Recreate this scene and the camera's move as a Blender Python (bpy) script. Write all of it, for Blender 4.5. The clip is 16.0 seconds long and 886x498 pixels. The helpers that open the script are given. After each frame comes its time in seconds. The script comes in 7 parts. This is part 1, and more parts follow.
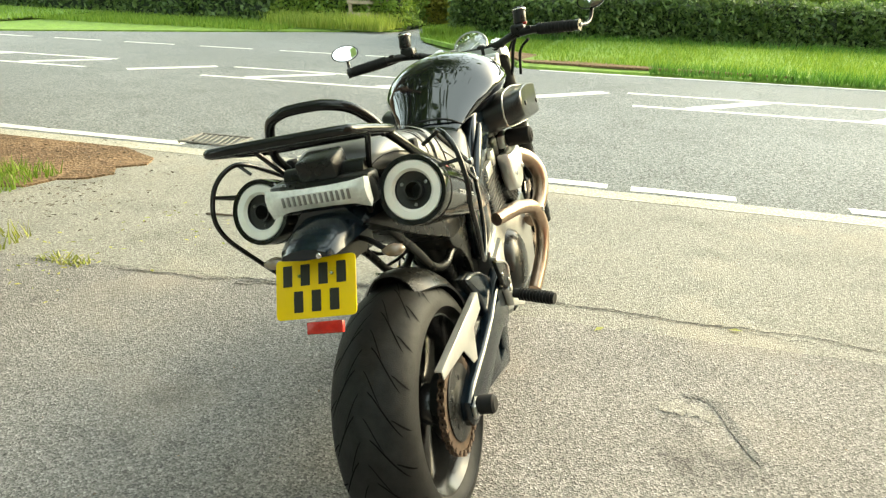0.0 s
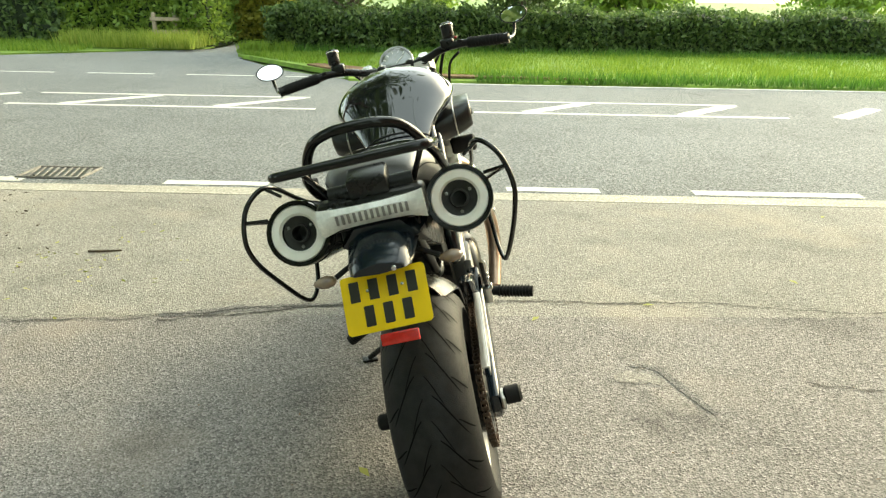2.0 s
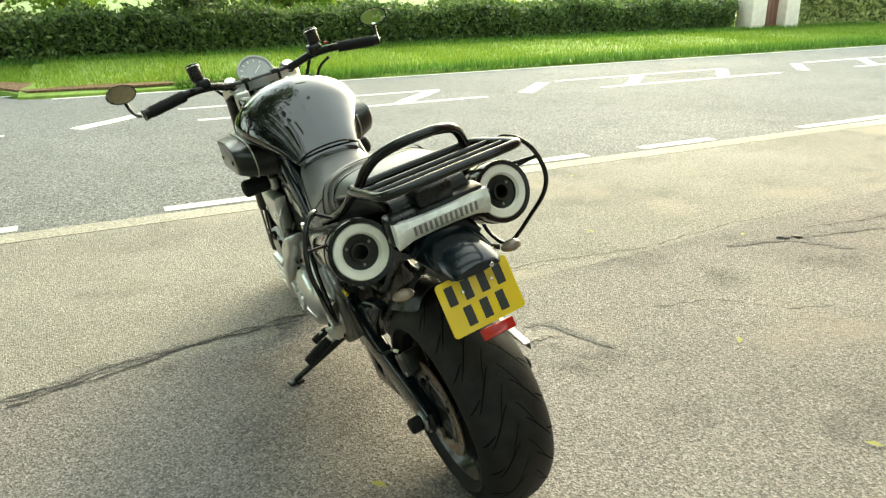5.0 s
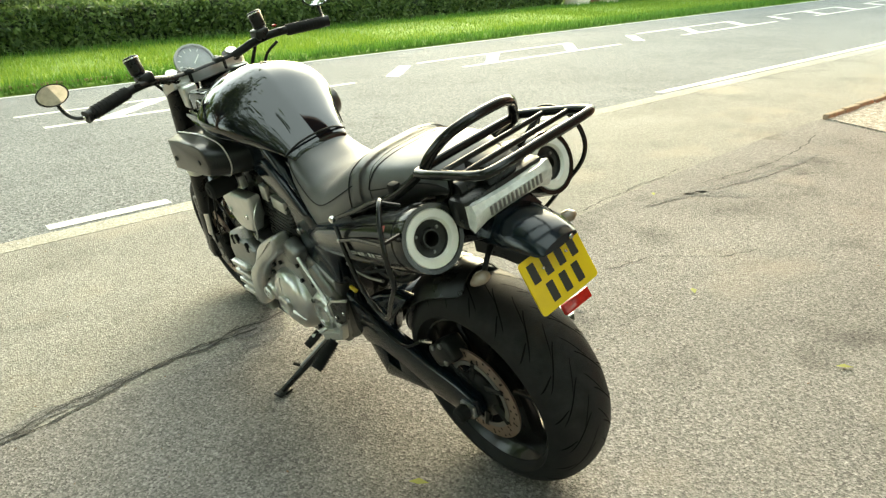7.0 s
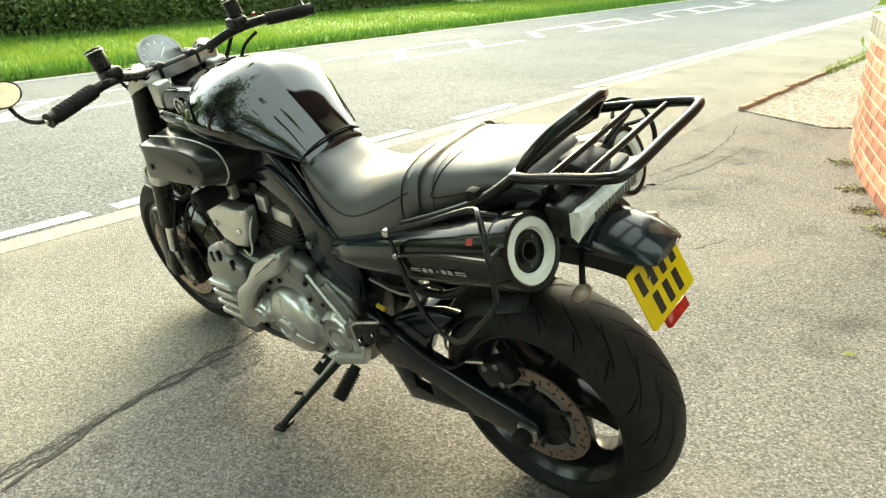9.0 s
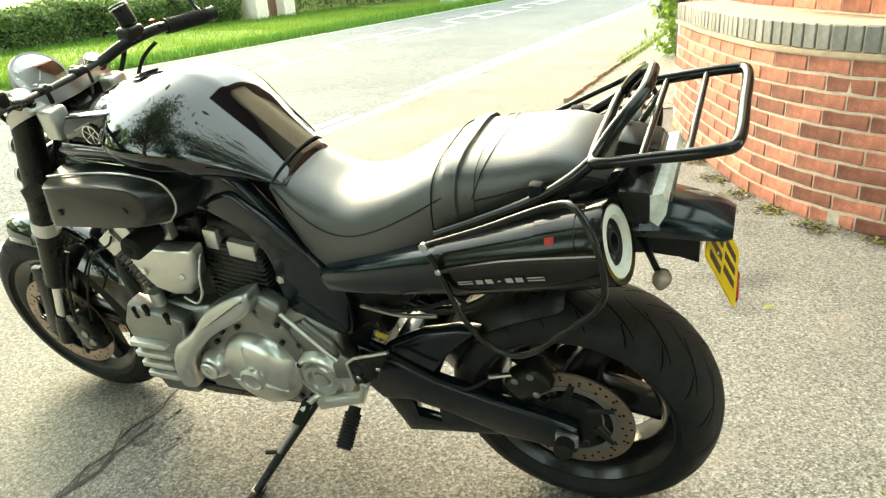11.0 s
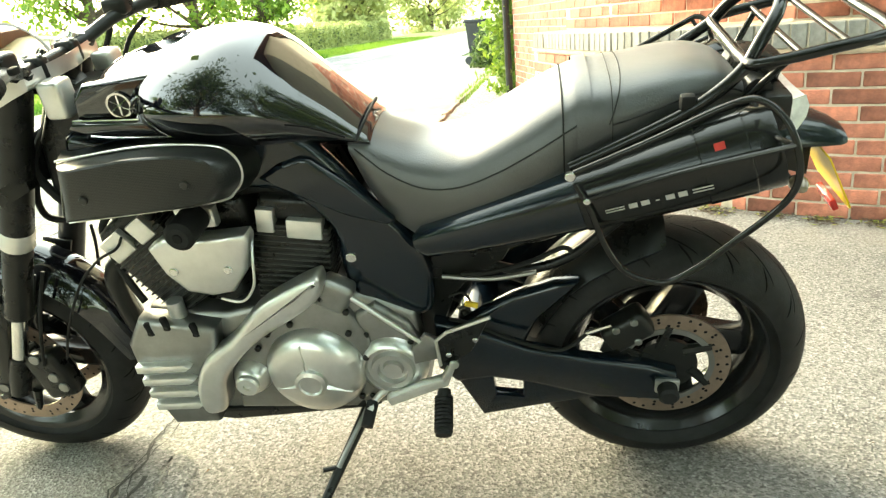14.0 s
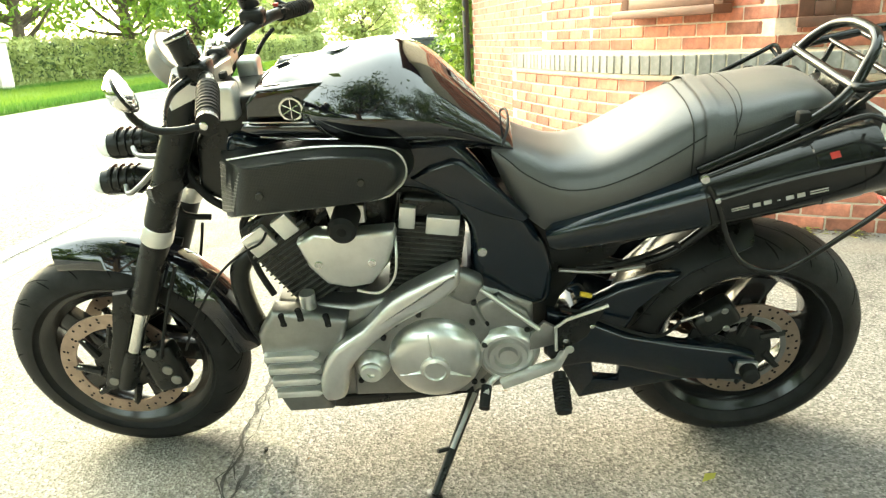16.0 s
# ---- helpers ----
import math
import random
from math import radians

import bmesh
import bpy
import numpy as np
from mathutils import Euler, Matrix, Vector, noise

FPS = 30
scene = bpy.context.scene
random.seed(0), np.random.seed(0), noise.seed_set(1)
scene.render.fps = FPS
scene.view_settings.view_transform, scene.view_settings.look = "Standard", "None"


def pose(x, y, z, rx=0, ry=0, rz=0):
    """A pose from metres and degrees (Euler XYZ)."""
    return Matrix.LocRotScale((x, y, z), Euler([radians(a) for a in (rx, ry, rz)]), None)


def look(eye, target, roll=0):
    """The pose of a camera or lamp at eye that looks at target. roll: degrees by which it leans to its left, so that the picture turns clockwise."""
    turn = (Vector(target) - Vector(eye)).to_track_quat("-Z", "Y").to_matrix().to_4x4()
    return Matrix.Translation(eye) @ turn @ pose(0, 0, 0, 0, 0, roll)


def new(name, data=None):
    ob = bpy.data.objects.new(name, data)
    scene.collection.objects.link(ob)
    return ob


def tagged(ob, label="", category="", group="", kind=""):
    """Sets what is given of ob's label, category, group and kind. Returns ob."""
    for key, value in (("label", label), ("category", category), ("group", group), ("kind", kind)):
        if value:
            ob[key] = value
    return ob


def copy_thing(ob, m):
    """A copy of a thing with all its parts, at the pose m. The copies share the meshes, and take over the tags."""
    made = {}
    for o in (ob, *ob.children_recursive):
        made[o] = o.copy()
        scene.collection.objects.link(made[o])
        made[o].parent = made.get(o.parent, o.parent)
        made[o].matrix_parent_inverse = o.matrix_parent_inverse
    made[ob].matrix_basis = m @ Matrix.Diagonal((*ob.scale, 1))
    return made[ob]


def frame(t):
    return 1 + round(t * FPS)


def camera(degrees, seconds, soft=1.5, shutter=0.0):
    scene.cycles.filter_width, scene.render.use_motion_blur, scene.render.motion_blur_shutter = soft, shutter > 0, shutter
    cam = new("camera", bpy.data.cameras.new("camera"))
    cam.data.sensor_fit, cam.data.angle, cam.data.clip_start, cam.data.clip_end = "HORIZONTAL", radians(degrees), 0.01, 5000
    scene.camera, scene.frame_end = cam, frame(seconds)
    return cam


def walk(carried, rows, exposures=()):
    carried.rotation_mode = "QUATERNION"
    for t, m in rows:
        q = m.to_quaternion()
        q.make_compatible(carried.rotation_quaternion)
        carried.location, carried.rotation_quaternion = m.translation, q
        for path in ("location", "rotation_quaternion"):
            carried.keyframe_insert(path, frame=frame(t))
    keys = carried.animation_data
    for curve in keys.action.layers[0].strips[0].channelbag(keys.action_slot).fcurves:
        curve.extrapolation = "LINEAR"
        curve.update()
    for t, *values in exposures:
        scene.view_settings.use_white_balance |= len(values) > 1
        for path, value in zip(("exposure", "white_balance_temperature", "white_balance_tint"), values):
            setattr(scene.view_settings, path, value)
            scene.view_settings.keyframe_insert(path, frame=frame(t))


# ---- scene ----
cam = camera(64.3, 16.0, soft=1.3)
METRES, EYE = 3.68, 1.258
ROWS = [
    (0.0, 0.0, 0.0, 0.0, 0.56, -20.97, -1.47),
    (0.5, -0.0314, -0.0031, 0.0011, -4.02, -20.84, -1.21),
    (1.0, -0.0775, -0.0083, 0.0037, -9.81, -20.64, -1.2),
    (1.5, -0.1091, -0.0135, 0.0048, -13.04, -20.15, -0.45),
    (2.0, -0.1286, -0.0054, 0.0009, -15.12, -19.69, -0.94),
    (2.5, -0.1612, 0.0097, 0.0031, -18.69, -19.42, -0.98),
    (3.0, -0.1962, 0.0139, 0.0054, -21.56, -19.26, -1.31),
    (3.5, -0.2498, 0.0245, 0.0078, -27.37, -19.73, 0.93),
    (4.0, -0.2807, 0.0338, 0.0077, -33.21, -19.63, 0.92),
    (6.5, -0.3759, 0.1669, 0.0038, -52.69, -21.21, 1.98),
    (7.0, -0.3892, 0.1833, 0.001, -55.83, -21.31, 2.27),
    (7.5, -0.3902, 0.2114, -0.0005, -58.84, -21.89, 1.91),
    (8.0, -0.3912, 0.2375, -0.0023, -61.97, -22.29, 2.04),
    (8.5, -0.3972, 0.2658, -0.0042, -63.31, -22.09, 1.86),
    (11.0, -0.3943, 0.4163, -0.0177, -82.12, -21.42, 3.54),
    (11.5, -0.3913, 0.4565, -0.0264, -88.38, -20.86, 4.77),
    (12.0, -0.391, 0.4889, -0.041, -91.46, -18.21, 3.33),
    (12.5, -0.3883, 0.5152, -0.0535, -93.73, -18.92, 1.32),
    (13.0, -0.3932, 0.5318, -0.0549, -96.43, -18.43, 1.33),
    (13.5, -0.3913, 0.5505, -0.0598, -96.74, -17.5, 2.29),
    (14.0, -0.3894, 0.5698, -0.0679, -98.21, -17.72, 4.67),
    (14.5, -0.3897, 0.5913, -0.0731, -99.48, -17.96, 2.57),
    (15.0, -0.3967, 0.6272, -0.0712, -100.06, -18.73, 3.6),
    (15.5, -0.4022, 0.659, -0.0707, -102.63, -18.21, 2.76),
    (16.0, -0.4087, 0.6883, -0.0601, -103.69, -16.76, 2.78),
]
EXPOSURE = [(0.0, 3.05, 7400, -6.0), (2.5, 2.8, 7400, -6.5), (8.0, 2.92, 7400, -7.5), (11.0, 3.28, 7500, -8.0), (14.0, 3.74, 7400, -8.0), (16.0, 3.78, 7400, -8.0)]
walk(cam, [(t, pose(METRES * x, METRES * y, EYE + METRES * z, 90 + pitch, roll, yaw)) for t, x, y, z, yaw, pitch, roll in ROWS], EXPOSURE)

# ---- light: a low evening sun behind the hedges and trees, a bright hazy sky ----
SUN_YAW, SUN_UP = -62.0, 28.0
world = bpy.data.worlds.new("evening_sky")
scene.world = world
world.use_nodes = True
wn, wl = world.node_tree.nodes, world.node_tree.links
sky = wn.new("ShaderNodeTexSky")
sky.sky_type, sky.sun_disc = "NISHITA", False
sky.sun_elevation, sky.sun_rotation = radians(SUN_UP), radians(-SUN_YAW)
sky.air_density, sky.dust_density, sky.ozone_density = 1.0, 4.0, 1.0
wl.new(sky.outputs[0], wn["Background"].inputs[0])
wn["Background"].inputs[1].default_value = 0.07
# a thin high cloud over the whole sky
cloud = wn.new("ShaderNodeBackground")
cloud.inputs[0].default_value, cloud.inputs[1].default_value = (0.91, 0.97, 0.98, 1.0), 0.26
both = wn.new("ShaderNodeAddShader")
wl.new(wn["Background"].outputs[0], both.inputs[0])
wl.new(cloud.outputs[0], both.inputs[1])
wl.new(both.outputs[0], wn["World Output"].inputs["Surface"])
sun_data = bpy.data.lights.new("sun", "SUN")
sun_data.energy, sun_data.angle, sun_data.color = 0.2, radians(28), (1.0, 0.86, 0.66)
sun = new("sun", sun_data)
sun_dir = Vector((math.sin(radians(-SUN_YAW)) * math.cos(radians(SUN_UP)), math.cos(radians(SUN_YAW)) * math.cos(radians(SUN_UP)), math.sin(radians(SUN_UP))))
sun.matrix_world = look(tuple(sun_dir * 50), (0, 0, 0))


# ---- materials ----
def material(name, base, rough=0.6, metal=0.0, vary=0.25, scale=8.0, bump=0.0, bump_scale=60.0, second=None, coat=0.0, spec=0.5, rnd=0.0, island=False, stain=0.0, stain_scale=0.7):
    """A surface with two scales of colour change, relief and, if asked, a change from piece to piece."""
    m = bpy.data.materials.new(name)
    m.use_nodes = True
    n, l = m.node_tree.nodes, m.node_tree.links
    b = n["Principled BSDF"]
    b.inputs["Coat IOR"].default_value = 1.5
    b.inputs["Roughness"].default_value, b.inputs["Metallic"].default_value = rough, metal
    b.inputs["Coat Weight"].default_value, b.inputs["Coat Roughness"].default_value = coat, 0.03
    b.inputs["Specular IOR Level"].default_value = spec
    co = n.new("ShaderNodeTexCoord")
    tex = n.new("ShaderNodeTexNoise")
    tex.inputs["Scale"].default_value, tex.inputs["Detail"].default_value, tex.inputs["Roughness"].default_value = scale, 6, 0.65
    l.new(co.outputs["Object"], tex.inputs["Vector"])
    ramp = n.new("ShaderNodeValToRGB")
    dark = tuple(c * (1 - vary) for c in base)
    light = second if second else tuple(min(1, c * (1 + vary)) for c in base)
    ramp.color_ramp.elements[0].position, ramp.color_ramp.elements[1].position = 0.32, 0.68
    ramp.color_ramp.elements[0].color, ramp.color_ramp.elements[1].color = (*dark, 1), (*light, 1)
    l.new(tex.outputs["Fac"], ramp.inputs["Fac"])
    out = ramp.outputs["Color"]

    def multiply(a, fac_socket, lo, hi):
        mr = n.new("ShaderNodeMapRange")
        mr.inputs["To Min"].default_value, mr.inputs["To Max"].default_value = lo, hi
        l.new(fac_socket, mr.inputs["Value"])
        mx = n.new("ShaderNodeVectorMath")
        mx.operation = "SCALE"
        l.new(a, mx.inputs[0])
        l.new(mr.outputs[0], mx.inputs["Scale"])
        return mx.outputs[0]
    if stain:
        t2 = n.new("ShaderNodeTexNoise")
        t2.inputs["Scale"].default_value, t2.inputs["Detail"].default_value = stain_scale, 5
        l.new(co.outputs["Object"], t2.inputs["Vector"])
        out = multiply(out, t2.outputs["Fac"], 1 - stain, 1 + stain)
    if rnd:
        if island:
            src = n.new("ShaderNodeNewGeometry").outputs["Random Per Island"]
        else:
            src = n.new("ShaderNodeObjectInfo").outputs["Random"]
        out = multiply(out, src, 1 - rnd, 1 + rnd)
    l.new(out, b.inputs["Base Color"])
    rr = n.new("ShaderNodeMapRange")
    rr.inputs["To Min"].default_value, rr.inputs["To Max"].default_value = max(0.02, rough * 0.82), min(1, rough * 1.18)
    l.new(tex.outputs["Fac"], rr.inputs["Value"])
    l.new(rr.outputs[0], b.inputs["Roughness"])
    if bump:
        t3 = n.new("ShaderNodeTexNoise")
        t3.inputs["Scale"].default_value, t3.inputs["Detail"].default_value = bump_scale, 4
        l.new(co.outputs["Object"], t3.inputs["Vector"])
        bp = n.new("ShaderNodeBump")
        bp.inputs["Strength"].default_value, bp.inputs["Distance"].default_value = 1.0, bump
        l.new(t3.outputs["Fac"], bp.inputs["Height"])
        l.new(bp.outputs[0], b.inputs["Normal"])
    return m


def aggregate(name, base, stone, grain, patch, patch_scale, bump, rough=0.85, tint=None, worn=0.0):
    """Worn tarmac or chippings: stones of several greys, seen singly, with broad patches and stains."""
    m = bpy.data.materials.new(name)
    m.use_nodes = True
    n, l = m.node_tree.nodes, m.node_tree.links
    b = n["Principled BSDF"]
    co = n.new("ShaderNodeTexCoord")
    vor = n.new("ShaderNodeTexVoronoi")
    vor.inputs["Scale"].default_value = grain
    l.new(co.outputs["Object"], vor.inputs["Vector"])
    ramp = n.new("ShaderNodeValToRGB")
    ramp.color_ramp.elements[0].position, ramp.color_ramp.elements[1].position = 0.1, 0.95
    ramp.color_ramp.elements[0].color, ramp.color_ramp.elements[1].color = (*base, 1), (*stone, 1)
    mid = ramp.color_ramp.elements.new(0.6)
    mid.color = (*[(p + q) / 2 for p, q in zip(base, stone)], 1)
    l.new(vor.outputs["Color"], ramp.inputs["Fac"])
    fine = n.new("ShaderNodeTexNoise")
    fine.inputs["Scale"].default_value, fine.inputs["Detail"].default_value = grain * 0.45, 5
    broad = n.new("ShaderNodeTexNoise")
    broad.inputs["Scale"].default_value, broad.inputs["Detail"].default_value, broad.inputs["Roughness"].default_value = patch_scale, 7, 0.6
    for q in (fine, broad):
        l.new(co.outputs["Object"], q.inputs["Vector"])
    r2 = n.new("ShaderNodeMapRange")
    r2.inputs["From Min"].default_value, r2.inputs["From Max"].default_value = 0.3, 0.7
    r2.inputs["To Min"].default_value, r2.inputs["To Max"].default_value = 1 - patch, 1 + patch
    l.new(broad.outputs["Fac"], r2.inputs["Value"])
    r3 = n.new("ShaderNodeMapRange")
    r3.inputs["From Min"].default_value, r3.inputs["From Max"].default_value = 0.3, 0.7
    r3.inputs["To Min"].default_value, r3.inputs["To Max"].default_value = 0.72, 1.28
    l.new(fine.outputs["Fac"], r3.inputs["Value"])
    mul = n.new("ShaderNodeMath")
    mul.operation = "MULTIPLY"
    l.new(r2.outputs[0], mul.inputs[0])
    l.new(r3.outputs[0], mul.inputs[1])
    mx = n.new("ShaderNodeVectorMath")
    mx.operation = "SCALE"
    l.new(ramp.outputs["Color"], mx.inputs[0])
    l.new(mul.outputs[0], mx.inputs["Scale"])
    out = mx.outputs[0]
    if worn:
        # oil-dark blotches and dark pits between the stones
        for sc, lo, hi, low in ((1.9, 0.54, 0.70, 1 - worn), (34.0, 0.60, 0.72, 1 - 1.1 * worn)):
            tw_ = n.new("ShaderNodeTexNoise")
            tw_.inputs["Scale"].default_value, tw_.inputs["Detail"].default_value, tw_.inputs["Roughness"].default_value = sc, 6, 0.62
            l.new(co.outputs["Object"], tw_.inputs["Vector"])
            rw = n.new("ShaderNodeMapRange")
            rw.inputs["From Min"].default_value, rw.inputs["From Max"].default_value = lo, hi
            rw.inputs["To Min"].default_value, rw.inputs["To Max"].default_value = 1.0, low
            l.new(tw_.outputs["Fac"], rw.inputs["Value"])
            mw = n.new("ShaderNodeVectorMath")
            mw.operation = "SCALE"
            l.new(out, mw.inputs[0])
            l.new(rw.outputs[0], mw.inputs["Scale"])
            out = mw.outputs[0]
    if tint:
        t4 = n.new("ShaderNodeTexNoise")
        t4.inputs["Scale"].default_value, t4.inputs["Detail"].default_value = 1.3, 4
        l.new(co.outputs["Object"], t4.inputs["Vector"])
        r4 = n.new("ShaderNodeMapRange")
        r4.inputs["From Min"].default_value, r4.inputs["From Max"].default_value = 0.55, 0.72
        r4.inputs["To Max"].default_value = 0.5
        l.new(t4.outputs["Fac"], r4.inputs["Value"])
        mixer = n.new("ShaderNodeMix")
        mixer.data_type = "RGBA"
        l.new(r4.outputs[0], mixer.inputs["Factor"])
        l.new(out, mixer.inputs["A"])
        mixer.inputs["B"].default_value = (*tint, 1)
        out = mixer.outputs["Result"]
    l.new(out, b.inputs["Base Color"])
    b.inputs["Roughness"].default_value = rough
    b.inputs["Specular IOR Level"].default_value = 0.12
    bp = n.new("ShaderNodeBump")
    bp.inputs["Strength"].default_value, bp.inputs["Distance"].default_value = 1.0, bump
    l.new(vor.outputs["Distance"], bp.inputs["Height"])
    l.new(bp.outputs[0], b.inputs["Normal"])
    return m


def leaf_material(name, base, light, rough=0.55):
    m = bpy.data.materials.new(name)
    m.use_nodes = True
    n, l = m.node_tree.nodes, m.node_tree.links
    b = n["Principled BSDF"]
    geo = n.new("ShaderNodeNewGeometry")
    ramp = n.new("ShaderNodeValToRGB")
    ramp.color_ramp.elements[0].color, ramp.color_ramp.elements[1].color = (*base, 1), (*light, 1)
    l.new(geo.outputs["Random Per Island"], ramp.inputs["Fac"])
    l.new(ramp.outputs["Color"], b.inputs["Base Color"])
    b.inputs["Roughness"].default_value = rough
    tr = n.new("ShaderNodeBsdfTranslucent")
    l.new(ramp.outputs["Color"], tr.inputs["Color"])
    mixs = n.new("ShaderNodeMixShader")
    mixs.inputs[0].default_value = 0.45
    l.new(b.outputs[0], mixs.inputs[1])
    l.new(tr.outputs[0], mixs.inputs[2])
    l.new(mixs.outputs[0], n["Material Output"].inputs["Surface"])
    return m


def glass_material(name, colour=(0.95, 0.97, 0.95), rough=0.05):
    m = bpy.data.materials.new(name)
    m.use_nodes = True
    b = m.node_tree.nodes["Principled BSDF"]
    b.inputs["Base Color"].default_value = (*colour, 1)
    b.inputs["Transmission Weight"].default_value, b.inputs["Roughness"].default_value = 1.0, rough
    return m


M_TARMAC = aggregate("forecourt_tarmac", (0.105, 0.100, 0.093), (0.335, 0.315, 0.30), 175, 0.24, 0.55, 0.004, tint=(0.3, 0.26, 0.22), worn=0.42)
M_TARMACB = aggregate("pale_forecourt_tarmac", (0.145, 0.138, 0.122), (0.36, 0.348, 0.315), 175, 0.16, 0.5, 0.004, tint=(0.34, 0.30, 0.24), worn=0.22)
M_ROAD = aggregate("road_tarmac", (0.075, 0.08, 0.08), (0.27, 0.28, 0.28), 90, 0.14, 0.4, 0.004, worn=0.16)
M_JOINT = aggregate("worn_edge_strip", (0.26, 0.25, 0.21), (0.42, 0.4, 0.35), 110, 0.2, 1.2, 0.002)
M_LINE = material("road_paint", (0.5, 0.5, 0.46), 0.7, vary=0.25, scale=30, bump=0.001, bump_scale=200, stain=0.25, stain_scale=3)
M_SOIL = aggregate("dry_soil", (0.10, 0.062, 0.035), (0.24, 0.16, 0.1), 60, 0.3, 1.5, 0.01)
M_GRAVEL = aggregate("gravel", (0.2, 0.18, 0.15), (0.5, 0.47, 0.42), 55, 0.2, 1.2, 0.012)
M_FIELD = material("rough_grass_ground", (0.10, 0.16, 0.03), 0.9, vary=0.4, scale=3, bump=0.02, bump_scale=25, stain=0.3, stain_scale=0.3)
M_TURF = material("mown_turf", (0.13, 0.21, 0.025), 0.9, vary=0.35, scale=5, bump=0.02, bump_scale=30, stain=0.25, stain_scale=0.5)
M_CRACK = material("crack_filling", (0.04, 0.038, 0.034), 0.95, vary=0.4, scale=25, bump=0.003)
M_BRICK = material("red_brick", (0.40, 0.15, 0.10), 0.85, vary=0.4, scale=14, bump=0.003, bump_scale=120, rnd=0.44, stain=0.25, stain_scale=5)
M_BRICKJ = material("red_brick_far", (0.40, 0.15, 0.10), 0.85, vary=0.4, scale=14, bump=0.003, bump_scale=120, rnd=0.42, island=True, stain=0.25, stain_scale=5)
M_BLUEBRICK = material("grey_blue_brick", (0.25, 0.24, 0.22), 0.7, vary=0.3, scale=16, bump=0.002, bump_scale=100, rnd=0.25)
M_MORTAR = material("mortar", (0.58, 0.50, 0.40), 0.95, vary=0.2, scale=20, bump=0.003, bump_scale=150)
M_STONE = material("creasing_tile", (0.47, 0.36, 0.26), 0.85, vary=0.3, scale=10, bump=0.003)
M_BLADE = leaf_material("grass_blades", (0.11, 0.20, 0.014), (0.23, 0.32, 0.04))
M_BLADEMID = leaf_material("yellowing_grass_blades", (0.17, 0.26, 0.03), (0.38, 0.42, 0.08))
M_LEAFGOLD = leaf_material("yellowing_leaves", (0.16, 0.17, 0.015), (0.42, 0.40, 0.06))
M_BLADEDRY = leaf_material("dry_grass_blades", (0.2, 0.24, 0.04), (0.4, 0.38, 0.1))
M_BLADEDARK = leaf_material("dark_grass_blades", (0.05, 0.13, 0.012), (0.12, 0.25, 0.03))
# varied leaf tones; the light end also paints in sun glints
M_LEAF = leaf_material("hedge_leaves", (0.03, 0.065, 0.014), (0.15, 0.22, 0.06))
# brighter leaf colour, with the glow of backlight from the sun put in
M_LEAFSUN = leaf_material("sun_bright_leaves", (0.09, 0.17, 0.02), (0.27, 0.38, 0.06))
# leaves and core paler than the near ones: distance haze put into the colours
M_LEAFHAZE = leaf_material("haze_pale_leaves", (0.27, 0.30, 0.10), (0.45, 0.48, 0.2))
M_COREHAZE = material("haze_pale_hedge_inside", (0.09, 0.12, 0.04), 0.95, vary=0.4, scale=6, bump=0.03, bump_scale=14)
# near-black: the shade between the hedge's leaves put into the colour
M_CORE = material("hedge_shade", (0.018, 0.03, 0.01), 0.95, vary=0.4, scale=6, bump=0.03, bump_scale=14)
M_BARK = material("bark", (0.09, 0.065, 0.045), 0.9, vary=0.4, scale=9, bump=0.015, bump_scale=30)
M_TIMBER = material("weathered_timber", (0.30, 0.24, 0.17), 0.85, vary=0.3, scale=12, bump=0.004)
M_BROWNWOOD = material("brown_stained_wood", (0.12, 0.05, 0.03), 0.5, vary=0.25, scale=12)
M_PALE = material("pale_render", (0.6, 0.53, 0.46), 0.8, vary=0.12, scale=6)
M_CABINET = material("grey_blue_sheet", (0.36, 0.42, 0.44), 0.5, vary=0.1, scale=4)
M_BINPLASTIC = material("dark_bin_plastic", (0.04, 0.045, 0.05), 0.45, vary=0.2, scale=6)
M_PIPE = material("black_pipe", (0.02, 0.02, 0.02), 0.4, vary=0.2, scale=12)
M_IRON = material("cast_iron", (0.2, 0.19, 0.17), 0.7, metal=0.2, vary=0.4, scale=30, bump=0.002)
M_PANE = glass_material("window_glass")


# ---- helpers for shapes ----
def part(name, bm, mat, parent=None, label="", smooth=True, angle=40):
    me = bpy.data.meshes.new(name)
    bmesh.ops.recalc_face_normals(bm, faces=bm.faces)
    if smooth:
        lim = radians(angle)
        for f in bm.faces:
            f.smooth = True
        for e in bm.edges:
            if len(e.link_faces) == 2 and e.link_faces[0].normal.angle(e.link_faces[1].normal, 0) > lim:
                e.smooth = False
    bm.to_mesh(me)
    bm.free()
    me.materials.append(mat)
    ob = new(name, me)
    if parent:
        ob.parent = parent
    if label:
        ob["label"] = label
    return ob


def raw(name, verts, faces, mat, parent=None):
    me = bpy.data.meshes.new(name)
    me.from_pydata([tuple(v) for v in verts], [], [tuple(f) for f in faces])
    me.materials.append(mat)
    ob = new(name, me)
    if parent:
        ob.parent = parent
    return ob


def empty(name, label, category, m=None, group="", kind=""):
    ob = new(name)
    ob.empty_display_size = 0.05
    if m:
        ob.matrix_world = m
    return tagged(ob, label, category, group, kind)


def box_bm(c, s, bevel=0.0, seg=2, rot=None):
    bm = bmesh.new()
    bmesh.ops.create_cube(bm, size=1)
    bmesh.ops.scale(bm, vec=s, verts=bm.verts)
    if bevel:
        bmesh.ops.bevel(bm, geom=bm.edges[:], offset=bevel, segments=seg, profile=0.5, affect="EDGES")
    m = Matrix.Translation(c) @ (rot if rot else Matrix.Identity(4))
    bmesh.ops.transform(bm, matrix=m, verts=bm.verts)
    return bm


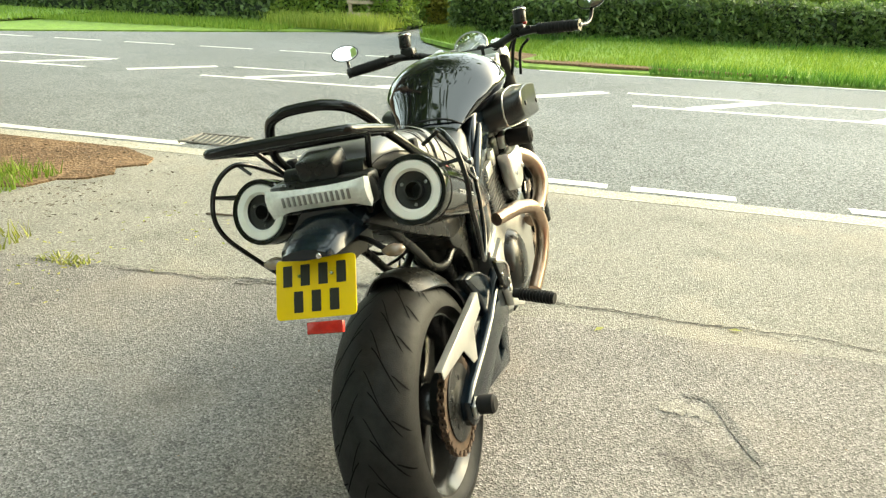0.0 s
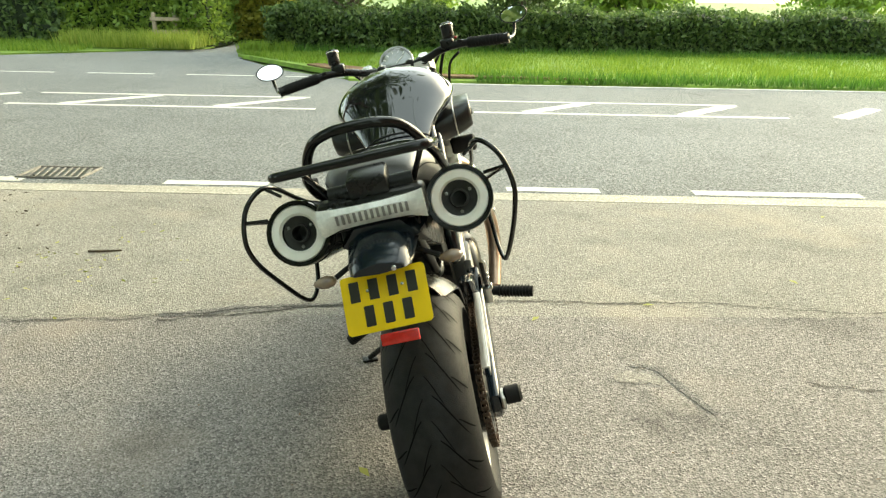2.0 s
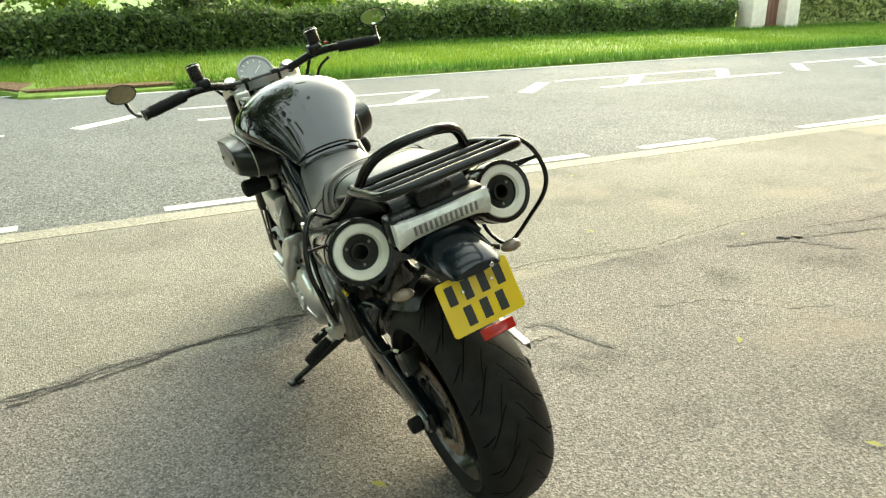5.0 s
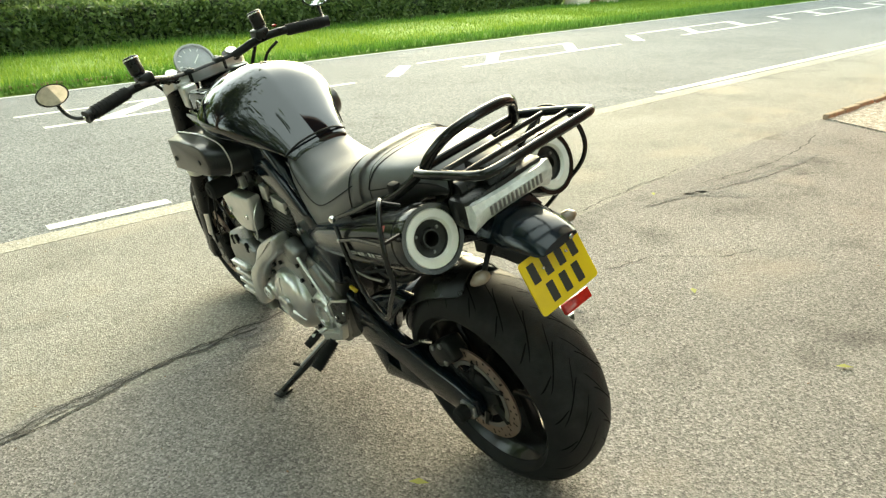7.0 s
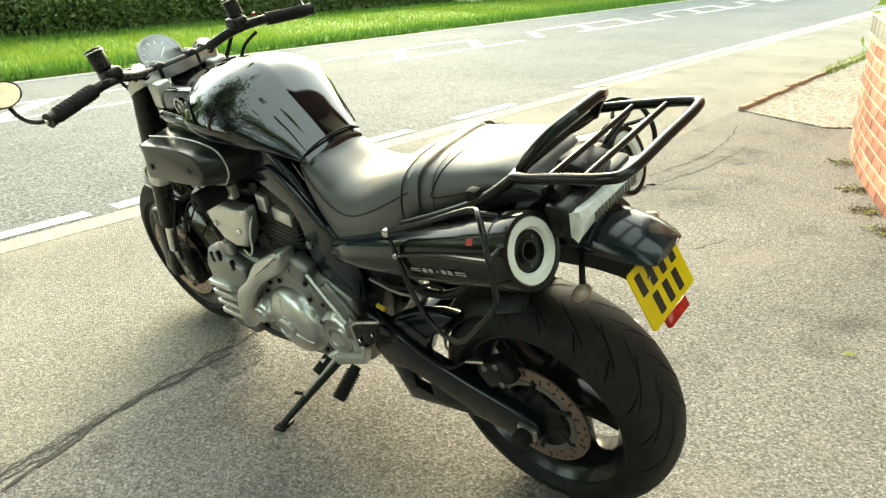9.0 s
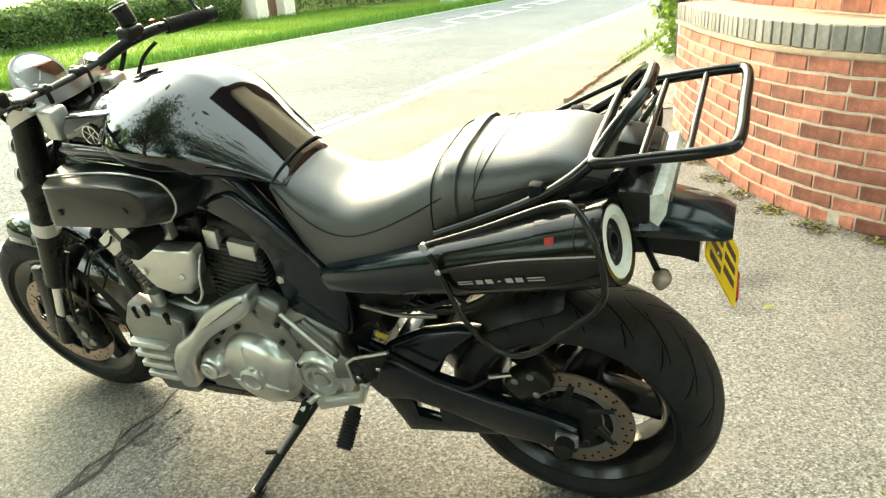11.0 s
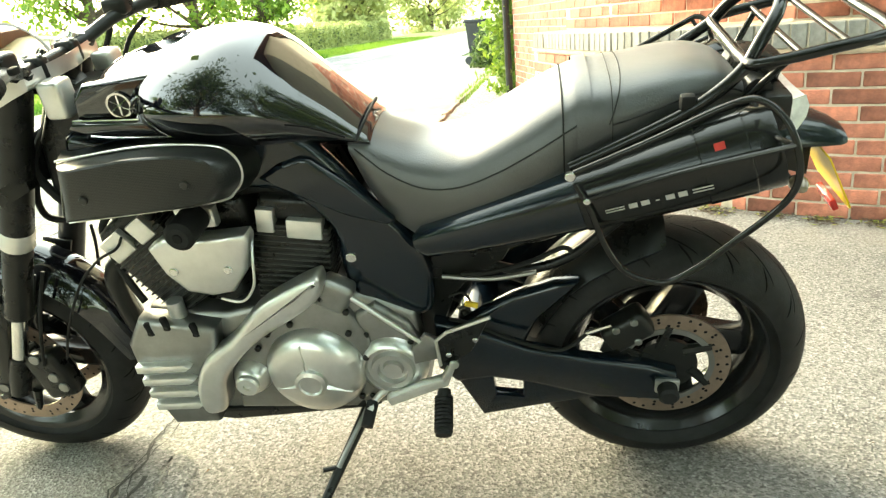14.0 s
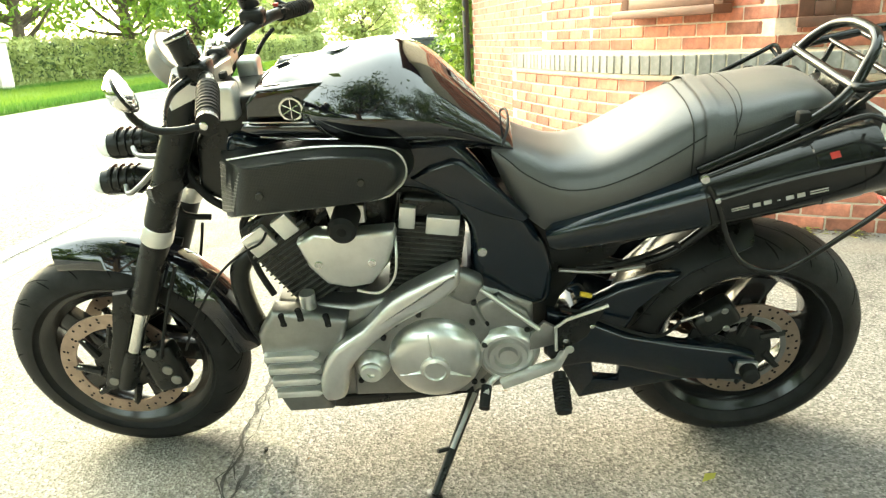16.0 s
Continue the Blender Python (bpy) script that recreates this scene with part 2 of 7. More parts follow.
def spline(pts, per=8, closed=False):
    """A smooth line through the points."""
    p = [Vector(q) for q in pts]
    n = len(p)
    out = []
    for i in range(n if closed else n - 1):
        a, b, c, d = (p[(i + k) % n] if closed else p[min(max(i + k, 0), n - 1)] for k in (-1, 0, 1, 2))
        for j in range(per):
            t = j / per
            out.append(0.5 * ((2 * b) + (c - a) * t + (2 * a - 5 * b + 4 * c - d) * t * t + (3 * b - a - 3 * c + d) * t ** 3))
    if not closed:
        out.append(p[-1])
    return out


def tube_bm(pts, r, sides=12, per=6, closed=False, smooth=True, bm=None):
    """A tube along a line; r may be one radius or one for each given point."""
    line = spline(pts, per, closed) if smooth else [Vector(q) for q in pts]
    if isinstance(r, (int, float)):
        rad = [r] * len(line)
    else:
        rad = [float(np.interp(i / (len(line) - 1) * (len(r) - 1), range(len(r)), r)) for i in range(len(line))]
    bm = bm or bmesh.new()
    rings, up = [], None
    n = len(line)
    for i in range(n):
        a = line[i - 1] if (i or closed) else line[0]
        b = line[(i + 1) % n] if (i < n - 1 or closed) else line[-1]
        d = (b - a).normalized()
        if up is None:
            up = d.orthogonal().normalized()
        up = (up - d * up.dot(d)).normalized()
        side = d.cross(up)
        rings.append([bm.verts.new(line[i] + (up * math.cos(k * math.tau / sides) + side * math.sin(k * math.tau / sides)) * rad[i]) for k in range(sides)])
    for i in range(n if closed else n - 1):
        p, q = rings[i], rings[(i + 1) % n]
        for k in range(sides):
            bm.faces.new((p[k], p[(k + 1) % sides], q[(k + 1) % sides], q[k]))
    if not closed:
        bm.faces.new(rings[0][::-1])
        bm.faces.new(rings[-1])
    return bm


def lathe_bm(profile, m, sides=40, bm=None, arc=math.tau, start=0.0):
    """Turns (radius, height) points round the local z axis of m."""
    bm = bm or bmesh.new()
    full = arc > math.tau - 0.01
    cols = []
    for k in range(sides if full else sides + 1):
        a = start + arc * k / sides
        cols.append([bm.verts.new(m @ Vector((r * math.cos(a), r * math.sin(a), h))) for r, h in profile])
    for k in range(len(cols) if full else len(cols) - 1):
        p, q = cols[k], cols[(k + 1) % len(cols)]
        for j in range(len(profile) - 1):
            bm.faces.new((p[j], q[j], q[j + 1], p[j + 1]))
    bmesh.ops.remove_doubles(bm, verts=bm.verts, dist=1e-6)
    return bm


def loft_bm(sections, closed_ends=True, bm=None):
    bm = bm or bmesh.new()
    rings = [[bm.verts.new(p) for p in s] for s in sections]
    n = len(rings[0])
    for a, b in zip(rings, rings[1:]):
        for k in range(n):
            bm.faces.new((a[k], a[(k + 1) % n], b[(k + 1) % n], b[k]))
    if closed_ends:
        bm.faces.new(rings[0][::-1])
        bm.faces.new(rings[-1])
    return bm


def prism_bm(outline, y0, y1, bevel=0.004, seg=2, holes=()):
    """A plate: an outline in the x-z plane, between y0 and y1, with softened edges."""
    bm = bmesh.new()
    a = [bm.verts.new((x, y0, z)) for x, z in outline]
    b = [bm.verts.new((x, y1, z)) for x, z in outline]
    n = len(a)
    bm.faces.new(a)
    bm.faces.new(b[::-1])
    for k in range(n):
        bm.faces.new((a[k], b[k], b[(k + 1) % n], a[(k + 1) % n]))
    bmesh.ops.recalc_face_normals(bm, faces=bm.faces)
    if bevel:
        es = [e for e in bm.edges if abs(e.verts[0].co.y - e.verts[1].co.y) < 1e-6]
        bmesh.ops.bevel(bm, geom=es, offset=bevel, segments=seg, profile=0.5, affect="EDGES")
    return bm


# ---- the plan of the road: u runs along it, v across it towards the far side ----
RD, RN, RO = Vector((0.960, -0.279, 0)).normalized(), Vector((0.279, 0.960, 0)).normalized(), Vector((0, 4.75, 0))


def uv(u, v, z=0.0):
    p = RO + RD * u + RN * v
    return Vector((p.x, p.y, z))


def sheet(name, rings, z, mat, label, category, thick=0.03):
    """A flat piece of ground with an outline given in u and v."""
    bm = bmesh.new()
    top = [bm.verts.new(uv(u, v, z)) for u, v in rings]
    bot = [bm.verts.new(uv(u, v, z - thick)) for u, v in rings]
    bm.faces.new(top)
    n = len(top)
    for k in range(n):
        bm.faces.new((top[k], bot[k], bot[(k + 1) % n], top[(k + 1) % n]))
    return tagged(part(name, bm, mat, smooth=False), label, category, kind="structure")


ground = raw("ground", [(-900, -900, -0.06), (900, -900, -0.06), (900, 900, -0.06), (-900, 900, -0.06)], [(0, 1, 2, 3)], M_FIELD)
tagged(ground, "rough green grass fields running to the horizon", "ground", kind="structure")
sheet("pavement", [(-14, -0.2), (-14, -2.3), (-2.6, -2.24), (-1.2, -2.16), (0.2, -2.04), (1.4, -2.0), (2.5, -1.95), (3.4, -1.85), (5.0, -1.75), (22, -1.7), (22, -0.2)], 0.0, M_TARMACB, "pale worn tarmac strip of the forecourt beside the road", "forecourt")
sheet("pavement", [(-14, -2.3), (-14, -14), (22, -14), (22, -1.7), (5.0, -1.75), (3.4, -1.85), (2.5, -1.95), (1.4, -2.0), (0.2, -2.04), (-1.2, -2.16), (-2.6, -2.24)], 0.0, M_TARMAC, "worn grey tarmac forecourt with cracks and patches", "forecourt")
sheet("ground", [(-14, 6.47), (-14, 13.5), (-5.0, 13.0), (-5.1, 12.4), (-8.4, 9.95), (-12, 7.6)], 0.03, M_TURF, "green mown grass beyond the lane's mouth", "verge")
sheet("trim", [(-40, -0.02), (-40, -0.2), (60, -0.2), (60, -0.02)], 0.002, M_JOINT, "pale worn strip along the road's edge", "road edge")
sheet("road", [(-60, 6.45), (-60, -0.02), (120, -0.02), (120, 6.45)], 0.0, M_ROAD, "grey tarmac main road with white markings", "road")
# the mouth of a lane on the far side
sheet("road", [(-4.9, 12.5), (-8.6, 9.9), (-12, 7.6), (-14, 6.45), (-0.6, 6.45), (-2.2, 8.0), (-3.6, 10.2), (-3.6, 12.5), (-2.0, 22), (-5.0, 22)], 0.0, M_ROAD, "grey tarmac mouth of a side lane", "lane")


def verge(u0, u1, label):
    bm = bmesh.new()
    rng = random.Random(int(u0 * 7) + 3)
    nu = max(4, int((u1 - u0) / 0.8))
    rows = []
    for i in range(nu + 1):
        u = u0 + (u1 - u0) * i / nu
        w = rng.uniform(-0.05, 0.05)
        rows.append([bm.verts.new(uv(u, 6.46 + w, -0.03)), bm.verts.new(uv(u, 6.5 + w, 0.035)), bm.verts.new(uv(u, 6.9, 0.07 + rng.uniform(-0.02, 0.02))), bm.verts.new(uv(u, 8.6, 0.10 + rng.uniform(-0.03, 0.03))), bm.verts.new(uv(u, 13.5, 0.16))])
    for a, b in zip(rows, rows[1:]):
        for k in range(4):
            bm.faces.new((a[k], b[k], b[k + 1], a[k + 1]))
    return tagged(part("ground", bm, M_TURF), label, "verge", kind="structure")


sheet("ground", [(-0.75, 6.62), (-1.15, 7.45), (-1.82, 8.24), (-2.8, 9.45), (-3.72, 10.6), (-3.9, 11.2), (-3.6, 12.5), (-0.75, 13.2)], 0.055, M_TURF, "green grass corner of the verge by the lane", "verge", thick=0.08)
verge(-0.8, 100, "bright green mown grass verge beside the road")
verge(-60, -14.0, "bright green grass verge beyond the lane")

# soil bank with grass beside the forecourt
soil = sheet("ground", [(-2.45, -0.22), (-2.2, -0.35), (-2.05, -0.42), (-1.98, -0.58), (-2.12, -0.72), (-2.02, -0.86), (-2.1, -1.02), (-2.25, -1.1), (-2.3, -1.3), (-2.5, -1.38), (-2.62, -1.7), (-2.55, -2.0), (-2.8, -2.3), (-3.1, -2.7), (-3.6, -3.2), (-14, -4), (-14, -0.22)], 0.012, M_SOIL, "bare brown soil at the forecourt's edge", "soil")

sheet("ground", [(-0.7, 6.72), (0.2, 6.66), (3.2, 6.66), (2.4, 6.82), (1.0, 6.95), (0.0, 7.25), (-1.0, 8.1), (-1.6, 8.5), (-1.8, 8.3), (-1.15, 7.5)], 0.088, M_SOIL, "bare soil at the verge's edge by the lane", "soil", thick=0.03)
# white markings
MARK = 0.004


def stripe(u0, v0, u1, v1, w, label, seed=0):
    """One painted line with a slightly worn edge."""
    rng = random.Random(seed)
    a, b = uv(u0, v0, MARK), uv(u1, v1, MARK)
    d = (b - a).normalized()
    s = Vector((-d.y, d.x, 0)) * w / 2
    n = max(3, int((b - a).length / 0.12))
    vs, fs = [], []
    for i in range(n + 1):
        p = a.lerp(b, i / n)
        vs += [p + s * rng.uniform(0.88, 1.05), p - s * rng.uniform(0.88, 1.05)]
    for i in range(n):
        fs.append((2 * i, 2 * i + 1, 2 * i + 3, 2 * i + 2))
    ob = raw("trim", vs, fs, M_LINE)
    return tagged(ob, label, "road marking", "white road markings", "structure")


for k in range(-5, 16):
    s0 = 1.1 + 5.5 * k
    stripe(s0, 3.56, s0 + 3.65, 3.56, 0.11, "long worn white dash beside the hatching", k + 20)
    stripe(s0 - 0.1, 4.52, s0 + 3.4, 4.52, 0.10, "long worn white dash beside the hatching", k + 60)
for k in range(-8, 24):
    u = 1.72 + 1.83 * k
    stripe(u, 3.62, u + 0.85, 4.47, 0.2, "slanted white hatching bar between the lanes", k + 90)
for a, b in ((-14, -2.15), (-1.15, -0.42), (0.4, 1.1), (1.25, 1.9), (2.55, 3.72), (4.3, 5.15)):
    stripe(a, 0.08, b, 0.08, 0.12, "worn white edge line with ragged breaks", int(a * 10) + 200)
stripe(6.3, 0.08, 90, 0.08, 0.11, "long white edge line along the road", 300)
stripe(-0.4, 6.36, 90, 6.36, 0.10, "thin white edge line beside the verge", 301)
for k in range(7):
    stripe(-11.6 + 1.62 * k, 6.9 + 0.012 * k, -10.5 + 1.62 * k, 6.9 + 0.012 * k, 0.09, "thin worn white dash across the lane's mouth", 310 + k)
stripe(-60, 6.36, -12, 6.36, 0.10, "thin white edge line beside the verge", 302)

# long crack in the forecourt and the rim of a patch
def crack(points, w, seed, label, waver=0.012):
    rng = random.Random(seed)
    line = [Vector((*p, 0.004)) for p in points]
    fine = []
    for a, b in zip(line, line[1:]):
        n = max(2, int((b - a).length / 0.035))
        for i in range(n):
            fine.append(a.lerp(b, i / n))
    vs, fs = [], []
    off = 0
    for i, p in enumerate(fine):
        off = 0.8 * off + rng.uniform(-waver, waver)
        ww = w * rng.uniform(0.25, 1.25)
        vs += [p + Vector((0.2, 1, 0)) * (off + ww), p + Vector((0.2, 1, 0)) * (off - ww)]
    for i in range(len(fine) - 1):
        fs.append((2 * i, 2 * i + 1, 2 * i + 3, 2 * i + 2))
    return tagged(raw("trim", vs, fs, M_CRACK), label, "crack", kind="structure")


crack([(-1.9, 3.0), (-1.0, 2.84), (-0.5, 2.84), (0.1, 2.76), (0.7, 2.62), (1.4, 2.42), (2.1, 2.17), (3.2, 1.95)], 0.0042, 5, "long dark wavering crack across the tarmac")
crack([(-0.9, 2.80), (-0.3, 2.80), (0.2, 2.70)], 0.006, 8, "short dark crack beside the long one")
crack([(-1.7, 2.96), (-0.7, 2.83), (0.3, 2.73), (1.1, 2.5), (1.9, 2.24)], 0.002, 15, "fine crack running beside the long one", 0.02)
crack([(-1.2, 2.88), (-0.2, 2.80), (0.6, 2.64)], 0.002, 16, "fine crack running beside the long one", 0.02)
crack([(1.35, 1.75), (1.6, 1.62), (1.75, 1.35), (1.95, 1.2)], 0.005, 9, "short dark crack round a patch")
crack([(2.9, 1.75), (3.3, 1.55), (3.9, 1.4), (4.6, 1.35)], 0.006, 10, "dark crack along a tarmac patch")


def smear(points, w, seed, mat, label):
    """A ragged stain or mended strip lying in the tarmac along a line."""
    rng = random.Random(seed)
    line = spline([(x, y, 0.003) for x, y in points], 10)
    vs, fs = [], []
    for i, p in enumerate(line):
        d = (line[min(i + 1, len(line) - 1)] - line[max(i - 1, 0)]).normalized()
        sd = Vector((-d.y, d.x, 0))
        k = w * math.sin(math.pi * (0.06 + 0.88 * i / (len(line) - 1))) ** 0.6
        vs += [p + sd * k * rng.uniform(0.5, 1.2), p - sd * k * rng.uniform(0.5, 1.2)]
    for i in range(len(line) - 1):
        fs.append((2 * i, 2 * i + 1, 2 * i + 3, 2 * i + 2))
    return tagged(raw("trim", vs, fs, mat), label, "stain", kind="structure")


M_STAIN = aggregate("dark_stained_tarmac", (0.09, 0.087, 0.083), (0.275, 0.265, 0.255), 175, 0.2, 3.0, 0.005, worn=0.3)
M_PATCH = aggregate("pale_mended_tarmac", (0.17, 0.16, 0.145), (0.36, 0.34, 0.31), 200, 0.2, 3.0, 0.003)
smear([(0.80, 2.0), (0.885, 1.96), (0.90, 1.81), (0.915, 1.64)], 0.022, 1, M_STAIN, "dark stain beside a mended spot")
smear([(0.70, 1.92), (0.79, 1.92), (0.86, 1.86)], 0.045, 2, M_PATCH, "pale mended spot in the tarmac")
smear([(2.62, 1.78), (2.72, 1.6), (2.76, 1.42)], 0.06, 3, M_STAIN, "dark edge of an old patch")
smear([(2.3, 1.9), (2.7, 1.72), (3.3, 1.45), (3.95, 1.24)], 0.04, 4, M_STAIN, "dark seam along a tarmac patch")
smear([(0.36, 2.82), (0.24, 2.71), (0.06, 2.70)], 0.06, 5, M_STAIN, "dark crumbled tarmac along the crack")
smear([(0.24, 2.64), (0.15, 2.61), (0.02, 2.62)], 0.04, 6, M_STAIN, "dark crumbled tarmac along the crack")
smear([(-0.9, 2.84), (-0.6, 2.83), (-0.25, 2.80)], 0.035, 7, M_STAIN, "dark crumbled tarmac along the crack")


# road drain: frame and bars
def drain(m):
    d = empty("road_drain", "rusty cast-iron road drain with slanted slots", "drain", m)
    part("frame", tube_bm([(-0.23, -0.16, 0.005), (0.23, -0.16, 0.005), (0.23, 0.16, 0.005), (-0.23, 0.16, 0.005)], 0.012, 6, closed=True, smooth=False), M_IRON, d)
    # no real hollow: a thin black sheet paints the shade between the bars
    part("pit", box_bm((0, 0, 0.003), (0.44, 0.30, 0.002)), M_PIPE, d, "flat dark sheet for the hollow's shade under the bars")
    for i in range(9):
        part("bar", box_bm((-0.2 + i * 0.05, 0, 0.007), (0.018, 0.3, 0.006), 0.002, 2, pose(0, 0, 0, 0, 0, 14)), M_IRON, d)


drain(Matrix.Translation(uv(-2.0, 0.28, 0)) @ pose(0, 0, 0, 0, 0, -16))


# ---- plants ----
def blades(name, count, place, h, w, mat, seed, label, category="grass", lean=0.5):
    rng = np.random.default_rng(seed)
    pos = np.array(place(rng, count))
    a = rng.uniform(0, np.pi * 2, count)
    hh = h * rng.uniform(0.5, 1.3, count)
    side = np.stack([np.cos(a), np.sin(a), np.zeros(count)], 1) * (w * rng.uniform(0.6, 1.3, count))[:, None]
    tip = pos + np.stack([rng.uniform(-lean, lean, count) * hh, rng.uniform(-lean, lean, count) * hh, hh], 1)
    vs = np.concatenate([pos - side, pos + side, tip])
    fs = np.stack([np.arange(count), np.arange(count) + count, np.arange(count) + 2 * count], 1)
    me = bpy.data.meshes.new(name)
    me.from_pydata(vs.tolist(), [], fs.tolist())
    me.materials.append(mat)
    return tagged(new(name, me), label, category, kind="stuff")


def on_verge(u0, u1, v0, v1, z):
    def f(rng, n):
        u, v = rng.uniform(u0, u1, n), v0 + (v1 - v0) * rng.uniform(0, 1, n) ** 1.15
        return np.stack([RO.x + RD.x * u + RN.x * v, RO.y + RD.y * u + RN.y * v, np.full(n, z) + 0.012 * (np.maximum(v, 6.5) - 6.5)], 1)
    return f


def on_corner(rng, n):
    """Places on the rounded corner of the verge by the lane."""
    u = rng.uniform(-3.8, -0.6, n)
    low = np.interp(u, [-3.8, -2.8, -1.8, -1.0, -0.6], [10.8, 9.6, 8.5, 8.1, 7.7])
    v = low + (11.4 - low) * rng.uniform(0, 1, n)
    return np.stack([RO.x + RD.x * u + RN.x * v, RO.y + RD.y * u + RN.y * v, np.full(n, 0.05)], 1)


blades("verge_grass", 7000, on_corner, 0.09, 0.010, M_BLADE, 33, "green short grass on the verge's corner")
blades("verge_grass", 60000, on_verge(-0.6, 24, 6.9, 11.6, 0.05), 0.10, 0.010, M_BLADE, 1, "bright green short grass on the verge")
blades("verge_grass", 16000, on_verge(24, 60, 6.45, 9.5, 0.05), 0.12, 0.02, M_BLADE, 2, "bright green short grass further along the verge")
blades("verge_grass", 16000, on_verge(-36, -13.5, 6.45, 13, 0.05), 0.12, 0.014, M_BLADE, 3, "green grass on the verge beyond the lane")
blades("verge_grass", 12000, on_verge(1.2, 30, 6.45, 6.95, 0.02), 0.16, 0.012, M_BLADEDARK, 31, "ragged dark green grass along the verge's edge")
# dark blades here paint the shade at the foot of the hedge
blades("verge_grass", 9000, on_verge(-3.0, 24, 10.9, 11.5, 0.05), 0.15, 0.012, M_BLADEDARK, 32, "grass at the hedge's foot, coloured darker for the hedge's shade")
blades("long_grass", 4000, on_verge(-8.2, -5.0, 11.6, 13.2, 0.0), 0.34, 0.014, M_BLADEMID, 4, "tall yellowing grass at the lane's mouth", lean=0.3)
blades("verge_grass", 7000, on_verge(-14.0, -7.2, 10.4, 13.0, 0.0), 0.12, 0.014, M_BLADE, 5, "green mown grass beyond the lane's mouth", lean=0.3)
blades("long_grass", 1500, on_verge(-3.8, -2.6, 10.75, 11.6, 0.04), 0.2, 0.012, M_BLADE, 6, "green grass tuft at the hedge's end", lean=0.3)
blades("grass_tuft", 1500, on_verge(-3.9, -2.3, -1.55, -1.0, 0.0), 0.10, 0.005, M_BLADE, 7, "green grass tuft on the soil bank")
blades("grass_tuft", 700, on_verge(-2.2, -1.55, -2.5, -1.95, 0.0), 0.08, 0.005, M_BLADEDRY, 8, "dry yellow grass tuft at the forecourt's edge")
blades("grass_tuft", 90, on_verge(-1.3, -1.05, -2.22, -2.12, 0.0), 0.03, 0.005, M_BLADEDRY, 9, "small dry grass tuft on the tarmac", lean=0.9)


def leaves_at(rng, pos, size):
    """Quads of leaf size at the given places, turned at random."""
    n = len(pos)
    nrm = rng.normal(size=(n, 3))
    nrm /= np.linalg.norm(nrm, axis=1)[:, None]
    ref = rng.normal(size=(n, 3))
    a = np.cross(nrm, ref)
    a /= np.linalg.norm(a, axis=1)[:, None]
    b = np.cross(nrm, a)
    s = (size * rng.uniform(0.6, 1.4, n))[:, None]
    vs = np.concatenate([pos - a * s, pos - b * s * 0.45, pos + a * s, pos + b * s * 0.45])
    i = np.arange(n)
    return vs, np.stack([i, i + n, i + 2 * n, i + 3 * n], 1)


def leaf_mesh(name, vs, fs, mat, parent=None):
    me = bpy.data.meshes.new(name)
    me.from_pydata(vs.tolist(), [], fs.tolist())
    me.materials.append(mat)
    ob = new(name, me)
    if parent:
        ob.parent = parent
    return ob


def hedge(u0, u1, v, h, depth, leaves, size, mat, seed, label, bend=0.0, core=None):
    """A clipped hedge: an inner mass with its shade painted dark, and thousands of leaves with an uneven outline."""
    rng = np.random.default_rng(seed)
    top = empty("hedge", label, "hedge")

    def place(u, w, z):
        vv = v + bend * (u - u0) + w
        return np.stack([RO.x + RD.x * u + RN.x * vv, RO.y + RD.y * u + RN.y * vv, z], 1)
    n = leaves
    u = rng.uniform(u0, u1, n)
    hh = h * (1 + 0.07 * np.sin(u * 2.1 + seed) + 0.05 * np.sin(u * 5.3 + 1) + 0.03 * np.sin(u * 13))
    face = rng.random(n) < 0.68
    bulge = 0.16 * np.sin(u * 1.7) + 0.09 * np.sin(u * 4.1 + 2) + rng.normal(0, 0.07, n)
    z = np.where(face, rng.uniform(0.04, 1, n) * hh, hh + rng.normal(0, 0.05, n))
    w = np.where(face, bulge * (0.5 + 0.5 * z / h), rng.uniform(0, depth, n))
    # leaves over the two ends
    k = int(min(2500, leaves * depth * 1.2 / (u1 - u0)))
    eu = np.where(rng.random(2 * k) < 0.5, u0 - 0.06, u1 + 0.06) + rng.normal(0, 0.08, 2 * k)
    u, w, z = np.append(u, eu), np.append(w, rng.uniform(-0.05, depth, 2 * k)), np.append(z, h * rng.uniform(0.03, 1.02, 2 * k))
    vs, fs = leaves_at(rng, place(u, w, z), size)
    leaf_mesh("leaves", vs, fs, mat, top)
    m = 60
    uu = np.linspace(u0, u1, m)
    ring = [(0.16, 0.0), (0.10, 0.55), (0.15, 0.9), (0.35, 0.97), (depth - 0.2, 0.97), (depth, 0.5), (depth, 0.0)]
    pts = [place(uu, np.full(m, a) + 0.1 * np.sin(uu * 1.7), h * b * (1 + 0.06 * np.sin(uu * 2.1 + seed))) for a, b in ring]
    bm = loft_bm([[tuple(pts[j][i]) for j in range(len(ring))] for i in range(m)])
    part("core", bm, core or M_CORE, top, "inner mass with the hedge's shade painted in")
    return top


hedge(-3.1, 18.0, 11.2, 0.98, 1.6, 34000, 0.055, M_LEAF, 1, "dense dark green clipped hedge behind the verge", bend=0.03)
hedge(20.2, 60, 12.0, 1.5, 1.6, 16000, 0.10, M_LEAFHAZE, 2, "green hedge further along the road, paled by painted haze", bend=-0.05, core=M_COREHAZE)
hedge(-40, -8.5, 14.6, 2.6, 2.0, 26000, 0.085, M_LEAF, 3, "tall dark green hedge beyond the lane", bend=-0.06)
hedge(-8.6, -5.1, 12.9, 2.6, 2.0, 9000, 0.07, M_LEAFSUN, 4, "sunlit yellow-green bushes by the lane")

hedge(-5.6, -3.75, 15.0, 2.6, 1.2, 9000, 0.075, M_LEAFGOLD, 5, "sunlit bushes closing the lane")


